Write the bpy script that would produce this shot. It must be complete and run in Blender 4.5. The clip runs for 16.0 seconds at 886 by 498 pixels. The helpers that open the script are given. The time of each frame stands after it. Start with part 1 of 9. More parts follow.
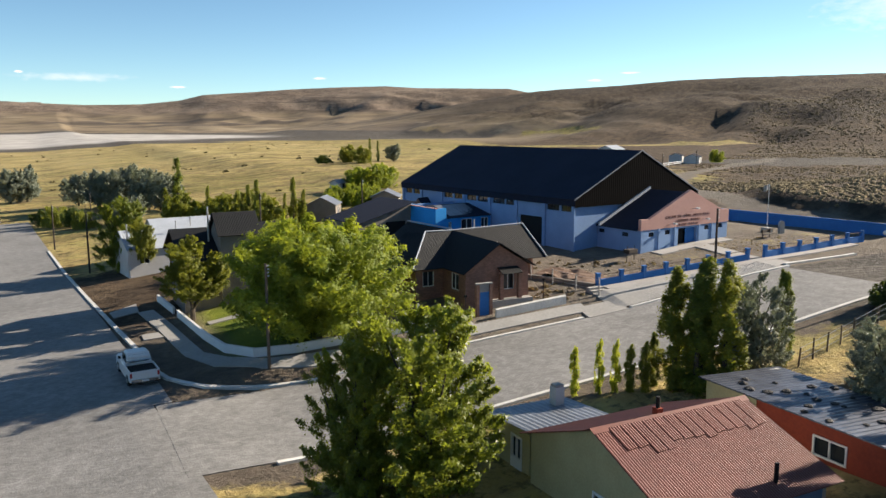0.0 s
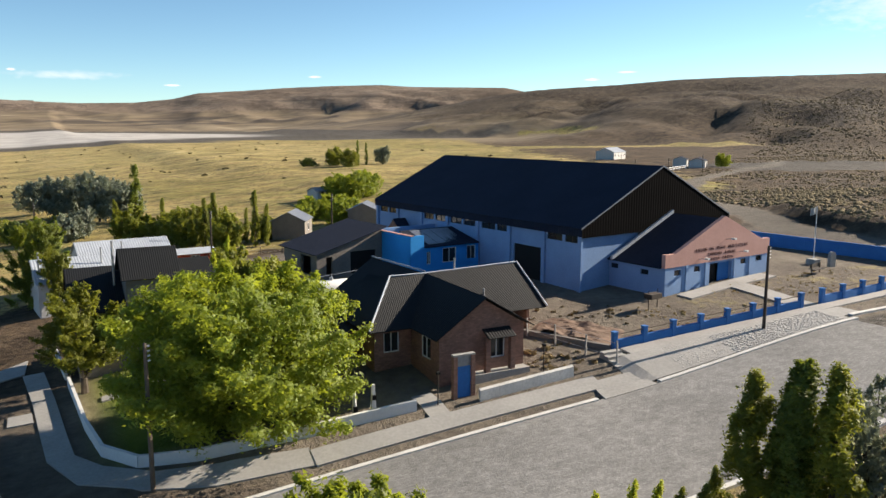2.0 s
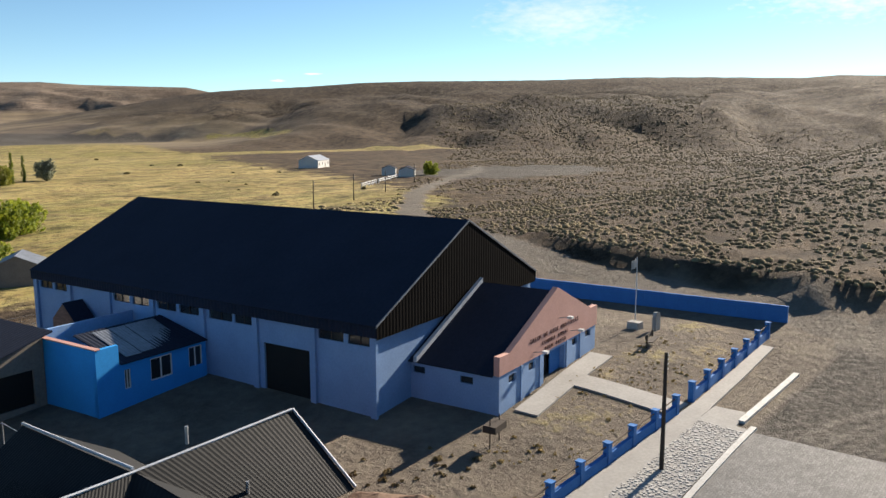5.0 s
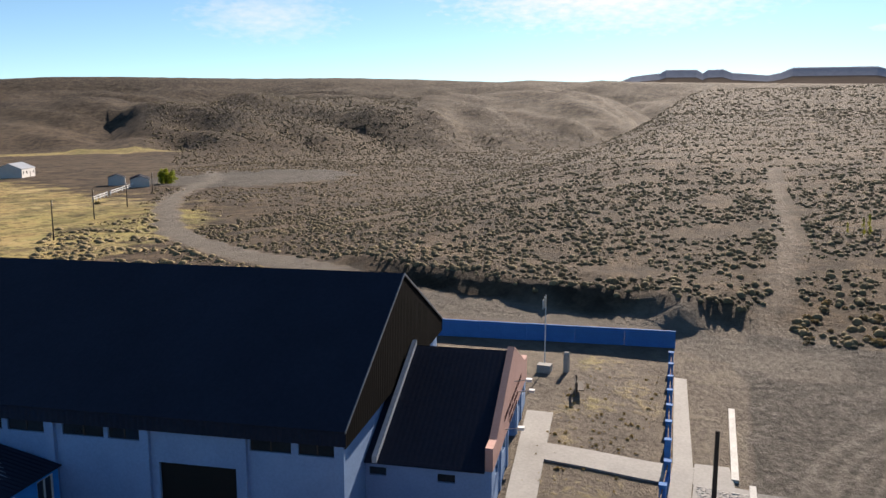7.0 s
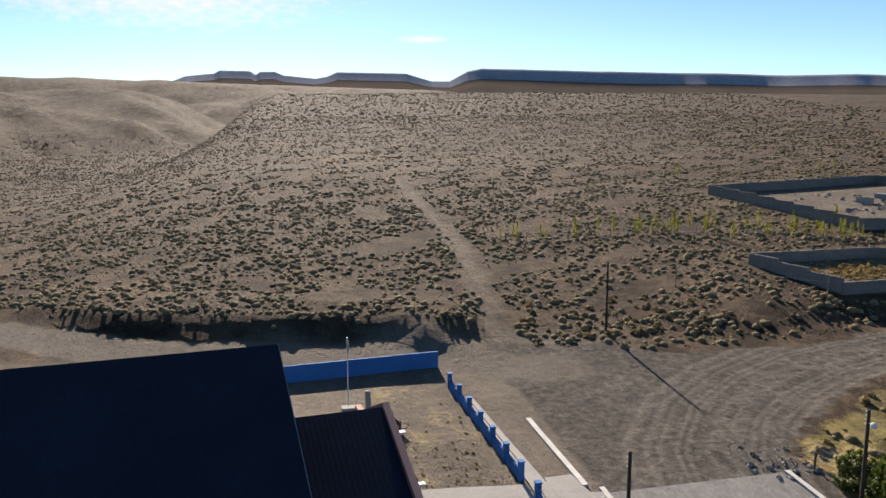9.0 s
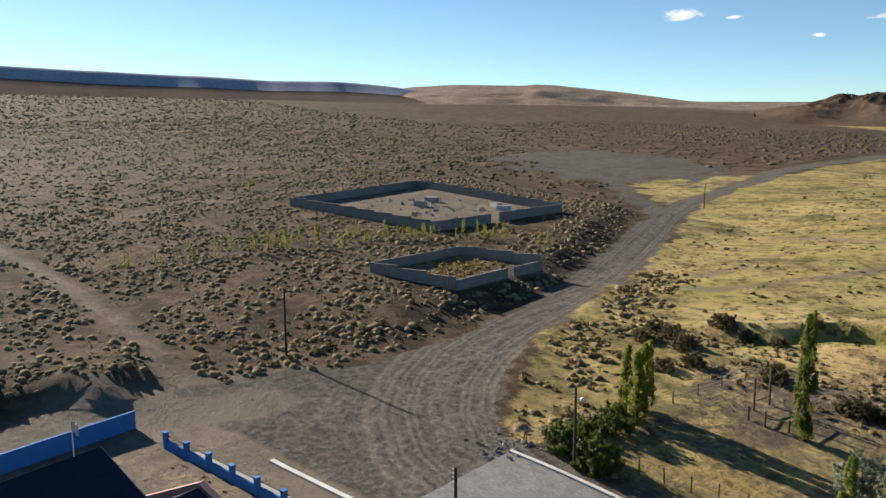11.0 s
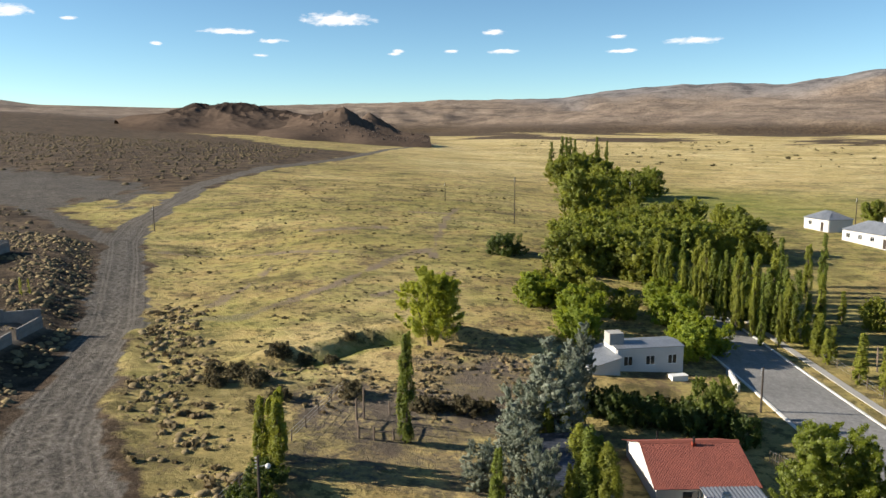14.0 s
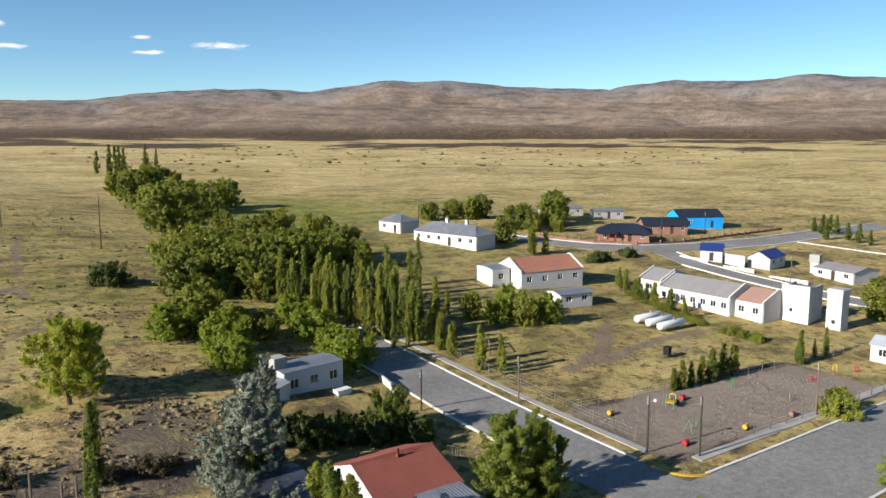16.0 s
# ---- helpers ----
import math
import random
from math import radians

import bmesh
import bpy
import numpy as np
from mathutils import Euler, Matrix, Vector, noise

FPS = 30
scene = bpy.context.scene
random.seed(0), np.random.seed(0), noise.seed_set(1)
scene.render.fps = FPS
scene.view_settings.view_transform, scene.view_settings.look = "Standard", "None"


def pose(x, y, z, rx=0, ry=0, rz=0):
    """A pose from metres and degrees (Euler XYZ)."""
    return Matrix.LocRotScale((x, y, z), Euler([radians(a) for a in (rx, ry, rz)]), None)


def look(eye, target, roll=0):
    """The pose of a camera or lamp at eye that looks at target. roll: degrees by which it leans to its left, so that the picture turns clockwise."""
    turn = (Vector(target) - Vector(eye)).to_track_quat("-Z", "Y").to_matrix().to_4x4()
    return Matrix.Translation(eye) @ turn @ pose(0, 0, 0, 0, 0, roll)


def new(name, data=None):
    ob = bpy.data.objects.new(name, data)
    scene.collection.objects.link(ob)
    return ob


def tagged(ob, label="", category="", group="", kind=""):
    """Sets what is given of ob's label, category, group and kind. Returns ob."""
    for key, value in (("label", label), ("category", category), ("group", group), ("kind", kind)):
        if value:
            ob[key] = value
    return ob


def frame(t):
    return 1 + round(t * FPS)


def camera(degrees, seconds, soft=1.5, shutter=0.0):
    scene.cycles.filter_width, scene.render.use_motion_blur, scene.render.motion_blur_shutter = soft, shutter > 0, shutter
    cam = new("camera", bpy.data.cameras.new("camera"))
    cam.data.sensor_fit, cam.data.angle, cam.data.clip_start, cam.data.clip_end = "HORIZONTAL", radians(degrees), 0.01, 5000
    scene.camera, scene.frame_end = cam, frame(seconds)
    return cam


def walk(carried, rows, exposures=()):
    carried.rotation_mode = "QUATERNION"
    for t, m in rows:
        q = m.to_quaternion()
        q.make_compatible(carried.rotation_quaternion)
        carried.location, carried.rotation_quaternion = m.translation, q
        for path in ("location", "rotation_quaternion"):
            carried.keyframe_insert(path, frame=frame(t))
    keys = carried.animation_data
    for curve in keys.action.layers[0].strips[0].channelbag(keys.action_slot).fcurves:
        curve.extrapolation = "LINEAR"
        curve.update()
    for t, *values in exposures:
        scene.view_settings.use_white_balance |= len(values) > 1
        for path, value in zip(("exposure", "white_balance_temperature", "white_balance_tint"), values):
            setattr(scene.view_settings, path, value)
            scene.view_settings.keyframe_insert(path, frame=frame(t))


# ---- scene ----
cam = camera(58.75, 16.0)
# seconds, place, then yaw, pitch and roll in degrees
PATH = [
    (0.0, 0.00, 0.00, 15.60, -27.17, -8.79, 0.13),
    (0.5, 2.09, 3.18, 15.80, -27.39, -8.77, 0.10),
    (1.0, 4.35, 6.41, 15.99, -27.40, -8.76, 0.08),
    (1.5, 6.46, 9.67, 16.23, -27.46, -8.83, 0.02),
    (2.0, 8.54, 12.94, 16.50, -27.42, -8.87, -0.00),
    (2.5, 10.52, 16.34, 16.90, -27.58, -8.85, 0.10),
    (3.0, 12.36, 19.73, 17.35, -29.87, -8.83, 0.11),
    (3.5, 14.19, 23.11, 17.82, -33.37, -8.87, 0.08),
    (4.0, 15.86, 26.54, 18.21, -38.79, -8.90, 0.01),
    (4.5, 17.21, 29.99, 18.51, -44.33, -8.85, 0.07),
    (7.0, 19.58, 48.24, 20.53, -70.29, -8.92, -0.04),
    (7.5, 19.68, 51.85, 21.15, -76.09, -8.94, 0.00),
    (8.0, 19.64, 55.37, 21.79, -83.48, -8.95, 0.04),
    (8.5, 19.45, 59.04, 22.50, -91.99, -8.99, 0.01),
    (9.0, 19.89, 62.76, 23.08, -101.63, -8.95, 0.04),
    (9.5, 20.88, 66.40, 23.57, -111.37, -8.86, 0.07),
    (10.0, 22.16, 69.78, 24.15, -120.67, -8.84, 0.21),
    (12.5, 33.90, 79.90, 27.36, -158.70, -8.93, 0.06),
    (13.0, 36.91, 80.54, 27.84, -166.09, -8.91, 0.10),
    (13.5, 39.84, 80.80, 28.35, -173.82, -8.79, 0.08),
    (14.0, 42.69, 80.84, 29.04, -181.78, -8.76, 0.05),
    (14.5, 45.34, 80.29, 29.47, -189.90, -8.65, 0.10),
    (15.0, 48.18, 79.53, 29.96, -198.18, -8.56, 0.10),
    (15.5, 50.95, 77.95, 30.51, -206.49, -8.51, 0.03),
    (16.0, 53.55, 76.24, 31.20, -214.58, -8.51, 0.02),
]
walk(cam, [(t, pose(x, y, z, 90 + pitch, roll, yaw)) for t, x, y, z, yaw, pitch, roll in PATH],
     exposures=[(0.0, 1.30, 7000, 13), (4.5, 1.25, 6950, 13), (8.0, 1.00, 6950, 19), (10.0, 1.00, 6850, 15), (12.5, 1.22, 6800, 11), (14.5, 1.14, 6650, 11), (16.0, 0.99, 6300, 13)])

random.seed(7)

# ---- light ----
SUN_AZ, SUN_EL = 90.5, 24.5   # degrees clockwise from +y, above the horizon
sky_world = bpy.data.worlds.new("sky")
scene.world = sky_world
sky_world.use_nodes = True
wn = sky_world.node_tree
sky = wn.nodes.new("ShaderNodeTexSky")
sky.sky_type, sky.sun_disc = "NISHITA", False
sky.sun_elevation, sky.sun_rotation = radians(SUN_EL), radians(SUN_AZ)
sky.altitude, sky.air_density, sky.dust_density, sky.ozone_density = 800, 0.7, 0.12, 2.0
tint = wn.nodes.new("ShaderNodeHueSaturation")
tint.inputs["Saturation"].default_value = 1.05
wn.links.new(sky.outputs[0], tint.inputs["Color"])
air = wn.nodes.new("ShaderNodeMixRGB")
air.blend_type = "MULTIPLY"
air.inputs[0].default_value, air.inputs[2].default_value = 1.0, (0.95, 1.14, 1.10, 1)
wn.links.new(tint.outputs[0], air.inputs[1])
wn.links.new(air.outputs[0], wn.nodes["Background"].inputs[0])
wn.nodes["Background"].inputs[1].default_value = 0.061
sun = new("sun", bpy.data.lights.new("sun", "SUN"))
sun.data.energy, sun.data.angle, sun.data.color = 5.0, radians(0.5), (1.0, 0.92, 0.79)
sd = Vector((math.sin(radians(SUN_AZ)) * math.cos(radians(SUN_EL)), math.cos(radians(SUN_AZ)) * math.cos(radians(SUN_EL)), math.sin(radians(SUN_EL))))
sun.matrix_world = look(sd * 200, (0, 0, 0))


# ---- materials ----
def mat(name, col, col2=None, rough=0.85, metal=0.0, scale=0.6, fine=12.0, mix=0.6, bump=0.15, bump_scale=25.0, random_hue=0.0, spec=0.3, courses=None):
    m = bpy.data.materials.new(name)
    m.use_nodes = True
    nt = m.node_tree
    b = nt.nodes["Principled BSDF"]
    col2 = col2 or tuple(c * 0.7 for c in col)
    tc = nt.nodes.new("ShaderNodeTexCoord")
    n1, n2 = nt.nodes.new("ShaderNodeTexNoise"), nt.nodes.new("ShaderNodeTexNoise")
    n1.inputs["Scale"].default_value, n2.inputs["Scale"].default_value = scale, fine
    n1.inputs["Detail"].default_value, n2.inputs["Detail"].default_value = 5, 4
    for n in (n1, n2):
        nt.links.new(tc.outputs["Object"], n.inputs["Vector"])
    ad = nt.nodes.new("ShaderNodeMath")
    ad.operation = "ADD"
    nt.links.new(n1.outputs[0], ad.inputs[0])
    nt.links.new(n2.outputs[0], ad.inputs[1])
    mr = nt.nodes.new("ShaderNodeMapRange")
    mr.inputs[1].default_value, mr.inputs[2].default_value = 1.0 - 0.5 * mix, 1.0 + 0.5 * mix
    nt.links.new(ad.outputs[0], mr.inputs[0])
    cr = nt.nodes.new("ShaderNodeMixRGB")
    cr.inputs[1].default_value, cr.inputs[2].default_value = (*col2, 1), (*col, 1)
    nt.links.new(mr.outputs[0], cr.inputs[0])
    out = cr.outputs[0]
    if courses:
        # fine courses of small units: along the wall and up it, or over the ground
        upright, uw, uh, joint = courses
        sp, cb = nt.nodes.new("ShaderNodeSeparateXYZ"), nt.nodes.new("ShaderNodeCombineXYZ")
        nt.links.new(tc.outputs["Object"], sp.inputs[0])
        xy = nt.nodes.new("ShaderNodeMath")
        xy.operation = "ADD"
        nt.links.new(sp.outputs[0], xy.inputs[0])
        if upright:
            nt.links.new(sp.outputs[1], xy.inputs[1])
        else:
            xy.inputs[1].default_value = 0
        nt.links.new(xy.outputs[0], cb.inputs[0])
        nt.links.new(sp.outputs[2 if upright else 1], cb.inputs[1])
        bt_ = nt.nodes.new("ShaderNodeTexBrick")
        bt_.inputs["Color1"].default_value, bt_.inputs["Color2"].default_value, bt_.inputs["Mortar"].default_value = (1.12, 1.12, 1.12, 1), (0.78, 0.78, 0.78, 1), (joint, joint, joint, 1)
        bt_.inputs["Scale"].default_value, bt_.inputs["Brick Width"].default_value, bt_.inputs["Row Height"].default_value, bt_.inputs["Mortar Size"].default_value = 1.0, uw, uh, uh * 0.09
        nt.links.new(cb.outputs[0], bt_.inputs["Vector"])
        ml = nt.nodes.new("ShaderNodeMixRGB")
        ml.blend_type = "MULTIPLY"
        ml.inputs[0].default_value = 1.0
        nt.links.new(out, ml.inputs[1])
        nt.links.new(bt_.outputs["Color"], ml.inputs[2])
        out = ml.outputs[0]
    if random_hue:
        oi = nt.nodes.new("ShaderNodeObjectInfo")
        ge = nt.nodes.new("ShaderNodeNewGeometry")
        sm = nt.nodes.new("ShaderNodeMath")
        sm.operation = "ADD"
        nt.links.new(oi.outputs["Random"], sm.inputs[0])
        nt.links.new(ge.outputs["Random Per Island"], sm.inputs[1])
        rm = nt.nodes.new("ShaderNodeMapRange")
        rm.inputs[2].default_value, rm.inputs[3].default_value, rm.inputs[4].default_value = 2.0, 1 - random_hue, 1 + random_hue
        nt.links.new(sm.outputs[0], rm.inputs[0])
        hs = nt.nodes.new("ShaderNodeHueSaturation")
        nt.links.new(rm.outputs[0], hs.inputs["Value"])
        nt.links.new(out, hs.inputs["Color"])
        out = hs.outputs[0]
    nt.links.new(out, b.inputs["Base Color"])
    b.inputs["Roughness"].default_value, b.inputs["Metallic"].default_value = rough, metal
    b.inputs["Specular IOR Level"].default_value = spec
    if bump:
        n3 = nt.nodes.new("ShaderNodeTexNoise")
        n3.inputs["Scale"].default_value, n3.inputs["Detail"].default_value = bump_scale, 4
        nt.links.new(tc.outputs["Object"], n3.inputs["Vector"])
        bp = nt.nodes.new("ShaderNodeBump")
        bp.inputs["Strength"].default_value, bp.inputs["Distance"].default_value = bump, 0.05
        nt.links.new(n3.outputs[0], bp.inputs["Height"])
        nt.links.new(bp.outputs[0], b.inputs["Normal"])
    return m


def leaf_mat(name, col, col2, through_col=None, trans=0.35, rough=0.6):
    """Leaves: dull reflection, brighter and yellower light through them."""
    m = mat(name, col, col2, rough=rough, scale=0.9, fine=4.0, mix=0.5, bump=0, random_hue=0.4)
    nt = m.node_tree
    b = nt.nodes["Principled BSDF"]
    tr = nt.nodes.new("ShaderNodeBsdfTranslucent")
    if through_col:
        tr.inputs[0].default_value = (*through_col, 1)
    else:
        nt.links.new(b.inputs["Base Color"].links[0].from_socket, tr.inputs[0])
    mx = nt.nodes.new("ShaderNodeMixShader")
    mx.inputs[0].default_value = trans
    nt.links.new(b.outputs[0], mx.inputs[1])
    nt.links.new(tr.outputs[0], mx.inputs[2])
    nt.links.new(mx.outputs[0], nt.nodes["Material Output"].inputs[0])
    return m


M = dict(
    asphalt=mat("pale_block_paving", (0.255, 0.25, 0.24), (0.165, 0.162, 0.155), scale=0.12, fine=1.4, mix=0.55, bump=0.4, bump_scale=9, courses=(False, 0.24, 0.12, 0.72)),
    concrete=mat("concrete", (0.355, 0.345, 0.325), (0.245, 0.238, 0.222), scale=0.5, fine=6, mix=0.8),
    cobble=mat("pale_cobble", (0.38, 0.37, 0.35), (0.28, 0.27, 0.25), scale=0.8, fine=8, random_hue=0.2),
    whitewash=mat("whitewash", (0.645, 0.6364, 0.602), (0.4472, 0.4386, 0.4128), scale=0.8, fine=8),
    white=mat("white_render", (0.54, 0.535, 0.52), (0.45, 0.445, 0.43), scale=0.7, fine=10),
    pale_sheet=mat("pale_grey_roofing", (0.235, 0.23, 0.23), (0.17, 0.166, 0.166), rough=0.75, scale=0.4, fine=3.0, mix=0.7, bump=0.1),
    bright_white=mat("fresh_whitewash", (0.72, 0.72, 0.71), (0.60, 0.60, 0.585), scale=1.2, fine=8, mix=0.9),
    cream=mat("cream_panel", (0.4056, 0.3666, 0.2106), (0.3276, 0.2886, 0.156), scale=0.8, fine=10),
    pale_blue=mat("pale_blue_render", (0.20, 0.325, 0.53), (0.155, 0.26, 0.44), scale=0.5, fine=9),
    vivid_blue=mat("vivid_blue_render", (0.00936, 0.2964, 0.7176), (0.0078, 0.2418, 0.624), scale=0.6, fine=9),
    fence_blue=mat("fence_blue_paint", (0.035, 0.18, 0.47), (0.028, 0.135, 0.37), scale=0.8, fine=9),
    pink=mat("pink_render", (0.4836, 0.2808, 0.2418), (0.4056, 0.2262, 0.195), scale=0.5, fine=9),
    # black steel; sky reflection and glare are put into its navy colour
    black_tin=mat("sky_tinted_black_steel", (0.0165, 0.0235, 0.042), (0.011, 0.0165, 0.031), rough=0.88, scale=0.3, fine=5, bump=0.05, spec=0.15),
    # dull, darker copy of the steel: the gable's shade is in its colour
    gable_tin=mat("dull_shaded_cladding", (0.0085, 0.0078, 0.0075), (0.0055, 0.005, 0.005), rough=0.95, scale=0.3, fine=5, bump=0.05, spec=0.02),
    red_tin=mat("faded_red_corrugated_iron", (0.2106, 0.0663, 0.0468), (0.1326, 0.0429, 0.03276), rough=0.6, scale=0.35, fine=3.5, mix=0.8, bump=0.1),
    clay_tin=mat("faded_clay_red_sheet", (0.3276, 0.1482, 0.0975), (0.2418, 0.1053, 0.0702), rough=0.65, scale=0.3, fine=3.0, mix=0.7, bump=0.1),
    faded_pink_tin=mat("faded_pinkish_roofing", (0.33, 0.20, 0.165), (0.25, 0.155, 0.13), rough=0.75, scale=0.35, fine=2.0, mix=0.8, bump=0.1),
    grey_tin=mat("weathered_zinc_sheet", (0.2808, 0.3042, 0.3354), (0.1716, 0.1872, 0.2106), rough=0.45, metal=0.5, scale=0.5, fine=5, bump=0.1),
    old_zinc=mat("dark_old_zinc_sheet", (0.0897, 0.1053, 0.1404), (0.039, 0.0468, 0.0663), rough=0.42, metal=0.55, scale=0.4, fine=2.5, mix=0.5, bump=0.1),
    white_tin=mat("white_painted_sheet", (0.40, 0.44, 0.49), (0.30, 0.33, 0.37), rough=0.6, scale=0.4, fine=5),
    blue_tin=mat("dark_blue_sheet", (0.02, 0.04, 0.16), (0.015, 0.03, 0.11), rough=0.5),
    brick=mat("bare_brick", (0.2886, 0.156, 0.1154), (0.2106, 0.1131, 0.08424), scale=0.8, fine=7, bump=0.3, courses=(True, 0.26, 0.085, 0.8)),
    grey_brick=mat("grey_plaster", (0.2106, 0.1872, 0.1638), (0.1482, 0.1326, 0.117), scale=0.8, fine=8),
    letter=mat("dark_red_letters", (0.12, 0.045, 0.04), (0.09, 0.035, 0.03), bump=0),
    redwall=mat("red_painted_wall", (0.2652, 0.0468, 0.0234), (0.195, 0.0351, 0.0195), scale=0.8, fine=8),
    block=mat("concrete_block", (0.2106, 0.2028, 0.195), (0.1482, 0.1404, 0.1326), scale=0.9, fine=7, random_hue=0.12),
    wood=mat("weathered_wood", (0.156, 0.1209, 0.0897), (0.0936, 0.0702, 0.0546), scale=2, fine=20),
    dark_wood=mat("creosoted_pole", (0.055, 0.042, 0.034), (0.035, 0.028, 0.022), scale=2, fine=20),
    bark=mat("bark", (0.0936, 0.0741, 0.0546), (0.0468, 0.03744, 0.02808), scale=3, fine=14, bump=0.6, bump_scale=10),
    steel=mat("galvanised_steel", (0.45, 0.46, 0.47), (0.33, 0.34, 0.35), rough=0.45, metal=0.7, bump=0.03),
    glass=mat("window_glass", (0.025, 0.03, 0.035), (0.015, 0.018, 0.022), rough=0.08, bump=0, spec=0.6),
    # near-black: dark parts, and the painted shade inside the open entrance
    dark=mat("dark_part_or_shade", (0.012, 0.011, 0.010), (0.008, 0.008, 0.008), bump=0),
    white_paint=mat("white_gloss_paint", (0.6708, 0.6708, 0.6622), (0.602, 0.602, 0.5934), rough=0.35, bump=0.02),
    yellow=mat("yellow_paint", (0.507, 0.3276, 0.0234), (0.39, 0.2496, 0.0234), rough=0.5),
    red=mat("red_paint", (0.39, 0.0234, 0.0234), (0.2808, 0.0234, 0.0234), rough=0.5),
    green=mat("green_paint", (0.039, 0.273, 0.0936), (0.0312, 0.2028, 0.0702), rough=0.5),
    rubber=mat("black_rubber", (0.015, 0.015, 0.015), rough=0.9),
    chrome=mat("chrome", (0.6, 0.6, 0.6), rough=0.2, metal=1.0, bump=0),
    rock=mat("dark_stone", (0.0702, 0.0663, 0.0624), (0.039, 0.03666, 0.0351), random_hue=0.2, bump=0.5),
    tyre_red=mat("red_tail_lamp", (0.4, 0.01, 0.01), rough=0.3, bump=0),
    leaf=leaf_mat("bright_green_leaves", (0.205, 0.25, 0.025), (0.085, 0.12, 0.015), (0.46, 0.52, 0.042), 0.38),
    leaf_dark=leaf_mat("dark_green_leaves", (0.0697, 0.0961, 0.017), (0.0341, 0.0527, 0.0109), (0.139, 0.186, 0.0232), 0.3),
    leaf_mid=leaf_mat("green_leaves", (0.14, 0.168, 0.022), (0.05, 0.072, 0.013), (0.30, 0.35, 0.035), 0.3),
    leaf_olive=leaf_mat("olive_green_leaves", (0.205, 0.215, 0.026), (0.085, 0.102, 0.0155), (0.42, 0.44, 0.042), 0.33),
    leaf_grove=leaf_mat("mixed_green_leaves", (0.175, 0.195, 0.024), (0.06, 0.078, 0.0135), (0.36, 0.39, 0.038), 0.32),
    leaf_silver=leaf_mat("silver_grey_leaves", (0.25, 0.275, 0.215), (0.12, 0.14, 0.10), (0.24, 0.27, 0.15), 0.26),
    leaf_yellow=leaf_mat("yellow_green_leaves", (0.372, 0.403, 0.0372), (0.232, 0.271, 0.0264), (0.651, 0.682, 0.062), 0.45),
    leaf_ash=leaf_mat("glossy_green_leaves", (0.165, 0.195, 0.024), (0.07, 0.09, 0.015), (0.38, 0.44, 0.04), 0.38, rough=0.45),
    leaf_sapling=leaf_mat("thin_yellow_green_leaves", (0.22, 0.23, 0.03), (0.14, 0.155, 0.022), (0.38, 0.39, 0.05), 0.4),
    leaf_lone=leaf_mat("yellowing_green_leaves", (0.295, 0.318, 0.031), (0.155, 0.186, 0.0217), (0.527, 0.558, 0.0543), 0.4),
    cushion=mat("cushion_plant", (0.255, 0.20, 0.108), (0.115, 0.09, 0.053), rough=0.95, scale=1.2, fine=9.0, mix=0.6, bump=1.0, bump_scale=9, random_hue=0.35, spec=0.1),
    dark_cushion=mat("dark_cushion_plant", (0.135, 0.108, 0.062), (0.07, 0.057, 0.035), rough=0.95, scale=1.2, fine=9.0, mix=0.6, bump=1.0, bump_scale=9, random_hue=0.35, spec=0.1),
    pasture_tuft=mat("pasture_tuft", (0.13, 0.112, 0.045), (0.07, 0.062, 0.026), rough=0.95, scale=1.2, fine=9.0, mix=0.6, bump=1.0, bump_scale=9, random_hue=0.3, spec=0.1),
    tussock=leaf_mat("dry_tussock", (0.25, 0.19, 0.095), (0.13, 0.098, 0.052), trans=0.25, rough=0.9),
    shrub=leaf_mat("dark_steppe_shrub", (0.1326, 0.1092, 0.0546), (0.0741, 0.0624, 0.03276), trans=0.3, rough=0.9),
    hay=leaf_mat("straw", (0.3588, 0.273, 0.1248), (0.234, 0.1716, 0.0702), trans=0.3, rough=0.9),
)


# ---- mesh helpers ----
def thing(name, m, label, category, group="", kind=""):
    e = new(name)
    e.matrix_world = m
    return tagged(e, label, category, group, kind)


def mesh_of(bm, name):
    me = bpy.data.meshes.new(name)
    bmesh.ops.recalc_face_normals(bm, faces=bm.faces[:])
    bm.to_mesh(me)
    bm.free()
    return me


def part(name, bm, material, parent=None, label=""):
    me = mesh_of(bm, name) if isinstance(bm, bmesh.types.BMesh) else bm
    if not me.materials:
        me.materials.append(material)
    ob = new(name, me)
    if parent:
        ob.parent = parent
    return tagged(ob, label)


def BM():
    return bmesh.new()


def box(bm, x0, x1, y0, y1, z0, z1):
    v = [bm.verts.new((x, y, z)) for z in (z0, z1) for x, y in ((x0, y0), (x1, y0), (x1, y1), (x0, y1))]
    for f in ((3, 2, 1, 0), (4, 5, 6, 7), (0, 1, 5, 4), (1, 2, 6, 5), (2, 3, 7, 6), (3, 0, 4, 7)):
        bm.faces.new([v[i] for i in f])
    return bm


def prism(bm, pts, d):
    """A flat polygon pushed along d."""
    a = [bm.verts.new(p) for p in pts]
    b = [bm.verts.new(Vector(p) + Vector(d)) for p in pts]
    bm.faces.new(a[::-1])
    bm.faces.new(b)
    n = len(a)
    for i in range(n):
        bm.faces.new((a[i], a[(i + 1) % n], b[(i + 1) % n], b[i]))
    return bm


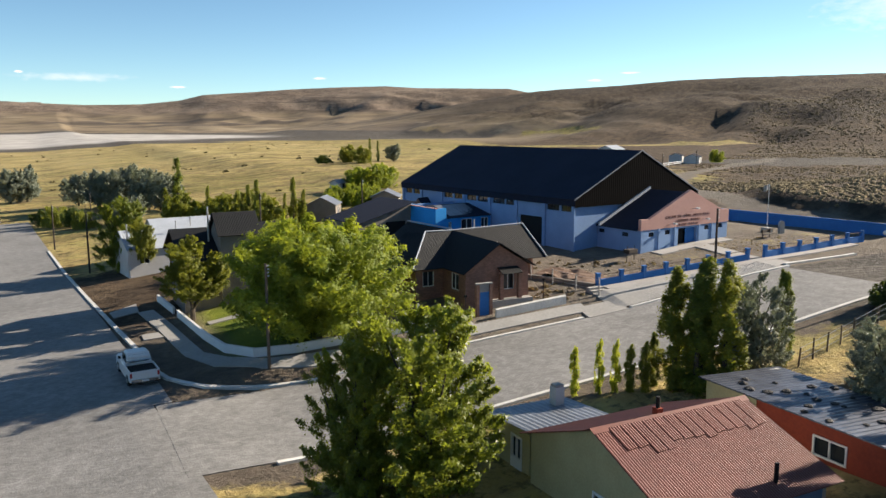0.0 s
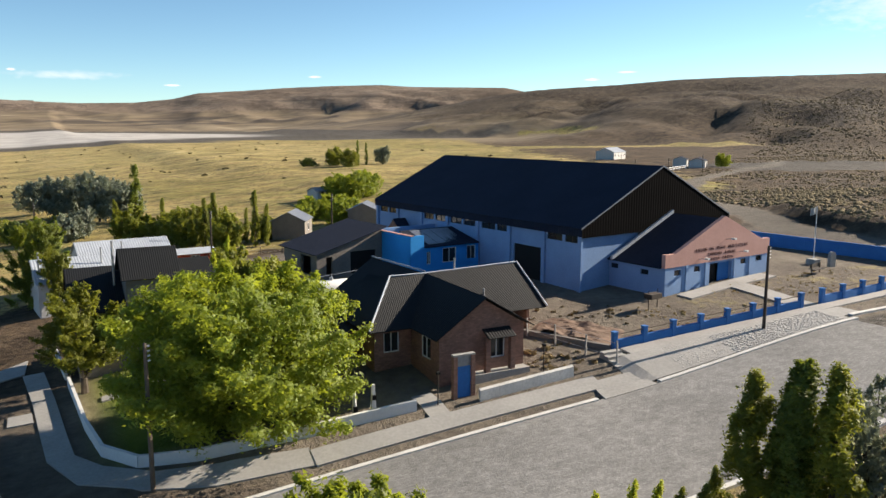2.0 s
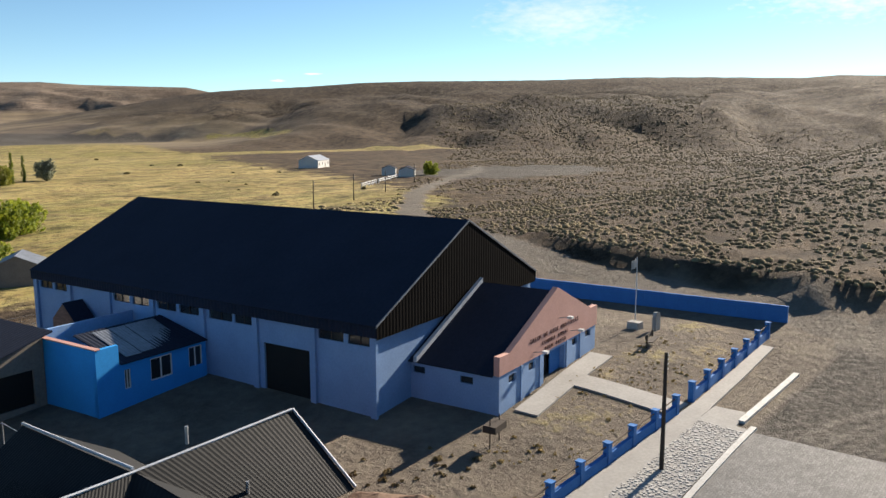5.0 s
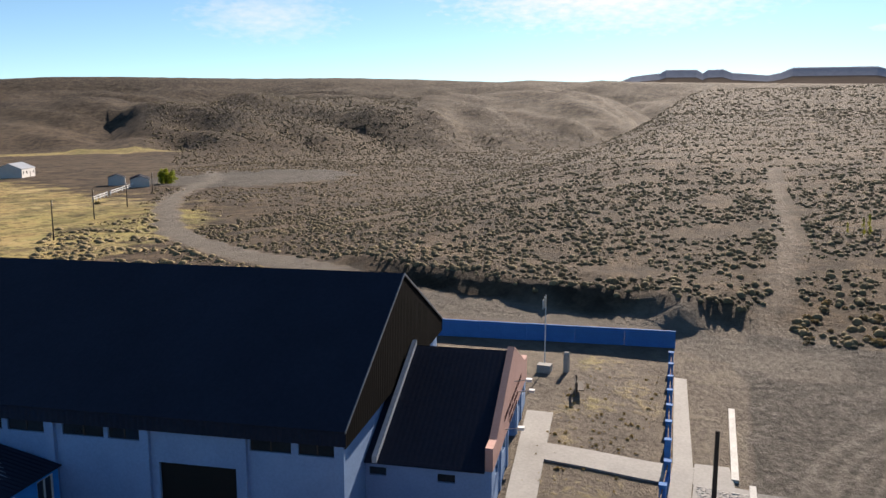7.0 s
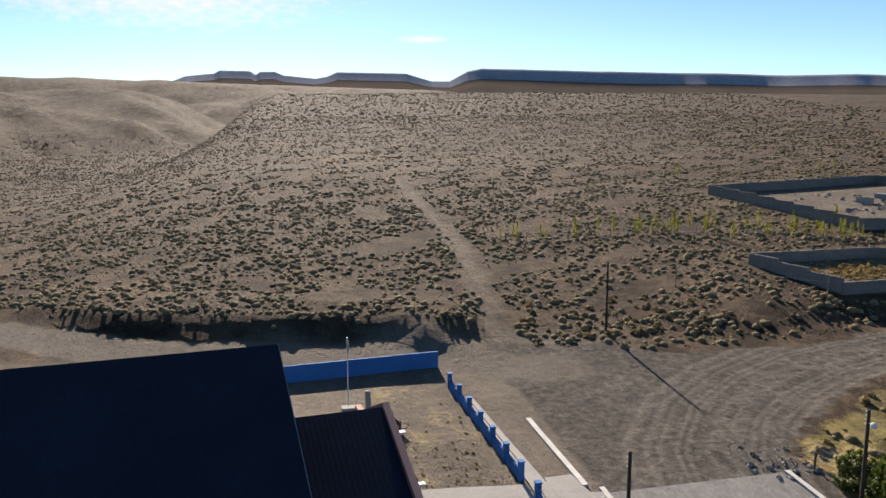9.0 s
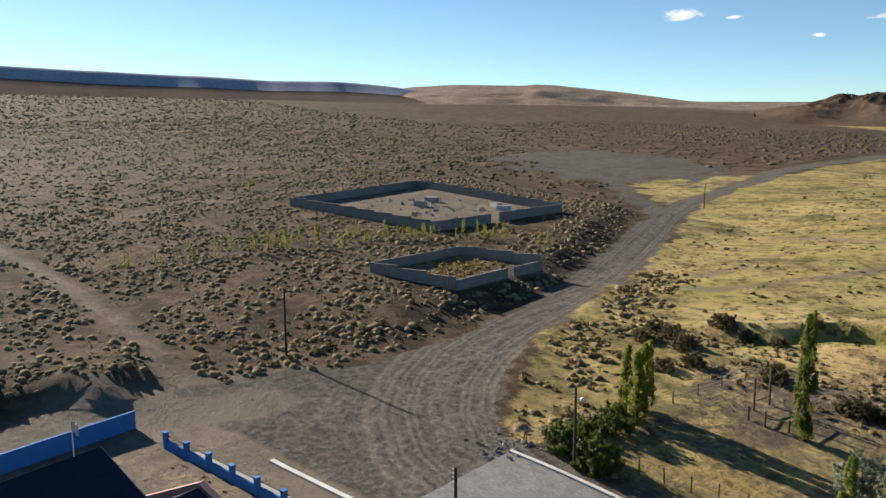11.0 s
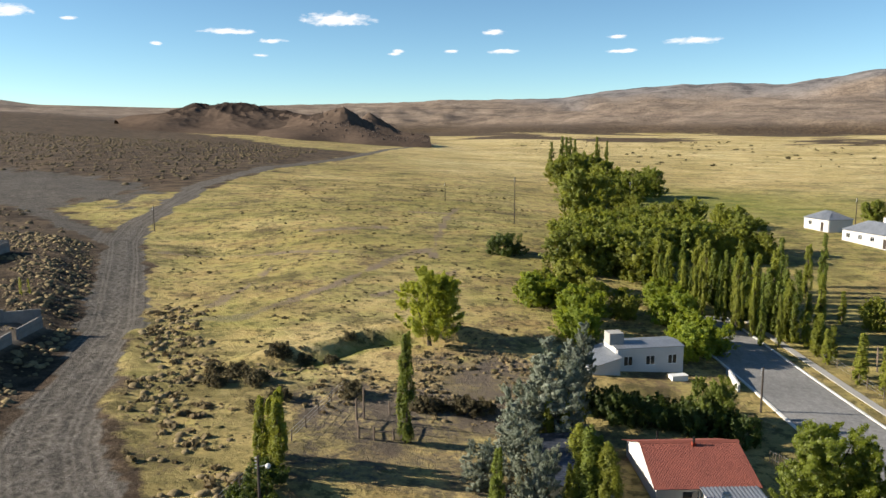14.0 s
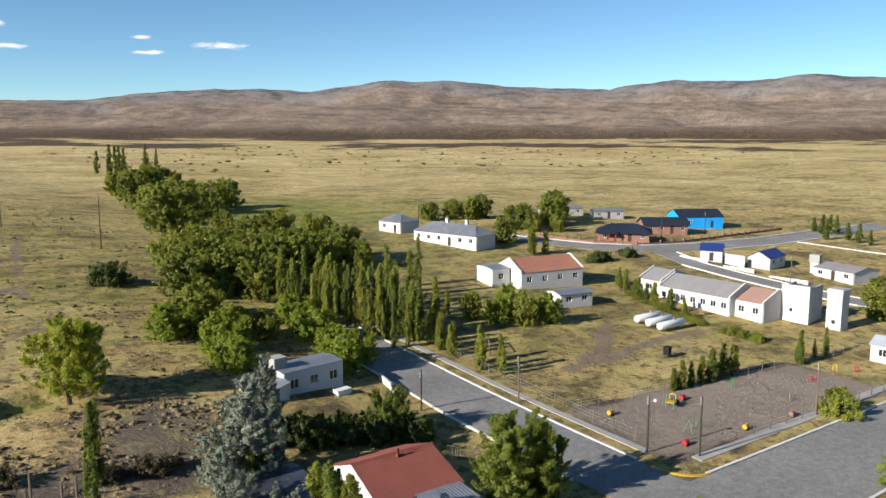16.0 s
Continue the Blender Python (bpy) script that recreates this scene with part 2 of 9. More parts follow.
def tube(bm, p, q, r0, r1=None, n=8):
    r1 = r0 if r1 is None else r1
    p, q = Vector(p), Vector(q)
    ax = (q - p).normalized()
    s = ax.orthogonal().normalized()
    t = ax.cross(s)
    rings = []
    for c, r in ((p, r0), (q, r1)):
        rings.append([bm.verts.new(c + (s * math.cos(6.2832 * i / n) + t * math.sin(6.2832 * i / n)) * r) for i in range(n)])
    for i in range(n):
        bm.faces.new((rings[0][i], rings[0][(i + 1) % n], rings[1][(i + 1) % n], rings[1][i]))
    bm.faces.new(rings[0][::-1])
    bm.faces.new(rings[1])
    return bm


def wall(bm, axis, c0, c1, u0, u1, z0, z1, holes=()):
    """A wall slab from c0 to c1 across, along u, with holes (u0, u1, z0, z1) right through it."""
    us = sorted({u0, u1, *[h[0] for h in holes], *[h[1] for h in holes]})
    zs = sorted({z0, z1, *[h[2] for h in holes], *[h[3] for h in holes]})
    us, zs = [u for u in us if u0 <= u <= u1], [z for z in zs if z0 <= z <= z1]
    def solid(i, j):
        if not (0 <= i < len(us) - 1 and 0 <= j < len(zs) - 1):
            return False
        u, z = (us[i] + us[i + 1]) / 2, (zs[j] + zs[j + 1]) / 2
        return not any(h[0] < u < h[1] and h[2] < z < h[3] for h in holes)
    def P(u, c, z):
        return (u, c, z) if axis == "x" else (c, u, z)
    def face(*p):
        bm.faces.new([bm.verts.new(q) for q in p])
    for i in range(len(us) - 1):
        for j in range(len(zs) - 1):
            if not solid(i, j):
                continue
            a, b, c, d = us[i], us[i + 1], zs[j], zs[j + 1]
            for k in (c0, c1):
                face(P(a, k, c), P(b, k, c), P(b, k, d), P(a, k, d))
            if not solid(i - 1, j): face(P(a, c0, c), P(a, c1, c), P(a, c1, d), P(a, c0, d))
            if not solid(i + 1, j): face(P(b, c0, c), P(b, c1, c), P(b, c1, d), P(b, c0, d))
            if not solid(i, j - 1): face(P(a, c0, c), P(b, c0, c), P(b, c1, c), P(a, c1, c))
            if not solid(i, j + 1): face(P(a, c0, d), P(b, c0, d), P(b, c1, d), P(a, c1, d))
    bmesh.ops.remove_doubles(bm, verts=bm.verts[:], dist=1e-4)
    return bm


def roof_sheet(bm, a, b, c, d, thick=0.06, pitch=0.0, depth=0.03):
    """A roof slope: a-b along the eave, d-c along the ridge; pitch > 0 ribs it down the slope."""
    a, b, c, d = map(Vector, (a, b, c, d))
    nrm = (b - a).cross(d - a).normalized()
    if nrm.z < 0:
        nrm = -nrm
    n = max(1, int((b - a).length / pitch * 2)) if pitch else 1
    top, bot = [], []
    for i in range(n + 1):
        u = i / n
        o = nrm * (thick + (depth if i % 2 else 0))
        lo, hi = a.lerp(b, u), d.lerp(c, u)
        top.append((bm.verts.new(lo + o), bm.verts.new(hi + o)))
        bot.append((bm.verts.new(lo), bm.verts.new(hi)))
    for i in range(n):
        bm.faces.new((top[i][0], top[i + 1][0], top[i + 1][1], top[i][1]))
        bm.faces.new((bot[i][0], bot[i][1], bot[i + 1][1], bot[i + 1][0]))
        bm.faces.new((top[i][0], bot[i][0], bot[i + 1][0], top[i + 1][0]))
        bm.faces.new((top[i][1], top[i + 1][1], bot[i + 1][1], bot[i][1]))
    for i in (0, n):
        bm.faces.new((top[i][0], top[i][1], bot[i][1], bot[i][0]))
    return bm


# ---- the lie of the land ----
GRID = np.arange(-4000.0, 4001.0)


def table(knots, soft):
    v = np.interp(GRID, [k[0] for k in knots], [k[1] for k in knots])
    k = np.exp(-0.5 * (np.arange(-3 * soft, 3 * soft + 1) / soft) ** 2)
    p = np.pad(v, 3 * soft, mode="edge")
    return np.convolve(p, k / k.sum(), "valid")


RISE_X = table([(-400, -5), (-60, -1.5), (0, -0.3), (25, 2), (50, 3.4), (78, 4.9), (100, 7), (140, 10), (177, 13.3), (250, 17), (400, 29), (550, 43), (700, 47), (1500, 50)], 7)
RISE_Y = table([(-400, 9), (-200, 9), (-90, 7), (-50, 5), (-14, 2.5), (8, 0.9), (30, 0), (60, -0.5), (100, -1.5), (200, -3), (400, -5), (700, -4.5), (900, -3), (1650, 8), (2000, 10)], 7)


PAD_Y = table([(48, 0), (50.6, 0.08), (54, 0.55), (57, 0.8), (62, 0.9), (75, 1.6), (88, 1.7), (112, 0)], 1)


def step(a, b, v):
    t = np.clip((v - a) / (b - a), 0, 1)
    return t * t * (3 - 2 * t)


def bump_at(x, y, cx, cy, rx, ry):
    return np.exp(-((x - cx) / rx) ** 2 - ((y - cy) / ry) ** 2)


# hills: bearing and half-width in degrees, softness of the ends, distance of foot and crest, height
HILLS = [(60, 6, 5, 470, 900, 54), (44, 5, 4, 620, 1000, 50), (75, 7, 5, 520, 1000, 62), (52, 4, 3, 540, 860, 44), (67, 4, 3, 500, 800, 46)]
# the far skyline: bearing and height of the crest
FAR_EAST = [(-2.4, 92), (2.5, 85), (6.1, 88), (8.6, 101), (10.2, 119), (13.2, 128), (16.4, 139), (19.6, 146), (22.9, 150), (25.3, 144), (31.9, 141), (33.6, 126), (36, 100), (80, 110), (83.4, 172), (85.3, 182), (85.7, 192), (87.7, 191), (88.1, 180), (88.4, 190), (89.4, 191), (90, 179), (92.2, 170), (93, 177), (93.7, 191), (98.6, 188),
            (100.4, 164), (101.7, 163), (103, 195), (104, 204), (107, 200), (111.3, 193), (120.5, 179), (124.5, 169), (134.4, 166), (135.2, 160), (142.5, 153), (143.1, 157), (144.5, 154), (149.4, 128), (154, 97), (162.6, 90), (171, 102), (179.6, 112), (181, 118)]
FAR_WEST = [(186, 118), (190.2, 123), (192.7, 141), (195.6, 152), (198.4, 163), (199.2, 158), (201.5, 165), (204.3, 155), (206.9, 167), (209.8, 190), (211, 196), (212.3, 189), (214.4, 196), (216.5, 188), (219, 176), (222.4, 167), (226.4, 163), (227.2, 172), (231, 189), (234.4, 184), (237.2, 185), (238.6, 198), (239.9, 199), (242.3, 186), (246, 180),
            (252, 150), (275, 110), (310, 95), (340, 92), (357.6, 92), (359, 90)]
PLATEAU = [(12, 0), (19, 20), (24.5, 42), (28.3, 60), (31, 74), (33.4, 82), (35.6, 87), (40, 93), (44, 101), (48, 104), (57, 105), (63, 108), (68, 106), (74, 101), (76.4, 104), (80, 100), (81.3, 103), (84, 99), (100, 88), (112, 60), (118, 0)]
FRONT = [(178, 0), (184, 42), (190, 60), (196, 76), (203, 88), (212, 84), (221, 80), (230, 92), (240, 88), (250, 90), (262, 66), (272, 0)]


def ridge_at(az, knots):
    return np.interp(az, [k[0] for k in knots], [k[1] for k in knots])


RNG = np.random.RandomState(5)
WAVES = [(RNG.uniform(-1, 1, 2), RNG.uniform(0, 6.28)) for _ in range(40)]


def ripple(x, y, length, k0, n=10):
    out = 0
    for i in range(n):
        (a, b), ph = WAVES[(k0 + i) % 40]
        q = 6.283 / (length * (0.55 + 0.09 * i))
        out = out + np.sin((a * x + b * y) / math.hypot(a, b) * q + ph + 1.7 * np.sin((b * x - a * y) / math.hypot(a, b) * q * 0.37 + ph))
    return out / n ** 0.5


def bank_foot(y):
    return np.interp(y, [36, 50, 63, 77, 88.6, 100], [83, 84.8, 85.8, 90.5, 97.8, 106])


def spurs(x, y):
    """Spurs that run down from the northern plateau, steep on their far side."""
    out = 0
    for x0, y0, x1, y1, h in ((585, 490, 790, 569, 8), (600, 632, 840, 789, 8), (515, 385, 720, 476, 4)):
        L = math.hypot(x1 - x0, y1 - y0)
        dx, dy = (x1 - x0) / L, (y1 - y0) / L
        u, v = (x - x0) * dx + (y - y0) * dy, (y - y0) * dx - (x - x0) * dy + 14 * ripple(x, y, 210, 9) + 5 * ripple(x, y, 90, 25)
        taper = step(-20, 110, u) * (1 - step(L - 130, L + 60, u))
        out = out + taper * (h * np.exp(-(v / np.where(v > 0, 34, 110)) ** 2) - 0.3 * h * np.exp(-((v - 66) / 45) ** 2))
    return out


def ditch_y(x):
    """The old ditch that bends through the pasture."""
    return np.interp(x, [28, 36, 43.6, 48.2, 50.3, 53.7, 58.3, 64], [-4.5, -7.5, -8.2, -6.4, -3.6, 0.4, 1.8, 4.0])


def ground_z(x, y):
    x, y = np.asarray(x, float), np.asarray(y, float)
    b = np.interp(x, GRID, RISE_X)
    s = np.interp(y, GRID, RISE_Y) * (1 - 0.7 * step(52, 82 + np.maximum(0, -60 - y) * 1.3, x))
    north = step(60, 130, y) * np.minimum(1, 1)
    z = b - np.maximum(b - 3.4, 0) * north + s
    # the street is cut into the slope below the houses
    z = z - 0.85 * step(3, 14, x) * (1 - step(36, 56, x)) * (1 - step(46.5, 49, y)) * step(2, 12, y + 0.4 * np.maximum(x - 28, 0) * -1)
    # the levelled lots north of it
    z = z + np.interp(y, GRID, PAD_Y) * step(9, 26, x) * (1 - step(66, 80, x))
    # dug bank beside the gravel road
    bx = x - bank_foot(y)
    bank = step(0, 2.2, bx + 0.5 * ripple(x, y, 5, 7)) * step(44, 48, y) * (1 - step(84, 94, y)) * (1 - step(4, 16, bx))
    # the hall's yard and the track beside it are dug level
    cut = np.interp(x, [58, 66, 75, 80, 86, 97], [0, 0.4, 0.7, 0.7, 0.5, 0]) * step(34, 46, y) * (1 - step(76, 90, y))
    z = z - cut * (1 - step(0, 2.6, bx + 0.5 * ripple(x, y, 5, 7)) * step(44, 48, y))
    z = z + 0.78 * bank * (1 + 0.16 * ripple(x, y, 6, 19))
    z = z + 1.5 * bump_at(x, y, 84.6, 51.0, 1.6, 1.8)
    hf = x - np.interp(y, [-65, -14.5, 3.6, 18.9, 31.7], [102, 82.9, 79.4, 77.3, 76.6])
    z = z + 1.3 * step(0.5, 7, hf) * step(-75, -50, y) * (1 - step(14, 34, y)) * (1 - step(130, 175, x))
    # old ditch and bank in the pasture
    dy = y - ditch_y(x)
    z = z + (1.0 * np.exp(-((dy + 1.9) / 1.7) ** 2) - 0.75 * np.exp(-((dy - 0.7) / 1.4) ** 2)) * step(30, 38, x) * (1 - step(57, 63, x))
    z = z + 0.35 * np.exp(-((x - np.interp(y, [-48, -28, -8, 4, 13.5, 19.7, 24.5, 27.9, 32.8], [87.5, 81.9, 76.4, 72.6, 70.7, 68.6, 66.5, 64.3, 60.3]) + 1.0) / 0.9) ** 2) * step(-46, -36, y) * (1 - step(28, 34, y))
    dx, dy = x - 25, y - 45
    r, az = np.hypot(dx, dy), np.degrees(np.arctan2(dx, dy)) % 360
    near = step(60, 200, r)
    z = z + near * (0.25 * ripple(x, y, 60, 0)) * step(40, 120, x + 0 * y)
    z = z + 13 * step(420, 1600, r) * step(176, 188, az) * (1 - step(262, 290, az))
    far = np.zeros_like(z)
    spur = np.sqrt(ripple(x, y, 620, 17, 8) ** 2 + 0.15) * 0.15 + np.sqrt(ripple(x, y, 260, 3, 8) ** 2 + 0.1) * 0.06 + ripple(x, y, 120, 22, 8) * 0.022
    for c, hw, soft, foot, crest, h in HILLS:
        da = np.abs((az - c + 180) % 360 - 180)
        e = np.exp(-np.maximum(da - hw * 0.55, 0) ** 2 / (2 * (soft * 0.8) ** 2))
        t = np.clip((r - foot) / (crest - foot) * 1.15 - spur * 0.5, 0, 1)
        far = np.maximum(far, (h - z) * e * t ** 1.1)
    # gullies run down the near hills
    u = np.radians(az) * 760 + 0.55 * r
    gul = 11.0 * np.sqrt(ripple(u, r * 0.3, 300, 11, 6) ** 2 + 0.12) + 5.0 * np.sqrt(ripple(u, r * 0.35, 120, 27, 6) ** 2 + 0.1)
    hilly = step(30, 40, az) * (1 - step(78, 92, az)) * step(480, 680, r) * (1 - step(1150, 1420, r))
    azw = np.where(az > 359, az - 360, az)
    skyl = np.where(azw < 183.5, ridge_at(azw, FAR_EAST), ridge_at(azw, FAR_WEST))
    skyl = skyl + step(2420, 2590, r) * step(150, 190, az) * (2.6 * np.abs(ripple(x, y, 190, 6)) + 1.2 * ripple(x, y, 90, 13))
    skyl = skyl * (1 - 0.4 * step(81, 84, az) * (1 - step(126, 138, az)))
    foot = ridge_at(az, [(0, 1750), (14, 1750), (26, 1500), (82, 1700), (120, 1600), (170, 1500), (200, 1650), (250, 1650), (300, 1700), (360, 1750)])
    t = np.clip((r - foot) / (2600 - foot) - spur * (0.4 + 0.6 * step(120, 165, az) * (1 - step(290, 340, az)) + 0.5 * (1 - step(30, 60, np.minimum(az, 360 - az)))) * (1 - step(2150, 2560, r)), 0, 1)
    far = np.maximum(far, (skyl - z) * (0.6 * t + 0.4 * np.where((az > 81) & (az < 128), step(0.55, 0.92, t), step(0.3, 0.9, t))))
    ph = ridge_at(az, PLATEAU)
    t = np.clip((r - 540) / 960 - spur * 1.9 * step(540, 700, r) * (1 - step(1150, 1480, r)), 0, 1)
    far = np.maximum(far, (ph - z) * np.clip(t, 0, 1) ** 1.05)
    fh = 1.18 * ridge_at(az, FRONT) * (1 + 0.05 * ripple(x, y, 300, 8))
    t = np.clip((r - 1420) / 760 * 1.15 - spur * 1.0, 0, 1)
    far = np.maximum(far, (fh - z) * t)
    far = np.maximum(far + hilly * (gul - 12.5), 0)
    return z + far + spurs(x, y)


def gz(x, y):
    return float(ground_z(np.array([x]), np.array([y]))[0])


def axis_steps(a, b, fine, far, grow, widest):
    mid = list(np.arange(a, b + fine / 2, fine))
    for sgn in (-1, 1):
        p, s, out = (a if sgn < 0 else b), fine, []
        while abs(p) < far:
            s = min(s * grow, widest)
            p += sgn * s
            out.append(p)
        mid = out[::-1] + mid if sgn < 0 else mid + out
    return np.array(mid)


XS, YS = axis_steps(-24, 122, 1.2, 3000, 1.035, 21), axis_steps(-40, 116, 1.2, 3000, 1.035, 21)
GX, GY = np.meshgrid(XS, YS)
GZ = ground_z(GX, GY)


def near_line(x, y, pts):
    """Distance to a bent line."""
    best = np.full(np.shape(x), 1e9)
    for (x0, y0), (x1, y1) in zip(pts, pts[1:]):
        L = (x1 - x0) ** 2 + (y1 - y0) ** 2
        t = np.clip(((x - x0) * (x1 - x0) + (y - y0) * (y1 - y0)) / L, 0, 1)
        best = np.minimum(best, np.hypot(x - x0 - t * (x1 - x0), y - y0 - t * (y1 - y0)))
    return best


wob = 1.2 * ripple(GX, GY, 14, 5) + 0.6 * ripple(GX, GY, 5, 11)
ROAD = [(44, 40), (54, 39.6), (60, 37.8), (65, 34.2), (69, 29), (72, 23), (74.4, 14), (76.2, 4), (79, -11), (85.6, -31), (91.2, -48), (97, -64), (100.5, -80), (101, -96), (101.5, -115), (103, -140), (101, -165), (97, -194), (89.6, -246), (81, -297), (72, -408), (65, -505), (20, -800)]
# the dusty track that swings round behind the hall to the far farm
BACK_ROAD = [(76, 42), (81.4, 52), (82.0, 62), (86.6, 76), (93.0, 87.5), (96.9, 92.9), (104.5, 105.1), (110.7, 113.5), (118.7, 124.0), (127.6, 134.5), (142.0, 147.7), (159.2, 161.7), (187.6, 182.1), (210.5, 193.8), (240.6, 207.7), (284, 240)]
# the edges of the gravel apron where the road meets the street
APRON_Y = [-48, -28, -8, 4, 13.5, 19.7, 24.5, 27.9, 32.8, 37.7, 47]
APRON_W = [87.5, 81.9, 76.4, 72.6, 70.7, 68.6, 66.5, 64.3, 60.3, 55.7, 52]


def apron_west(y):
    return np.interp(y, APRON_Y, APRON_W)


def apron_east(y):
    return np.interp(y, [-48, -31.5, -7.8, 10, 20.4, 30.4, 36, 44, 47], [93.5, 88.6, 81.6, 77.3, 75.6, 75.6, 78.6, 82.5, 83])


GRAVEL_ROADS = [(ROAD[8:14], 3.0), (ROAD[13:], 2.6), ([(52, 39.8), (62, 40), (75, 41)], 5.6), ([(99, -64), (119.7, -87), (147, -114)], 2.2)]
gravel = np.zeros_like(GX)
for line, w in GRAVEL_ROADS:
    gravel = np.maximum(gravel, 1 - step(w - 0.4, w + 0.9, near_line(GX, GY, line) + wob * 0.55))
side = np.minimum(GX - apron_west(GY), apron_east(GY) - GX) + wob * 0.3
gravel = np.maximum(gravel, step(-0.5, 0.6, side) * step(-48, -44, GY) * (1 - step(45.5, 47, GY)))
gravel = np.maximum(gravel, 0.8 * (1 - step(26, 38, np.hypot((GX - 258) / 1.55, GY - 205) + wob * 3)))
gravel = np.maximum(gravel, 0.8 * (1 - step(24, 36, np.hypot((GX - 152) * 0.8 + (GY + 130) * 0.3, (GY + 130) * 0.9) + wob * 5)))
yard = (1 - step(0, 6, np.abs(GX - 50) - 32 + wob)) * (1 - step(0, 6, np.abs(GY - 70) - 30 + wob))
yard = np.maximum(yard, 0.8 * (1 - step(0, 5, np.abs(GX - 20) - 28 + wob)) * (1 - step(0, 5, np.abs(GY - 20) - 45 + wob)) * 0.8)
yard = np.maximum(yard, (1 - step(0, 3, np.abs(GX + 26) - 19 + wob * 0.5)) * (1 - step(0, 3, np.abs(GY - 22.5 + 0.05 * (GX + 26)) - 5.5 + wob * 0.5)))
yard = np.maximum(yard, 0.35 * (1 - step(3, 8, np.abs(GX - 62 + 0.55 * (GY - 15)) + wob)) * step(-8, 4, GY) * (1 - step(32, 38, GY)))


SMALL_PEN = [(95.9, 13.1), (84.5, 10.4), (85.2, -6.9), (95.5, -2.6)]
LARGE_PEN = [(138.5, -6.5), (108.4, -10.4), (106.3, -42.0), (142.5, -41.5)]


def inside_pen(x, y, grow_by=0.0):
    """Within either of the two walled pens."""
    out = np.zeros(np.shape(x), bool)
    for q in (SMALL_PEN, LARGE_PEN):
        far_in = np.full(np.shape(x), 1e9)
        for (x0, y0), (x1, y1) in zip(q, q[1:] + q[:1]):
            far_in = np.minimum(far_in, ((x1 - x0) * (y - y0) - (y1 - y0) * (x - x0)) / math.hypot(x1 - x0, y1 - y0))
        out = out | (far_in > -grow_by)
    return out


rough = 0.55 * np.exp(-((GX - 46) / 20) ** 4 - ((GY - 5) / 11) ** 4)
yard = np.maximum(yard, rough)
yard = np.maximum(yard, np.where(inside_pen(GX, GY), 1.0, 0.0))
az_g = np.degrees(np.arctan2(GX - 25, GY - 45)) % 360
r_g = np.hypot(GX - 25, GY - 45)
edge = np.interp(GY, [-900, -720, -590, -420, -400, -297, -246, -194, -165, -130, -120, -100, -90, -70, -48, -28, -8, 4, 13.5, 19.7, 24.5, 27.9, 32.8], [420, 330, 225, 122, 70, 80, 88, 95, 99, 101, 112, 126, 118, 98, 87, 81, 75.8, 72, 69.6, 67.6, 65.6, 63.2, 59.2])
meadow = np.zeros_like(GX)
meadow = np.maximum(meadow, step(100, 125, GY + wob * 3 - 0.25 * (GX - 40)) * (1 - step(100, 170, GX - 0.42 * (GY - 100) + wob * 6)))
meadow = np.maximum(meadow, (1 - step(-2.5, 2.5, GX - edge + wob * (1 + 0.01 * np.abs(GY)))) * (1 - step(30, 37, GY + wob)) * step(-960, -860, GY) * step(-30, 10, GX + 0 * GY))
meadow = np.maximum(meadow, (1 - step(34, 46, GX)) * (1 - step(4, 14, GY + wob)) * step(-960, -860, GY))
meadow = np.maximum(meadow, (1 - step(-16, -6, GX + wob * 2))) * (1 - (1 - step(0, 3, np.abs(GX + 26) - 19)) * (1 - step(0, 3, np.abs(GY - 22.5) - 6)))
meadow = meadow * (1 - 0.35 * (1 - step(0, 4, np.abs(GX - 44.5) - 8)) * (1 - step(0, 4, np.abs(GY - 20) - 11)))
meadow = meadow * (1 - 0.8 * rough)
meadow = meadow * (1 - 0.42 * np.exp(-((GX - 33.5) / 9) ** 4 - ((GY - 2.5 + wob) / 8.5) ** 4))
paddock = (1 - step(-1.5, 1.5, np.abs(GX - 44.5) - 9.5 + wob * 0.7)) * (1 - step(-1.5, 1.5, np.abs(GY - 18.5) - 8.0 + wob * 0.7))
meadow = meadow * (1 - 0.3 * paddock)
yard = np.maximum(yard, 0.6 * paddock)
west = step(172, 182, az_g) * (1 - step(300, 330, az_g))
patchy = step(-0.6, 0.5, ripple(GX, GY, 420, 12, 8) + 0.5 * ripple(GX, GY * 2.5, 150, 30, 8))
meadow = meadow * (1 - step(760, 1000, r_g + 60 * ripple(GX, GY, 300, 2))) + west * step(700, 900, r_g) * (1 - step(1420, 1560, r_g)) * (0.3 + 0.7 * patchy)
meadow = meadow * (1 - west * (1 - patchy) * 0.45 * step(330, 420, r_g))
meadow = np.maximum(meadow, 0.30 * (1 - step(-1, 1.5, np.abs(GX - 62) - 13)) * (1 - step(-1, 1.5, np.abs(GY - 54.5) - 3.5)))
for line, w in (([(250, 470), (370, 474), (450, 452), (447, 405)], 22), ([(505, 648), (545, 740), (530, 800)], 12)):
    meadow = np.maximum(meadow, 0.8 * (1 - step(w * 0.5, w * 1.3, near_line(GX, GY, line) + 6 * ripple(GX, GY, 90, 7))))
meadow = np.clip(meadow, 0, 1) * (1 - step(20, 32, GZ))
shore = np.hypot((GX - 60) / 640, (GY - 1230) / 470)
gravel = np.maximum(gravel, 0.85 * (1 - step(0.9, 1.12, shore + 0.06 * ripple(GX, GY, 260, 21))) * (1 - step(9, 14, GZ)))
salt = (1 - step(0.82, 1.03, np.hypot((GX + 100) / 420, (GY - 1190) / 370) + 0.03 * ripple(GX, GY, 300, 21))) * (1 - step(12, 17, GZ))
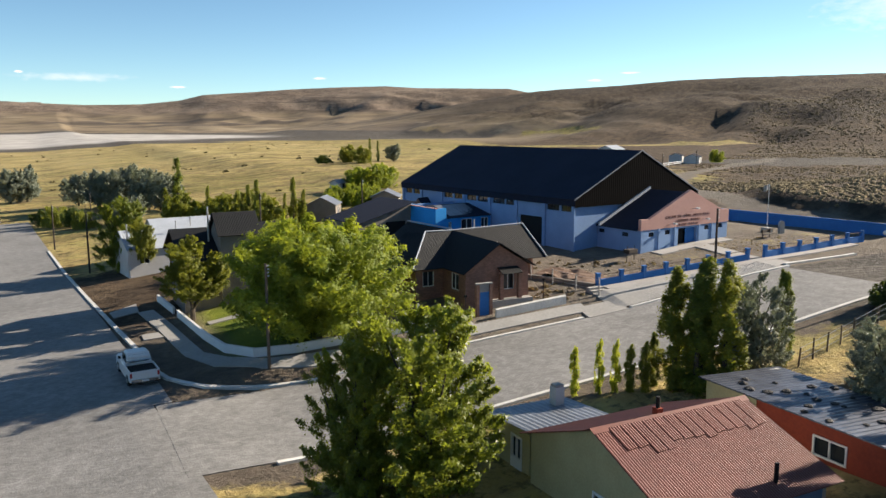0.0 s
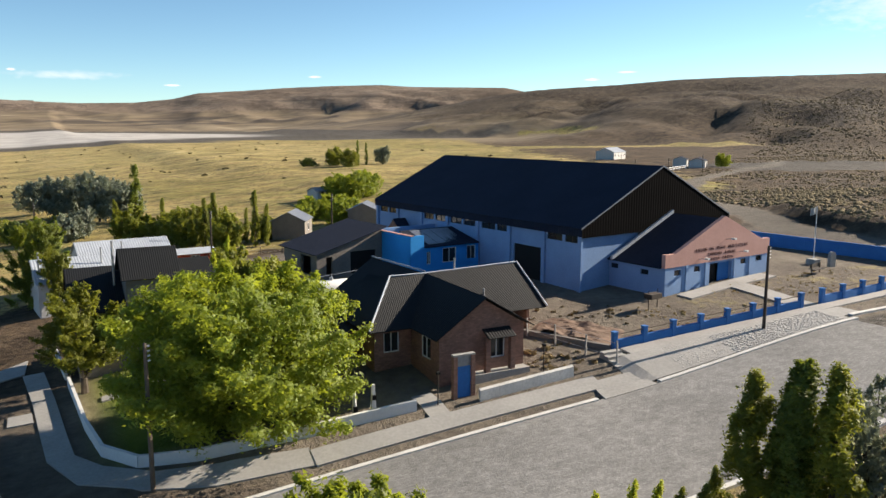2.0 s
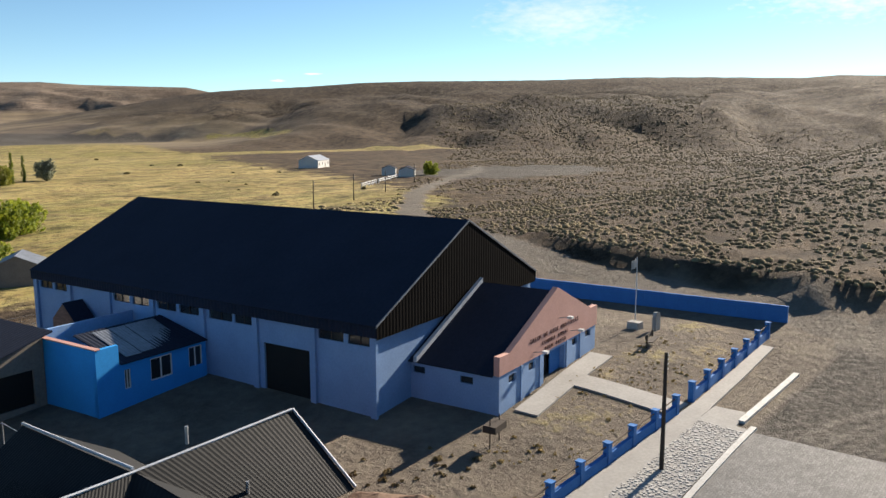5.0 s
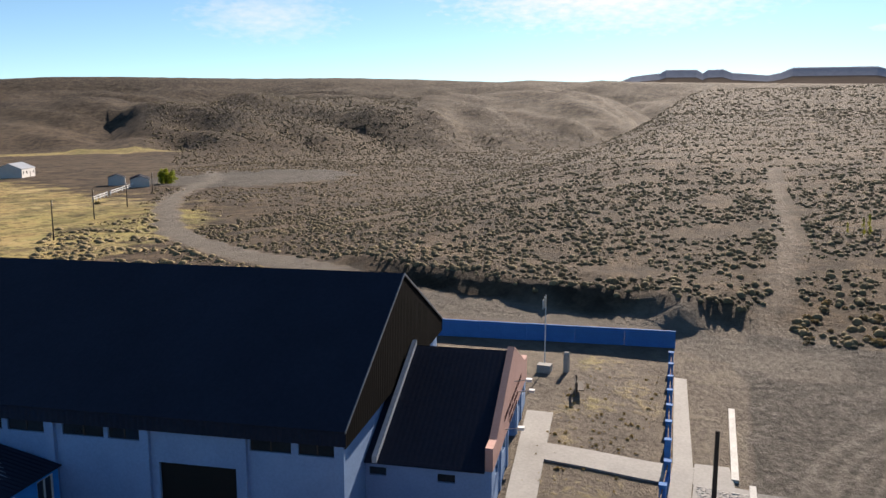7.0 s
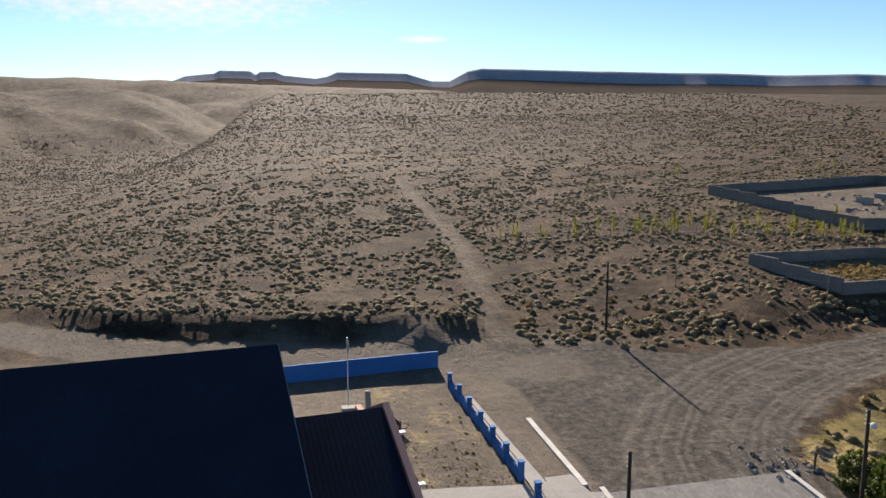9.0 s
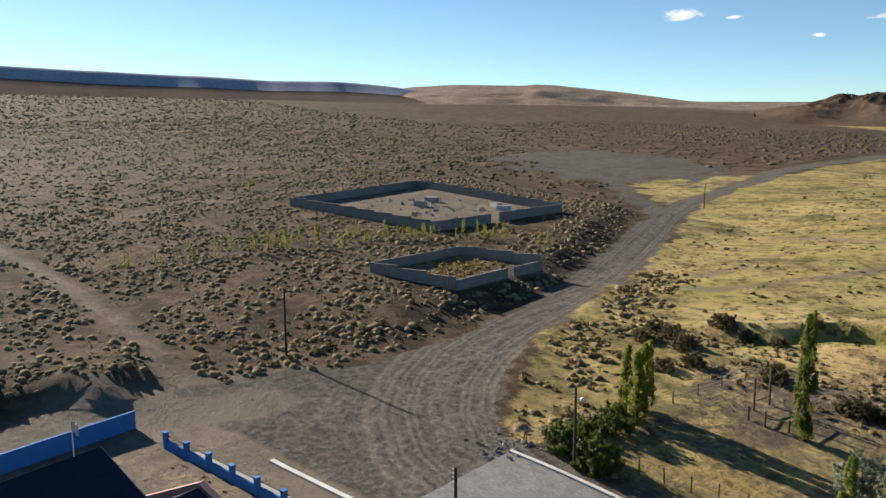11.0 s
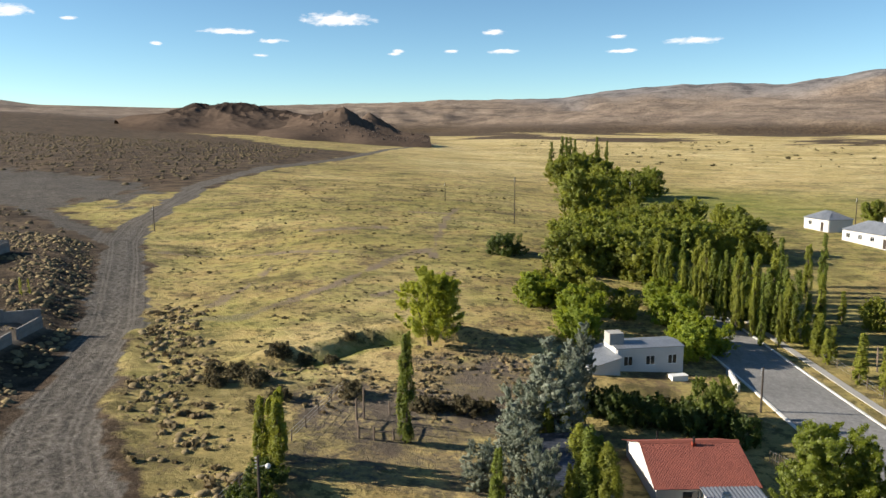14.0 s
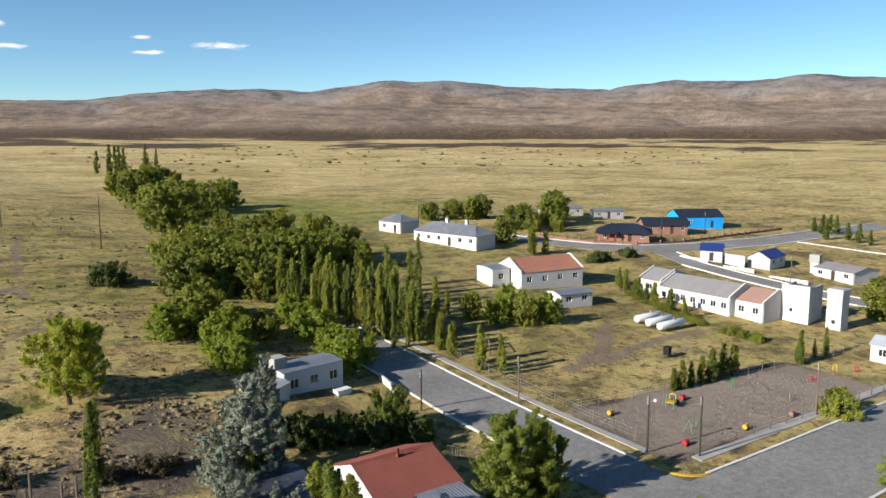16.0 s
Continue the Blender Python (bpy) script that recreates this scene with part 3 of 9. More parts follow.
lawn = (1 - step(-0.8, 0.8, np.abs(GX - 16.5) - 5.5)) * (1 - step(-0.8, 0.8, np.abs(GY - 60) - 8))
lawn = np.maximum(lawn, 0.7 * np.exp(-((GY - ditch_y(GX) - 1.9 + 0.5 * wob) / 1.7) ** 2) * step(40, 46, GX) * (1 - step(54, 60, GX)))
lawn = np.maximum(lawn, 0.35 * np.exp(-((GX - 67) / 5) ** 2 - ((GY + 14 + wob) / 6) ** 2))
lawn = np.maximum(lawn, 0.7 * np.exp(-((GX + 30) / 60) ** 2 - ((GY + 150) / 45) ** 2) * (1 - step(-30, 0, GX)))
# far high ground: tan slopes, made paler with distance in place of haze
bare = step(24, 50, GZ) * np.where(az_g > 118, 1.0, 0.15 + 0.65 * np.maximum(step(80, 90, az_g) * step(1500, 1800, r_g), 1 - step(24, 36, az_g))) * step(900, 1500, r_g)
# dark scrub on the eastern hills, thickened to paint in their slopes' shade
scrub_and_shade = step(14, 34, GZ) * step(330, 520, r_g) * (1 - step(1500, 1800, r_g) * (1 - step(70, 80, az_g))) * (1 - step(100, 118, az_g)) * step(18, 30, az_g) * (0.7 + 0.3 * step(-0.4, 0.5, ripple(GX, GY, 240, 15) + 0.5 * ripple(GX, GY, 80, 4)))
scrub_and_shade = np.maximum(scrub_and_shade, 0.7 * step(64, 72, az_g) * (1 - step(104, 122, az_g)) * step(190, 320, r_g))
pale = west * step(120, 420, r_g) * 0.8 + step(250, 500, GY) * (1 - step(150, 260, GX)) * 0.35
dusty = np.maximum(1 - step(2.1, 2.9, near_line(GX, GY, BACK_ROAD) + wob * 0.25), 0.4 * (1 - step(0.9, 2.0, near_line(GX, GY, [(83, 44.8), (106, 42), (124, 41), (175, 40.4)]) + wob * 0.2)))
north_az = np.maximum(1 - step(33, 48, az_g), step(310, 330, az_g))
plain = north_az * step(520, 760, GY) * (1 - step(44, 66, GZ))
trail = dusty.copy()
for line, w in (([(88, -57), (71.7, -55.3), (54, -49.7)], 1.3), ([(74, -14), (64.7, -13.8), (54.3, -29.1), (45.8, -48.3), (40, -56)], 1.5), ([(40.5, -49), (37.5, -85.2), (33, -110)], 1.2), ([(48.8, -23.8), (44.5, -28), (41, -32.8), (37, -40)], 0.7), ([(62, -70), (54, -72.4), (50, -74)], 2.4), ([(46, -96), (33, -99)], 2.2), ([(70, -20), (67, -30), (66, -42)], 0.8),
                ([(-16, 4.5), (-24, 2), (-36.3, -8.5)], 2.2), ([(-22, 3.7), (-38.5, 0.4), (-47, 0.7)], 1.8), ([(-18, 3), (-30, 6), (-40, 5)], 0.7)):
    trail = np.maximum(trail, 0.56 * (1 - step(w * 0.3, w + 0.7, near_line(GX, GY, line) + wob * 0.3)))
play = (1 - step(0, 3, np.abs(GX + 26) - 19 + wob * 0.5)) * (1 - step(0, 2, np.abs(GY - 22.5 + 0.05 * (GX + 26)) - 5.8 + wob * 0.4))
trail = np.maximum(trail, play)
salt = np.maximum(salt, 0.2 * play)
rock_far = step(184, 190, az_g) * (1 - step(262, 285, az_g)) * step(2280, 2480, r_g + 50 * ripple(GX, GY, 300, 5))
from_road = np.clip(near_line(GX, GY, ROAD), 0, 20) / 20

gm = bpy.data.meshes.new("ground")
ny, nx = GX.shape
co = np.stack([GX, GY, GZ], -1).reshape(-1, 3)
ii = np.arange(nx * ny).reshape(ny, nx)
quads = np.stack([ii[:-1, :-1], ii[:-1, 1:], ii[1:, 1:], ii[1:, :-1]], -1).reshape(-1, 4)
gm.vertices.add(len(co))
gm.vertices.foreach_set("co", co.ravel())
gm.loops.add(quads.size)
gm.loops.foreach_set("vertex_index", quads.ravel())
gm.polygons.add(len(quads))
gm.polygons.foreach_set("loop_start", np.arange(len(quads)) * 4)
gm.polygons.foreach_set("loop_total", np.full(len(quads), 4))
gm.update()
gm.polygons.foreach_set("use_smooth", np.ones(len(quads), bool))
for nm, chans in (("cover", (meadow, gravel, salt, trail)), ("cover2", (yard, lawn, bare, from_road)), ("cover3", (pale, plain, dusty, scrub_and_shade)), ("cover4", (rock_far, rock_far, rock_far, rock_far))):
    at = gm.color_attributes.new(nm, "FLOAT_COLOR", "POINT")
    at.data.foreach_set("color", np.stack(chans, -1).astype(np.float32).ravel())


def ground_material():
    m = bpy.data.materials.new("steppe_ground")
    m.use_nodes = True
    nt = m.node_tree
    b = nt.nodes["Principled BSDF"]
    b.inputs["Roughness"].default_value, b.inputs["Specular IOR Level"].default_value = 0.95, 0.1
    tc = nt.nodes.new("ShaderNodeTexCoord")

    def noise_at(scale, detail=6, rough=0.6):
        n = nt.nodes.new("ShaderNodeTexNoise")
        n.inputs["Scale"].default_value, n.inputs["Detail"].default_value, n.inputs["Roughness"].default_value = scale, detail, rough
        nt.links.new(tc.outputs["Object"], n.inputs["Vector"])
        return n.outputs[0]

    def ramp(src, stops):
        r = nt.nodes.new("ShaderNodeValToRGB")
        e = r.color_ramp.elements
        while len(e) < len(stops):
            e.new(0.5)
        for i, (p, c) in enumerate(stops):
            e[i].position, e[i].color = p, (*c, 1)
        nt.links.new(src, r.inputs[0])
        return r.outputs[0]

    def mixed(f, a, c):
        x = nt.nodes.new("ShaderNodeMixRGB")
        nt.links.new(f, x.inputs[0])
        nt.links.new(a, x.inputs[1])
        nt.links.new(c, x.inputs[2])
        return x.outputs[0]

    def math2(op, a, c):
        x = nt.nodes.new("ShaderNodeMath")
        x.operation = op
        for i, q in enumerate((a, c)):
            if isinstance(q, (int, float)):
                x.inputs[i].default_value = q
            else:
                nt.links.new(q, x.inputs[i])
        return x.outputs[0]

    fine, mid, big, wide = noise_at(1.6, 8, 0.7), noise_at(0.22), noise_at(0.03), noise_at(0.006, 4)
    tone = math2("ADD", math2("MULTIPLY", fine, 0.5), math2("MULTIPLY", mid, 0.5))
    steppe = ramp(tone, [(0.30, (0.03388, 0.02439, 0.01694)), (0.47, (0.07792, 0.05556, 0.03727)), (0.62, (0.1253, 0.09011, 0.05827))])
    steppe2 = ramp(tone, [(0.30, (0.03727, 0.02846, 0.02033)), (0.5, (0.0847, 0.06234, 0.04201)), (0.65, (0.1423, 0.105, 0.06437))])
    scrub_n = noise_at(0.09, 7, 0.75)
    steppe3 = ramp(math2("ADD", math2("MULTIPLY", scrub_n, 0.65), math2("MULTIPLY", tone, 0.35)), [(0.40, (0.02846, 0.02033, 0.01423)), (0.5, (0.07318, 0.05218, 0.03456)), (0.6, (0.1287, 0.09152, 0.0576))])
    base = mixed(ramp(math2("ADD", math2("MULTIPLY", big, 0.6), math2("MULTIPLY", wide, 0.4)), [(0.42, (0, 0, 0)), (0.58, (1, 1, 1))]), steppe, steppe2)
    half = nt.nodes.new("ShaderNodeValue")
    half.outputs[0].default_value = 0.6
    base = mixed(half.outputs[0], base, steppe3)
    grass = ramp(math2("ADD", math2("MULTIPLY", math2("ADD", math2("MULTIPLY", mid, 0.6), math2("MULTIPLY", fine, 0.4)), 0.55), math2("MULTIPLY", big, 0.45)), [(0.36, (0.1109, 0.09055, 0.03881)), (0.44, (0.213, 0.172, 0.072)), (0.53, (0.335, 0.262, 0.115)), (0.62, (0.44, 0.352, 0.185))])
    green = ramp(math2("ADD", math2("MULTIPLY", mid, 0.5), math2("MULTIPLY", wide, 0.5)), [(0.47, (0, 0, 0)), (0.58, (0.62, 0.62, 0.62))])
    grass_g = ramp(mid, [(0.35, (0.1001, 0.1155, 0.02695)), (0.6, (0.2002, 0.1925, 0.0539))])
    grass = mixed(green, grass, grass_g)
    bald = ramp(math2("ADD", math2("MULTIPLY", scrub_n, 0.6), math2("MULTIPLY", fine, 0.4)), [(0.51, (0, 0, 0)), (0.58, (0.85, 0.85, 0.85))])
    c3 = nt.nodes.new("ShaderNodeVertexColor")
    c3.layer_name = "cover3"
    s3 = nt.nodes.new("ShaderNodeSeparateColor")
    nt.links.new(c3.outputs[0], s3.inputs[0])
    grass = mixed(bald, grass, steppe2)
    straw = ramp(math2("ADD", math2("MULTIPLY", wide, 0.5), math2("MULTIPLY", big, 0.5)), [(0.38, (0.276, 0.2254, 0.0966)), (0.5, (0.4232, 0.345, 0.1702)), (0.62, (0.5336, 0.4416, 0.2484))])
    grass = mixed(s3.outputs[0], grass, straw)
    pn = nt.nodes.new("ShaderNodeVectorMath")
    pn.operation = "MULTIPLY"
    pn.inputs[1].default_value = (0.075, 0.16, 0.1)
    nt.links.new(tc.outputs["Object"], pn.inputs[0])
    patch = nt.nodes.new("ShaderNodeTexNoise")
    patch.inputs["Scale"].default_value, patch.inputs["Detail"].default_value, patch.inputs["Roughness"].default_value = 1.0, 7, 0.68
    nt.links.new(pn.outputs[0], patch.inputs["Vector"])
    pm = nt.nodes.new("ShaderNodeMixRGB")
    pm.blend_type = "MULTIPLY"
    pm.inputs[0].default_value = 0.9
    nt.links.new(grass, pm.inputs[1])
    nt.links.new(ramp(patch.outputs[0], [(0.36, (0.50, 0.52, 0.47)), (0.45, (0.98, 1.0, 0.93)), (0.53, (1.34, 1.30, 1.22)), (0.60, (1.06, 0.95, 0.9)), (0.68, (1.5, 1.42, 1.38))]), pm.inputs[2])
    grass = pm.outputs[0]
    tuft = ramp(noise_at(0.6, 6, 0.72), [(0.52, (0, 0, 0)), (0.60, (0.8, 0.8, 0.8))])
    grass = mixed(tuft, grass, ramp(fine, [(0.35, (0.04235, 0.0385, 0.01694)), (0.65, (0.1078, 0.0924, 0.0385))]))
    grav = ramp(math2("ADD", math2("MULTIPLY", fine, 0.75), math2("MULTIPLY", mid, 0.25)), [(0.3, (0.044, 0.040, 0.036)), (0.5, (0.085, 0.078, 0.069)), (0.66, (0.138, 0.126, 0.111))])
    saltc = ramp(big, [(0.35, (0.3234, 0.308, 0.2849)), (0.6, (0.462, 0.4389, 0.4081))])
    dirt = ramp(tone, [(0.3, (0.080, 0.067, 0.054)), (0.5, (0.150, 0.127, 0.102)), (0.68, (0.215, 0.185, 0.142))])
    lawn_c = ramp(mid, [(0.35, (0.07, 0.11, 0.015)), (0.6, (0.17, 0.20, 0.03))])
    hillc = ramp(math2("ADD", math2("MULTIPLY", big, 0.4), math2("ADD", math2("MULTIPLY", wide, 0.35), math2("MULTIPLY", scrub_n, 0.25))), [(0.38, (0.120, 0.094, 0.076)), (0.5, (0.215, 0.170, 0.135)), (0.62, (0.305, 0.248, 0.196))])
    sv = nt.nodes.new("ShaderNodeVectorMath")
    sv.operation = "MULTIPLY"
    sv.inputs[1].default_value = (0.0016, 0.0085, 0.03)
    nt.links.new(tc.outputs["Object"], sv.inputs[0])
    streak = nt.nodes.new("ShaderNodeTexNoise")
    streak.inputs["Scale"].default_value, streak.inputs["Detail"].default_value, streak.inputs["Roughness"].default_value = 1.0, 6, 0.6
    nt.links.new(sv.outputs[0], streak.inputs["Vector"])
    plainc = ramp(streak.outputs[0], [(0.36, (0.075, 0.064, 0.054)), (0.45, (0.15, 0.118, 0.086)), (0.52, (0.235, 0.185, 0.12)), (0.58, (0.15, 0.12, 0.088)), (0.68, (0.30, 0.245, 0.165))])
    trailc = ramp(tone, [(0.3, (0.1078, 0.08162, 0.05852)), (0.6, (0.2002, 0.154, 0.1116))])
    c1, c2 = nt.nodes.new("ShaderNodeVertexColor"), nt.nodes.new("ShaderNodeVertexColor")
    c1.layer_name, c2.layer_name = "cover", "cover2"
    s1, s2 = nt.nodes.new("ShaderNodeSeparateColor"), nt.nodes.new("ShaderNodeSeparateColor")
    nt.links.new(c1.outputs[0], s1.inputs[0])
    nt.links.new(c2.outputs[0], s2.inputs[0])

    def ragged(w, amount=0.9):
        return ramp(math2("ADD", w, math2("MULTIPLY", math2("SUBTRACT", tone, 0.48), amount)), [(0.35, (0, 0, 0)), (0.6, (1, 1, 1))])

    scrub_shade_c = ramp(math2("ADD", math2("MULTIPLY", math2("ADD", math2("MULTIPLY", scrub_n, 0.45), math2("MULTIPLY", noise_at(0.3, 6, 0.78), 0.55)), 0.75), math2("MULTIPLY", fine, 0.25)), [(0.41, (0.014, 0.0115, 0.009)), (0.48, (0.041, 0.0315, 0.0225)), (0.55, (0.098, 0.075, 0.052)), (0.63, (0.155, 0.118, 0.080))])
    base = mixed(s2.outputs[2], base, hillc)
    scl = nt.nodes.new("ShaderNodeVectorMath")
    scl.operation = "MULTIPLY"
    scl.inputs[1].default_value = (0.0034, 0.0034, 0.11)
    nt.links.new(tc.outputs["Object"], scl.inputs[0])
    bed = nt.nodes.new("ShaderNodeTexNoise")
    bed.inputs["Scale"].default_value, bed.inputs["Detail"].default_value, bed.inputs["Roughness"].default_value = 1.0, 5, 0.6
    nt.links.new(scl.outputs[0], bed.inputs["Vector"])
    high = nt.nodes.new("ShaderNodeSeparateXYZ")
    nt.links.new(tc.outputs["Object"], high.inputs[0])
    up_ = nt.nodes.new("ShaderNodeMapRange")
    up_.inputs[1].default_value, up_.inputs[2].default_value = 24.0, 48.0
    nt.links.new(high.outputs[2], up_.inputs[0])
    beds = nt.nodes.new("ShaderNodeMixRGB")
    beds.blend_type = "MULTIPLY"
    nt.links.new(up_.outputs[0], beds.inputs[0])
    nt.links.new(base, beds.inputs[1])
    nt.links.new(ramp(bed.outputs[0], [(0.34, (0.58, 0.58, 0.60)), (0.44, (1.04, 1.03, 1.02)), (0.49, (0.74, 0.74, 0.75)), (0.54, (1.12, 1.10, 1.08)), (0.60, (0.84, 0.83, 0.84)), (0.66, (1.2, 1.18, 1.15))]), beds.inputs[2])
    base = beds.outputs[0]
    # low bushes dotted over the steppe
    dots = nt.nodes.new("ShaderNodeMixRGB")
    dots.blend_type = "MULTIPLY"
    dots.inputs[0].default_value = 0.8
    nt.links.new(base, dots.inputs[1])
    nt.links.new(ramp(noise_at(0.26, 6, 0.75), [(0.43, (0.42, 0.42, 0.40)), (0.52, (1.08, 1.07, 1.05))]), dots.inputs[2])
    base = dots.outputs[0]
    base = mixed(s3.outputs[1], base, plainc)
    c4 = nt.nodes.new("ShaderNodeVertexColor")
    c4.layer_name = "cover4"
    rockc = ramp(math2("ADD", math2("MULTIPLY", noise_at(0.014, 6, 0.7), 0.6), math2("MULTIPLY", scrub_n, 0.4)), [(0.42, (0.07, 0.066, 0.068)), (0.5, (0.155, 0.142, 0.138)), (0.6, (0.215, 0.196, 0.187))])
    base = mixed(c4.outputs["Alpha"], base, rockc)
    base = mixed(c3.outputs["Alpha"], base, scrub_shade_c)
    col = mixed(s2.outputs[0], base, dirt)
    col = mixed(ragged(s1.outputs[0], 1.6), col, grass)
    # wheel tracks along the gravel road
    rut = nt.nodes.new("ShaderNodeMath")
    rut.operation = "SINE"
    nt.links.new(math2("ADD", math2("MULTIPLY", c2.outputs["Alpha"], 85.0), math2("MULTIPLY", big, 6.0)), rut.inputs[0])
    worn = ramp(math2("ADD", math2("MULTIPLY", rut.outputs[0], 0.018), math2("ADD", math2("MULTIPLY", fine, 0.8), math2("MULTIPLY", mid, 0.2))), [(0.36, (0.62, 0.60, 0.57)), (0.62, (1.12, 1.10, 1.07))])
    gm_ = nt.nodes.new("ShaderNodeMixRGB")
    gm_.blend_type = "MULTIPLY"
    gm_.inputs[0].default_value = 0.8
    nt.links.new(grav, gm_.inputs[1])
    nt.links.new(worn, gm_.inputs[2])
    worn_g = gm_.outputs[0]
    way = math2("ADD", c2.outputs["Alpha"], math2("MULTIPLY", math2("SUBTRACT", big, 0.5), 0.05))
    lines = ramp(way, [(0.018, (0, 0, 0)), (0.03, (0.42, 0.42, 0.42)), (0.042, (0.12, 0.12, 0.12)), (0.075, (0, 0, 0)), (0.09, (0.42, 0.42, 0.42)), (0.105, (0, 0, 0)), (0.118, (0.42, 0.42, 0.42)), (0.13, (0, 0, 0)), (0.155, (0.12, 0.12, 0.12)), (0.17, (0.42, 0.42, 0.42)), (0.182, (0, 0, 0)), (0.21, (0.42, 0.42, 0.42)), (0.225, (0, 0, 0)), (0.27, (0.42, 0.42, 0.42)), (0.285, (0, 0, 0))])
    worn_c = ramp(fine, [(0.3, (0.154, 0.1371, 0.1155)), (0.65, (0.2233, 0.2002, 0.1694))])
    gm_ = nt.nodes.new("ShaderNodeMixRGB")
    nt.links.new(lines, gm_.inputs[0])
    nt.links.new(worn_g, gm_.inputs[1])
    nt.links.new(worn_c, gm_.inputs[2])
    col = mixed(ragged(c1.outputs["Alpha"], 1.0), col, trailc)
    col = mixed(ragged(s1.outputs[1], 0.7), col, gm_.outputs[0])
    dustc = ramp(tone, [(0.3, (0.098, 0.086, 0.071)), (0.62, (0.168, 0.148, 0.123))])
    col = mixed(s3.outputs[2], col, dustc)
    col = mixed(s1.outputs[2], col, saltc)
    col = mixed(s2.outputs[1], col, lawn_c)
    nt.links.new(col, b.inputs["Base Color"])
    bp = nt.nodes.new("ShaderNodeBump")
    bp.inputs["Strength"].default_value, bp.inputs["Distance"].default_value = 0.85, 0.32
    nt.links.new(math2("ADD", math2("ADD", fine, math2("MULTIPLY", mid, 1.5)), math2("MULTIPLY", math2("MULTIPLY", scrub_n, 9.0), c3.outputs["Alpha"])), bp.inputs["Height"])
    nt.links.new(bp.outputs[0], b.inputs["Normal"])
    return m


gm.materials.append(ground_material())
tagged(new("ground", gm), "dry steppe ground with scrub, yellow pasture, gravel tracks and a salt flat", "ground", kind="structure")

# the rocky outcrop in the south: bearing, distance and height along its crest
CREST = [(159.2, 823, 29), (160.1, 823, 35), (161.5, 822, 46), (162.6, 822, 53), (163.2, 822, 55.5), (163.6, 821, 53), (164.2, 821, 52.5), (164.7, 820, 55.5), (165.6, 820, 56.5), (166.5, 818, 54.5), (167.4, 815, 53), (168.3, 809, 50), (169.2, 800, 47), (170.1, 793, 45), (171.2, 775, 44.5), (172.1, 757, 45.5), (172.7, 745, 49), (173.0, 742, 50), (173.4, 740, 47.5), (173.9, 737, 44),
         (175.6, 731, 34), (177.4, 725, 23), (178.8, 720, 12)]
AZ, RR = np.meshgrid(np.linspace(157.5, 180, 260), np.linspace(560, 1060, 170))
ox, oy = 25 + RR * np.sin(np.radians(AZ)), 45 + RR * np.cos(np.radians(AZ))
og = ground_z(ox, oy)
oz, share = og - 2.5, np.zeros_like(og)
for a in np.arange(159.2, 178.8, 0.22):
    h, r = np.interp(a, [q[0] for q in CREST], [q[2] for q in CREST]), np.interp(a, [q[0] for q in CREST], [q[1] for q in CREST])
    px_, py_ = 25 + r * math.sin(math.radians(a)), 45 + r * math.cos(math.radians(a))
    rise = max(h - gz(px_, py_), 1.0) + 2.5
    k = np.interp(a, [159, 168, 172, 175], [4.6, 4.4, 3.4, 2.6]) * (1 + 0.18 * ripple(ox, oy, 120, 5))
    q = np.clip(1 - np.hypot(ox - px_, oy - py_) / (rise * k), 0, 1)
    oz = np.maximum(oz, og - 2.5 + rise * (0.8 * q ** 1.15 + 0.2 * step(0.7, 0.96, q)) * step(0, 0.05, q))
    share = np.maximum(share, q)
for a, r, h in ((175.3, 926, 49), (176.0, 926, 42), (171.4, 850, 45)):
    u = np.hypot((RR - r) / 70, np.radians(AZ - a) * RR / 48)
    oz = np.maximum(oz, og - 2.5 + (h - og + 2.5) * np.clip(1 - u, 0, 1) ** 1.1)
crag = np.abs(ripple(ox, oy, 60, 9)) * 1.6 + np.abs(ripple(ox, oy, 24, 2)) * 0.8
oz = oz - crag * np.clip((oz - og) / 26, 0, 1)
oz = np.where(AZ > 179.5, og - 2.5, oz)
rm = bpy.data.meshes.new("rocky_hill")
ids = np.arange(ox.size).reshape(ox.shape)
rm.from_pydata(np.stack([ox, oy, oz], -1).reshape(-1, 3).tolist(), [], np.stack([ids[:-1, :-1], ids[:-1, 1:], ids[1:, 1:], ids[1:, :-1]], -1).reshape(-1, 4).tolist())
rm.materials.append(mat("brown_slope", (0.125, 0.092, 0.070), (0.070, 0.052, 0.041), scale=0.03, fine=0.3, mix=0.7, bump=0.7, bump_scale=0.4, spec=0.0))
rm.materials.append(mat("dark_crag", (0.060, 0.046, 0.038), (0.028, 0.022, 0.019), scale=0.05, fine=0.4, mix=0.75, bump=0.8, bump_scale=0.5, spec=0.0))
high_q = (share + 0.10 * ripple(ox, oy, 40, 14) + 0.05 * ripple(ox, oy, 16, 3))[:-1, :-1] * (AZ < 171.5)[:-1, :-1]
rm.polygons.foreach_set("material_index", (high_q > 0.80).astype(np.int32).ravel())
tagged(new("rocky_hill", rm), "dark craggy rocky outcrop rising from the pasture", "hill", kind="structure")
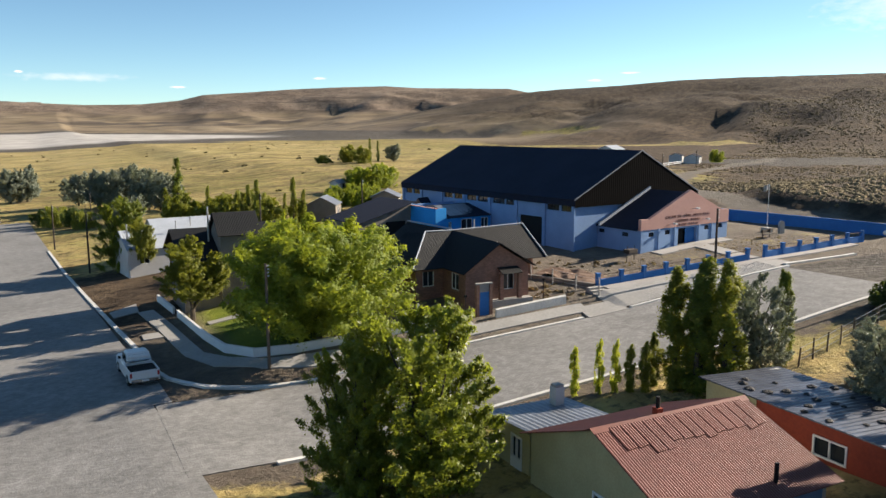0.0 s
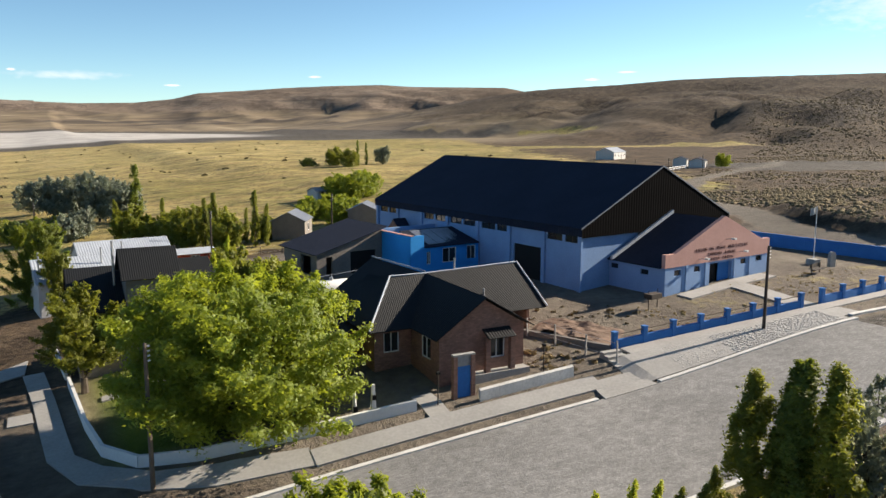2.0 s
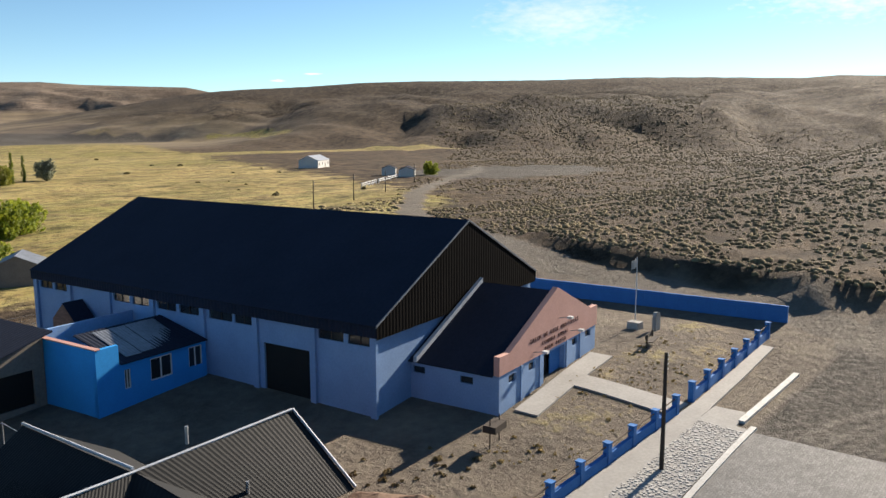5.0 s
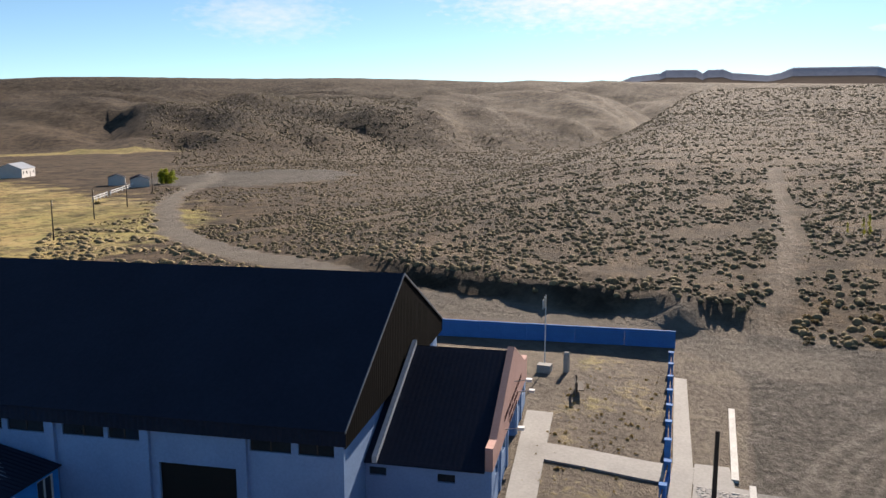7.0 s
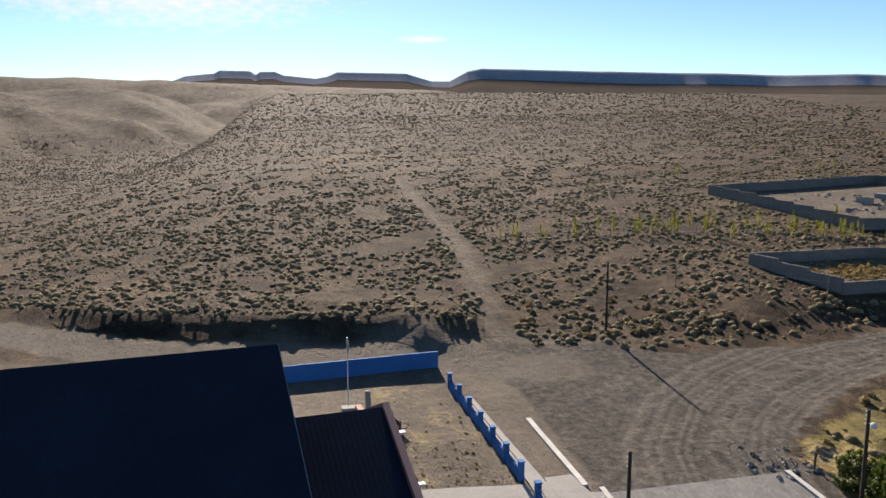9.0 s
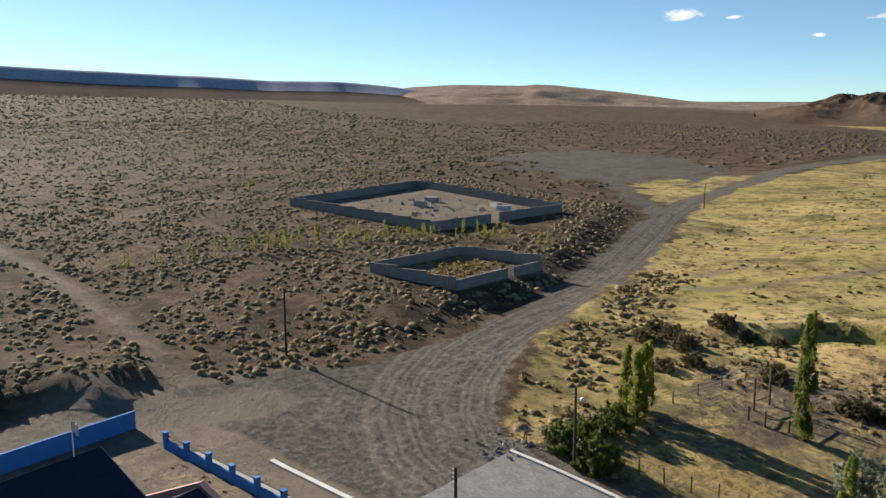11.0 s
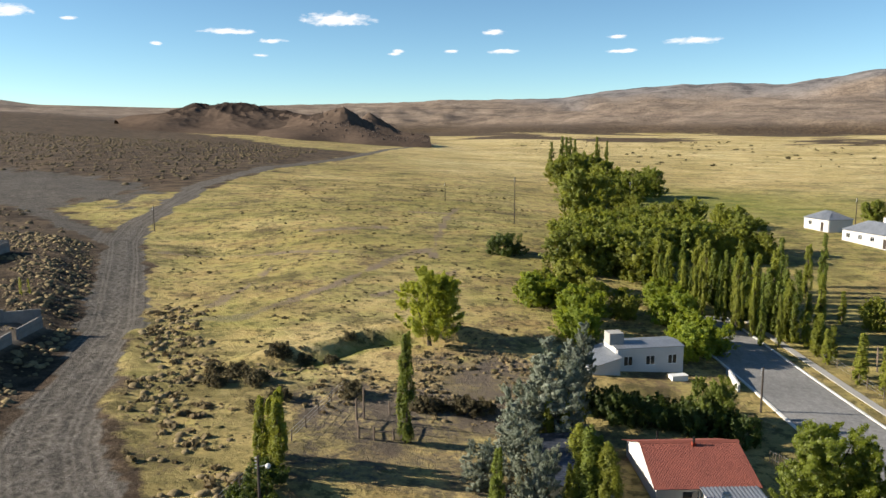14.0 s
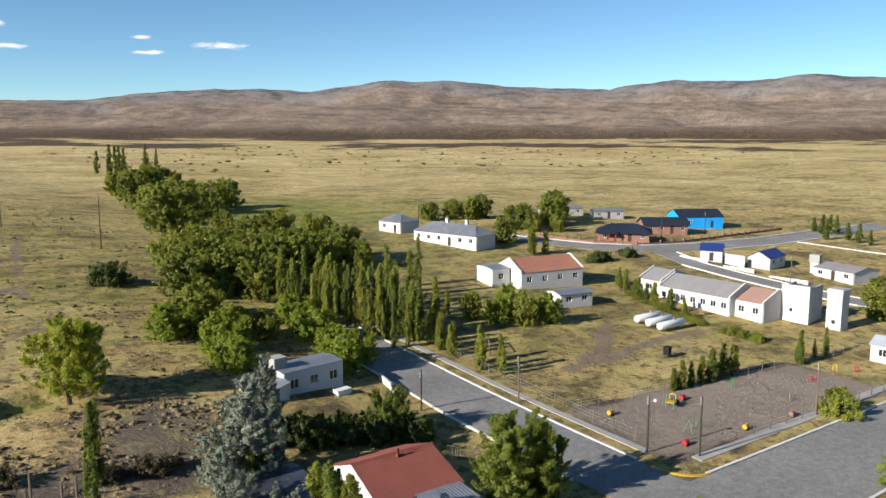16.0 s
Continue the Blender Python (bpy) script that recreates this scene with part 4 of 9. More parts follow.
# boulders lie over its cone and along the crest
rnd = random.Random(77)
bm = BM()
rock_i = list(zip(*np.where(oz - og > 4)))
rnd.shuffle(rock_i)
placed = 0
for i, j in rock_i:
    high_ = (oz[i, j] - og[i, j]) / 30
    if placed > 520 or rnd.random() > (0.75 if AZ[i, j] > 170.5 else 0.9 * max(0, high_ - 0.55)) or RR[i, j] > 830 and RR[i, j] < 905:
        continue
    placed += 1
    q = rnd.uniform(0.4, 1.25)
    c = Vector((ox[i, j], oy[i, j], oz[i, j]))
    ring = []
    for k in range(5):
        an = k * 1.2566 + rnd.uniform(-0.3, 0.3)
        ring.append((bm.verts.new(c + Vector((q * math.cos(an), q * math.sin(an), -0.8))), bm.verts.new(c + Vector((0.6 * q * math.cos(an), 0.6 * q * math.sin(an), q * rnd.uniform(0.5, 0.9))))))
    for k in range(5):
        bm.faces.new((ring[k][0], ring[(k + 1) % 5][0], ring[(k + 1) % 5][1], ring[k][1]))
    bm.faces.new([r_[1] for r_ in ring])
tagged(part("boulders", bm, mat("boulder", (0.095, 0.07, 0.056), (0.05, 0.038, 0.031), scale=0.2, fine=1.5, mix=0.7, bump=0.5, bump_scale=2.0)), "dark boulders strewn over the rocky outcrop", "rocks", kind="stuff")


# the far mesas in the east: a talus apron under a rock cliff and a flat top
mesa_az = np.arange(82.0, 140.0, 0.07)
cap = 25 + (ridge_at(mesa_az, FAR_EAST) - 25) * 2380 / 2600 * (1 - 0.3 * step(128, 140, mesa_az))
mx_, my_ = np.sin(np.radians(mesa_az)), np.cos(np.radians(mesa_az))
fluted = 5 * ripple(mesa_az * 40, mesa_az * 0, 190, 3)
profile = []
for dist, share in ((1750, 0.0), (1960, 0.26), (2160, 0.52), (2320, 0.70), (2352, 0.93), (2380, 1.0), (2560, 0.99)):
    dist_ = dist + fluted * (0.4 if share < 0.6 else 1.0)
    px_, py_ = 25 + mx_ * dist_, 45 + my_ * dist_
    low_ = np.minimum(ground_z(25 + mx_ * 1740, 45 + my_ * 1740) - 3, cap - 4)
    profile.append(np.stack([px_, py_, low_ + (cap - low_) * share], -1))
mv = np.stack(profile)
ids = np.arange(mv.shape[0] * mv.shape[1]).reshape(mv.shape[:2])
mm_ = bpy.data.meshes.new("mesa")
mm_.from_pydata(mv.reshape(-1, 3).tolist(), [], np.stack([ids[:-1, :-1], ids[:-1, 1:], ids[1:, 1:], ids[1:, :-1]], -1).reshape(-1, 4).tolist())
mm_.polygons.foreach_set("use_smooth", np.ones(len(mm_.polygons), bool))
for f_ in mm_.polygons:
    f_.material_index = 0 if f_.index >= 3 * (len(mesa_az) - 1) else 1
# pale bluish grey: the distance haze is put into the cliff's colour
mm_.materials.append(mat("hazy_cliff", (0.36, 0.37, 0.42), (0.25, 0.26, 0.30), spec=0.0, scale=0.012, fine=0.08, mix=0.7, bump=0.6, bump_scale=0.05))
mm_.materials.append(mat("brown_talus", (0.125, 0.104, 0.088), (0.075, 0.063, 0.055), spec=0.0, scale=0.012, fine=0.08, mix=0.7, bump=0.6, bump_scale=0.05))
tagged(new("mesa", mm_), "far flat-topped mesas along the skyline, haze in their cliff colour", "mesa", kind="structure")


def sheet_z(x, y):
    """The height of the ground's sheet itself."""
    i, j = int(np.clip(np.searchsorted(XS, x) - 1, 0, nx - 2)), int(np.clip(np.searchsorted(YS, y) - 1, 0, ny - 2))
    u, v = (x - XS[i]) / (XS[i + 1] - XS[i]), (y - YS[j]) / (YS[j + 1] - YS[j])
    return float((GZ[j, i] * (1 - u) + GZ[j, i + 1] * u) * (1 - v) + (GZ[j + 1, i] * (1 - u) + GZ[j + 1, i + 1] * u) * v)


def draped(bm, p0, p1, q0, q1, lift, drop=0.0, step_m=0.8):
    """A strip laid on the ground between the edges p0-p1 and q0-q1, with sides that go drop below."""
    p0, p1, q0, q1 = [Vector((*p, 0)) for p in (p0, p1, q0, q1)]
    n = max(1, int(max((p1 - p0).length, (q1 - q0).length) / step_m))
    k = max(1, int(max((q0 - p0).length, (q1 - p1).length) / step_m))
    g = []
    for i in range(n + 1):
        a, c = p0.lerp(p1, i / n), q0.lerp(q1, i / n)
        row = []
        for j in range(k + 1):
            v = a.lerp(c, j / k)
            row.append(bm.verts.new((v.x, v.y, sheet_z(v.x, v.y) + lift)))
        g.append(row)
    for i in range(n):
        for j in range(k):
            bm.faces.new((g[i][j], g[i + 1][j], g[i + 1][j + 1], g[i][j + 1]))
    if drop:
        edge = [g[i][0] for i in range(n + 1)] + [g[n][j] for j in range(1, k + 1)] + [g[i][k] for i in range(n - 1, -1, -1)] + [g[0][j] for j in range(k - 1, 0, -1)]
        low = [bm.verts.new(v.co - Vector((0, 0, drop))) for v in edge]
        for i in range(len(edge)):
            m_ = (i + 1) % len(edge)
            bm.faces.new((edge[i], edge[m_], low[m_], low[i]))
    return bm


def strip(name, pieces, lift, drop, material, label, category, kind="structure"):
    bm = BM()
    for p in pieces:
        draped(bm, *p, lift, drop)
    return tagged(part(name, bm, material), label, category, kind=kind)


# ---- streets ----
def street_x(y):
    return 1.6 - 0.062 * (y - 30)


def along(y0, y1, a, b):
    """A strip of the long street between the offsets a and b from its middle."""
    return ((street_x(y0) + a, y0), (street_x(y1) + a, y1), (street_x(y0) + b, y0), (street_x(y1) + b, y1))


strip("road", [along(-24, 0, -4.3, 4.3), along(0, 46, -4.3, 4.3), along(46, 60, -4.3, 5.35), along(60, 175, -4.3, 5.0)],
      0.05, 0.1, M["asphalt"], "pale worn concrete-block street running past the houses", "road")
strip("road", [((-75, 30.4), (-2.6, 33.4), (-75, 40.8), (-2.6, 44.4)), ((5.0, 34.7), (57, 35.6), (5.0, 45.8), (57, 46.2))],
      0.055, 0.1, M["asphalt"], "pale worn concrete-block street in front of the hall", "road")
# the kerb's inner edge from the side street round the corner, with its outward way
CORNER = [(0.4, 125.0, 1, 0), (1.8, 103.0, 1, 0), (3.35, 82.2, 1, 0), (4.5, 68.0, 1, 0), (5.05, 61.6, 1, 0), (5.5, 56.3, 1, 0), (5.8, 52.0, 0.97, 0.2), (6.15, 50.2, 0.9, 0.4), (6.9, 48.6, 0.7, 0.7), (8.0, 47.5, 0.5, 0.87), (9.2, 46.9, 0.3, 0.95), (10.8, 46.4, 0.2, 0.98), (14.3, 45.9, 0, 1)]
for pieces in ([((14.3, 45.85), (35.4, 45.95), (14.3, 46.15), (35.4, 46.25))], [((39.9, 46.0), (57.5, 46.1), (39.9, 46.3), (57.5, 46.4))], [((57.9, 46.85), (67.6, 47.0), (57.9, 47.2), (67.6, 47.35))],
               [((9, 34.4), (57, 35.2), (9, 34.7), (57, 35.5))], [((a, b), (c, d), (a + 0.3 * n, b + 0.3 * m), (c + 0.3 * q, d + 0.3 * w)) for (a, b, n, m), (c, d, q, w) in zip(CORNER, CORNER[1:])], [along(-24, 27.5, -4.6, -4.3)],
               [along(-24, 28, 4.3, 4.6)], [((-75, 30.1), (-6, 32.9), (-75, 30.4), (-6, 33.2))], [((-75, 40.8), (-6, 44.2), (-75, 41.1), (-6, 44.5))]):
    strip("kerb", pieces, 0.15, 0.3, M["whitewash"], "whitewashed concrete kerb along the street", "kerb")
bm = BM()
for a in range(9):
    t0, t1 = math.pi * a / 18, math.pi * (a + 1) / 18
    cx, cy = -6.2, 29.4
    draped(bm, (cx + 3.4 * math.cos(t0), cy + 3.7 * math.sin(t0)), (cx + 3.4 * math.cos(t1), cy + 3.7 * math.sin(t1)), (cx + 3.7 * math.cos(t0), cy + 4.0 * math.sin(t0)), (cx + 3.7 * math.cos(t1), cy + 4.0 * math.sin(t1)), 0.15, 0.3)
tagged(part("kerb", bm, M["yellow"]), "yellow-painted rounded kerb at the playground corner", "kerb", kind="structure")
strip("pavement", [((19.5, 47.0), (36.6, 47.0), (19.5, 48.1), (36.6, 48.1)), ((26.0, 48.1), (27.2, 48.1), (26.0, 50.4), (27.2, 50.4))], 0.10, 0.2, M["concrete"], "pale concrete footpath in front of the brick house", "pavement")
strip("pavement", [((40.4, 48.95), (58.7, 48.95), (40.4, 50.3), (58.7, 49.98)), ((58.7, 49.0), (72.0, 49.95), (58.7, 49.98), (72.0, 50.75))], 0.12, 0.25, M["concrete"], "concrete footpath along the blue fence", "pavement")
strip("pavement", [along(27, -24, -7.4, -6.4)], 0.08, 0.2, M["concrete"], "concrete footpath beside the playground", "pavement")
strip("pavement", [((-75, 27.0), (-8, 29.8), (-75, 28.2), (-8, 31.0))], 0.08, 0.2, M["concrete"], "concrete footpath along the playground fence", "pavement")
strip("pavement", [((56.6, 50.2), (58.6, 50.2), (56.2, 56.1), (58.0, 56.4)), ((51.5, 55.4), (62.2, 56.8), (51.3, 56.75), (62.0, 58.3))], 0.10, 0.2, M["concrete"], "concrete walk up to the hall entrance", "pavement")
strip("pavement", [((6.9, 72.0), (7.5, 64.8), (8.2, 72.0), (8.75, 64.8)), ((7.5, 64.8), (7.85, 58.5), (8.75, 64.8), (9.1, 58.5)), ((7.85, 58.5), (8.1, 54.6), (9.1, 58.5), (9.35, 54.6)), ((8.1, 54.6), (9.3, 50.8), (9.35, 54.6), (10.5, 52.2)), ((9.3, 50.8), (11.8, 48.5), (10.5, 52.2), (12.6, 49.9)), ((11.8, 48.5), (15.0, 47.6), (12.6, 49.9), (15.2, 48.9)), ((15.0, 47.6), (19.5, 47.1), (15.2, 48.9), (19.5, 48.3))], 0.07, 0.2, M["concrete"], "grey concrete footpath round the curved garden wall", "pavement")
strip("pavement", [((11.2, 62.2), (17.5, 62.6), (11.2, 63.2), (17.5, 63.6)), ((6.2, 61.4), (7.55, 61.2), (6.2, 63.2), (7.45, 63.1)), ((4.9, 71.4), (7.0, 72.3), (4.75, 74.0), (7.2, 76.2))], 0.075, 0.2, M["concrete"], "concrete slabs across the lawn and verge", "pavement")
strip("pavement", [((35.8, 45.9), (39.6, 45.95), (36.1, 47.7), (39.2, 47.7))], 0.09, 0.2, M["concrete"], "concrete driveway slab beside the cobbled bank", "pavement")
strip("pavement", [((56.9, 47.0), (59.3, 47.3), (56.9, 48.94), (59.2, 48.94))], 0.11, 0.2, M["concrete"], "concrete crossing before the gap in the blue fence", "pavement")


# ---- the hall ----
HALL = pose(46.0, 61.8, 0, 0, 0, 8.1)
HL, HW, HE, HR = 31.4, 19.0, 8.55, 13.15
hall = thing("community_hall", HALL, "long community hall with black steel roof and pale blue walls", "hall")
bays = [0.3, 4.5, 8.9, 13.4, 18.1, 22.6, 27.0, 31.1]
win = []
for a, b in ((0.5, 2.1), (2.4, 4.2), (9.2, 10.7), (10.9, 12.9), (13.8, 15.6), (15.9, 17.7), (18.5, 20.2), (20.5, 22.2), (27.3, 28.9), (29.2, 30.7)):
    win.append((a, b, 7.35, 7.95))
part("wall", wall(BM(), "y", 0.3, 0.55, 0.3, HL - 0.3, 0.5, 8.3, win + [(4.85, 8.35, 3.4, 6.5)]), M["pale_blue"], hall)
part("wall", wall(BM(), "y", HW - 0.55, HW - 0.3, 0.3, HL - 0.3, 0.5, 8.3), M["pale_blue"], hall)
part("wall", wall(BM(), "x", 0.3, 0.55, 0.55, HW - 0.55, 0.5, 7.9), M["pale_blue"], hall)
part("wall", wall(BM(), "x", HL - 0.55, HL - 0.3, 0.55, HW - 0.55, 0.5, 7.9), M["pale_blue"], hall)
for y in bays:
    part("pilaster", box(BM(), 0.12, 0.3, y - 0.2, y + 0.2, 0.5, 8.0), M["pale_blue"], hall)
for a, b, c, d in win:
    p = part("window", box(BM(), 0.40, 0.46, a, b, c, d), M["glass"], hall)
    part("mullion", box(BM(), 0.36, 0.50, (a + b) / 2 - 0.03, (a + b) / 2 + 0.03, c, d), M["dark_wood"], p)
part("door", box(BM(), 0.44, 0.50, 4.85, 8.35, 3.4, 6.5), M["dark"], hall, "large doorway closed by a near-black sheet")
part("roof", roof_sheet(BM(), (0, 0, HE), (0, HL, HE), (HW / 2, HL, HR), (HW / 2, 0, HR), 0.08, 0.25, 0.0025), M["black_tin"], hall)
part("roof", roof_sheet(BM(), (HW, 0, HE), (HW, HL, HE), (HW / 2, HL, HR), (HW / 2, 0, HR), 0.08, 0.25, 0.0025), M["black_tin"], hall)
for x, o in ((0.03, 1), (HW - 0.03, -1)):
    bm = BM()
    n = int(HL / 0.14)
    rows_ = []
    for i in range(n + 1):
        q = x + o * (0.03 if i % 2 else 0.0)
        rows_.append([bm.verts.new((q, HL * i / n, z)) for z in (7.95, HE + 0.02)] + [bm.verts.new((x + o * 0.09, HL * i / n, z)) for z in (HE + 0.02, 7.95)])
    for a_, b_ in zip(rows_, rows_[1:]):
        for k in range(4):
            bm.faces.new((a_[k], b_[k], b_[(k + 1) % 4], a_[(k + 1) % 4]))
    part("fascia", bm, M["black_tin"], hall, "black ribbed steel band under the eaves")
for y, o in ((0.0, 1), (HL, -1)):
    bm = BM()
    n = 126
    front, back = [], []
    for i in range(n + 1):
        x = 0.12 + (HW - 0.24) * i / n
        zt = HE + (HR - HE) * (1 - abs(x - HW / 2) / (HW / 2)) + 0.02
        q = y + o * (0.016 if i % 2 else 0.0)
        front.append((bm.verts.new((x, q, 7.85)), bm.verts.new((x, q, zt))))
        back.append((bm.verts.new((x, y + o * 0.26, 7.85)), bm.verts.new((x, y + o * 0.26, zt))))
    for i in range(n):
        for r_ in (front, back):
            bm.faces.new((r_[i][0], r_[i + 1][0], r_[i + 1][1], r_[i][1]))
        for k in (0, 1):
            bm.faces.new((front[i][k], front[i + 1][k], back[i + 1][k], back[i][k]))
    part("gable", bm, M["gable_tin"], hall, "black ribbed steel gable cladding")
for sx in (0, 1):
    x0 = 0 if sx == 0 else HW
    bm = prism(BM(), [(x0, -0.04, HE - 0.02), (HW / 2, -0.04, HR - 0.02), (HW / 2, -0.04, HR + 0.1), (x0, -0.04, HE + 0.1)], (0, 0.035, 0))
    part("barge_board", bm, M["grey_tin"], hall)

ANNEX = pose(50.26, 57.0, 0, 0, 0, 7.5)
annex = thing("entrance_annex", ANNEX, "lower entrance block with pink stepped gable and black roof", "annex")
AW, AD = 13.1, 6.2
wins = [(1.05, 1.85, 5.2, 5.65), (3.4, 4.2, 5.25, 5.7), (9.35, 10.15, 5.3, 5.75), (11.45, 12.3, 5.35, 5.8)]
part("wall", wall(BM(), "x", 0.0, 0.25, 0, AW, 1.5, 5.9, wins + [(5.35, 8.2, 3.5, 5.72)]), M["pale_blue"], annex)
side = [(1.6, 2.4, 5.15, 5.55), (4.7, 5.5, 5.2, 5.6)]
part("wall", wall(BM(), "y", 0.0, 0.25, 0.25, AD, 1.5, 5.85, side), M["pale_blue"], annex)
part("wall", wall(BM(), "y", AW - 0.25, AW, 0.25, AD, 1.5, 5.85), M["pale_blue"], annex)
for a, b, c, d in wins:
    part("window", box(BM(), a, b, 0.12, 0.16, c, d), M["glass"], annex)
for a, b, c, d in side:
    part("window", box(BM(), 0.12, 0.16, a, b, c, d), M["glass"], annex)
for x in (2.5, 4.85, 8.55, 10.6):
    part("pilaster", box(BM(), x - 0.12, x + 0.12, -0.07, 0.0, 1.5, 5.9), M["pale_blue"], annex)
# a near-black sheet stands in for the shade inside the open entrance
d = part("door", box(BM(), 5.35, 6.75, 0.5, 0.55, 3.5, 5.72), M["dark"], annex, "black sheet for the shade in the open entrance doorway")
part("door", box(BM(), 6.8, 8.2, 0.3, 0.36, 3.5, 5.72), M["fence_blue"], annex, "blue door leaf")
part("lining", wall(BM(), "x", 0.25, 0.6, 5.1, 8.45, 1.5, 5.9, [(5.35, 8.2, 3.5, 5.72)]), M["pale_blue"], annex)
pk = [(-0.1, 0, 5.9), (AW + 0.1, 0, 5.9), (AW + 0.1, 0, 7.2), (AW - 0.95, 0, 7.2), (7.0, 0, 9.45), (1.0, 0, 6.9), (-0.1, 0, 6.95)]
part("parapet", prism(BM(), [(x, -0.06, z) for x, y, z in pk], (0, 0.34, 0)), M["pink"], annex, "pink rendered stepped gable")
part("roof", roof_sheet(BM(), (-0.25, 0.28, 5.85), (-0.25, AD, 5.85), (7.0, AD, 9.15), (7.0, 0.28, 9.15), 0.07, 0.25, 0.0025), M["black_tin"], annex)
part("roof", roof_sheet(BM(), (AW + 0.25, 0.28, 5.85), (AW + 0.25, AD, 5.85), (7.0, AD, 9.15), (7.0, 0.28, 9.15), 0.07, 0.25, 0.0025), M["black_tin"], annex)
GUT = AD - 1.15
bm = prism(BM(), [(-0.3, GUT, 5.9), (7.0, GUT, 9.22), (7.0, GUT, 9.5), (-0.3, GUT, 6.2)], (0, 0.22, 0))
part("gutter", bm, M["white_tin"], annex, "white metal valley gutter")
for x, z in ((3.9, 6.25), (7.2, 7.55), (8.9, 6.4)):
    bm = tube(BM(), (x, -0.06, z), (x, -0.75, z + 0.15), 0.025)
    part("lamp_arm", bm, M["steel"], annex)
    part("lamp_head", box(BM(), x - 0.14, x + 0.14, -0.95, -0.65, z + 0.06, z + 0.2), M["white_paint"], annex)


def lettering(text, x, y, z, size, parent, material, width):
    """Raised letters, each a part of its own, spread over a width."""
    n = len(text)
    for k, ch in enumerate(text):
        if ch == " ":
            continue
        cu = bpy.data.curves.new("letter", "FONT")
        cu.body, cu.size, cu.align_x, cu.align_y, cu.extrude, cu.resolution_u = ch, size, "CENTER", "CENTER", 0.012, 2
        tmp = new("letter", cu)
        bpy.context.view_layer.update()
        me = bpy.data.meshes.new_from_object(tmp.evaluated_get(bpy.context.evaluated_depsgraph_get()))
        bpy.data.objects.remove(tmp)
        me.materials.clear()
        me.materials.append(material)
        ob = new("letter", me)
        ob.parent = parent
        ob.matrix_local = pose(x + width * ((k + 0.5) / n - 0.5), y, z, 90, 0, 0)


lettering("SALON DE USOS MULTIPLES", 6.75, -0.08, 6.95, 0.36, annex, M["letter"], 6.8)
lettering("COMUNA RURAL", 6.75, -0.08, 6.52, 0.34, annex, M["letter"], 3.7)
lettering("BUEN PASTO", 6.75, -0.08, 6.12, 0.32, annex, M["letter"], 3.0)

blue = thing("blue_outbuilding", HALL, "bright blue half-roofed outbuilding against the hall", "outbuilding")
part("wall", wall(BM(), "x", 13.1, 13.35, -7.3, 0.1, 1.5, 6.0, [(-5.6, -5.2, 4.5, 5.6), (-3.9, -2.4, 4.5, 5.8), (-1.2, -0.2, 4.6, 5.8)]), M["vivid_blue"], blue)
part("wall", box(BM(), -7.3, -5.9, 13.08, 13.36, 1.5, 7.1), M["vivid_blue"], blue)
part("wall", wall(BM(), "y", -7.3, -7.05, 13.36, 20.2, 1.5, 7.1), M["vivid_blue"], blue)
part("wall", wall(BM(), "x", 19.95, 20.2, -7.05, 0.1, 1.5, 7.0), M["pale_blue"], blue)
part("coping", box(BM(), -7.34, -7.0, 13.04, 20.25, 7.1, 7.16), M["pink"], blue)
for a, b in ((-5.6, -5.2), (-3.9, -2.4), (-1.2, -0.2)):
    w = part("window", box(BM(), a, b, 13.2, 13.24, 4.5, 5.8), M["glass"], blue)
    part("window_frame", wall(BM(), "x", 13.14, 13.20, a, b, 4.5, 5.8, [(a + 0.06, (a + b) / 2 - 0.03, 4.56, 5.74), ((a + b) / 2 + 0.03, b - 0.06, 4.56, 5.74)]), M["white_paint"], w)
part("roof", roof_sheet(BM(), (-5.9, 12.9, 6.0), (0.1, 12.9, 6.0), (0.1, 17.2, 7.0), (-5.9, 17.2, 7.0), 0.05, 0.25, 0.03), M["black_tin"], blue)
for i, x in enumerate((-5.2, -4.1, -3.0, -2.0)):
    part("loose_sheet", roof_sheet(BM(), (x, 13.4 + 0.1 * i, 6.2), (x + 1.0, 13.4 + 0.15 * i, 6.2), (x + 1.25, 16.8, 7.02), (x + 0.25, 16.9, 7.02), 0.02, 0.2, 0.02), M["grey_tin"], blue, "loose grey roofing sheet")
bm = prism(BM(), [(-0.15, 24.3, 5.2), (-0.15, 26.7, 5.2), (-0.15, 26.7, 5.9), (-0.15, 25.5, 7.0), (-0.15, 24.3, 5.9)], (-1.2, 0, 0))
part("porch", bm, M["brick"], blue, "small gabled brick porch")
part("roof", roof_sheet(BM(), (-1.35, 24.1, 5.8), (0.12, 24.1, 5.8), (0.12, 25.5, 7.06), (-1.35, 25.5, 7.06), 0.05), M["black_tin"], blue)

shed = thing("plastered_shed", HALL, "grey plastered shed with a black sloping roof beside the blue building", "shed")
part("wall", wall(BM(), "x", 17.8, 18.05, -13.9, -7.35, 1.2, 5.5, [(-10.6, -8.0, 3.5, 5.5), (-13.0, -12.4, 3.5, 5.2)]), M["grey_brick"], shed)
part("wall", prism(BM(), [(-13.9, 17.8, 5.5), (-7.35, 17.8, 5.5), (-7.35, 17.8, 7.35), (-13.9, 17.8, 5.6)], (0, 0.25, 0)), M["grey_brick"], shed)
part("wall", wall(BM(), "y", -13.9, -13.65, 18.05, 24.5, 1.2, 5.5, [(19.0, 21.0, 3.5, 5.2)]), M["grey_brick"], shed)
part("wall", wall(BM(), "y", -7.6, -7.35, 18.05, 24.5, 1.2, 7.2), M["grey_brick"], shed)
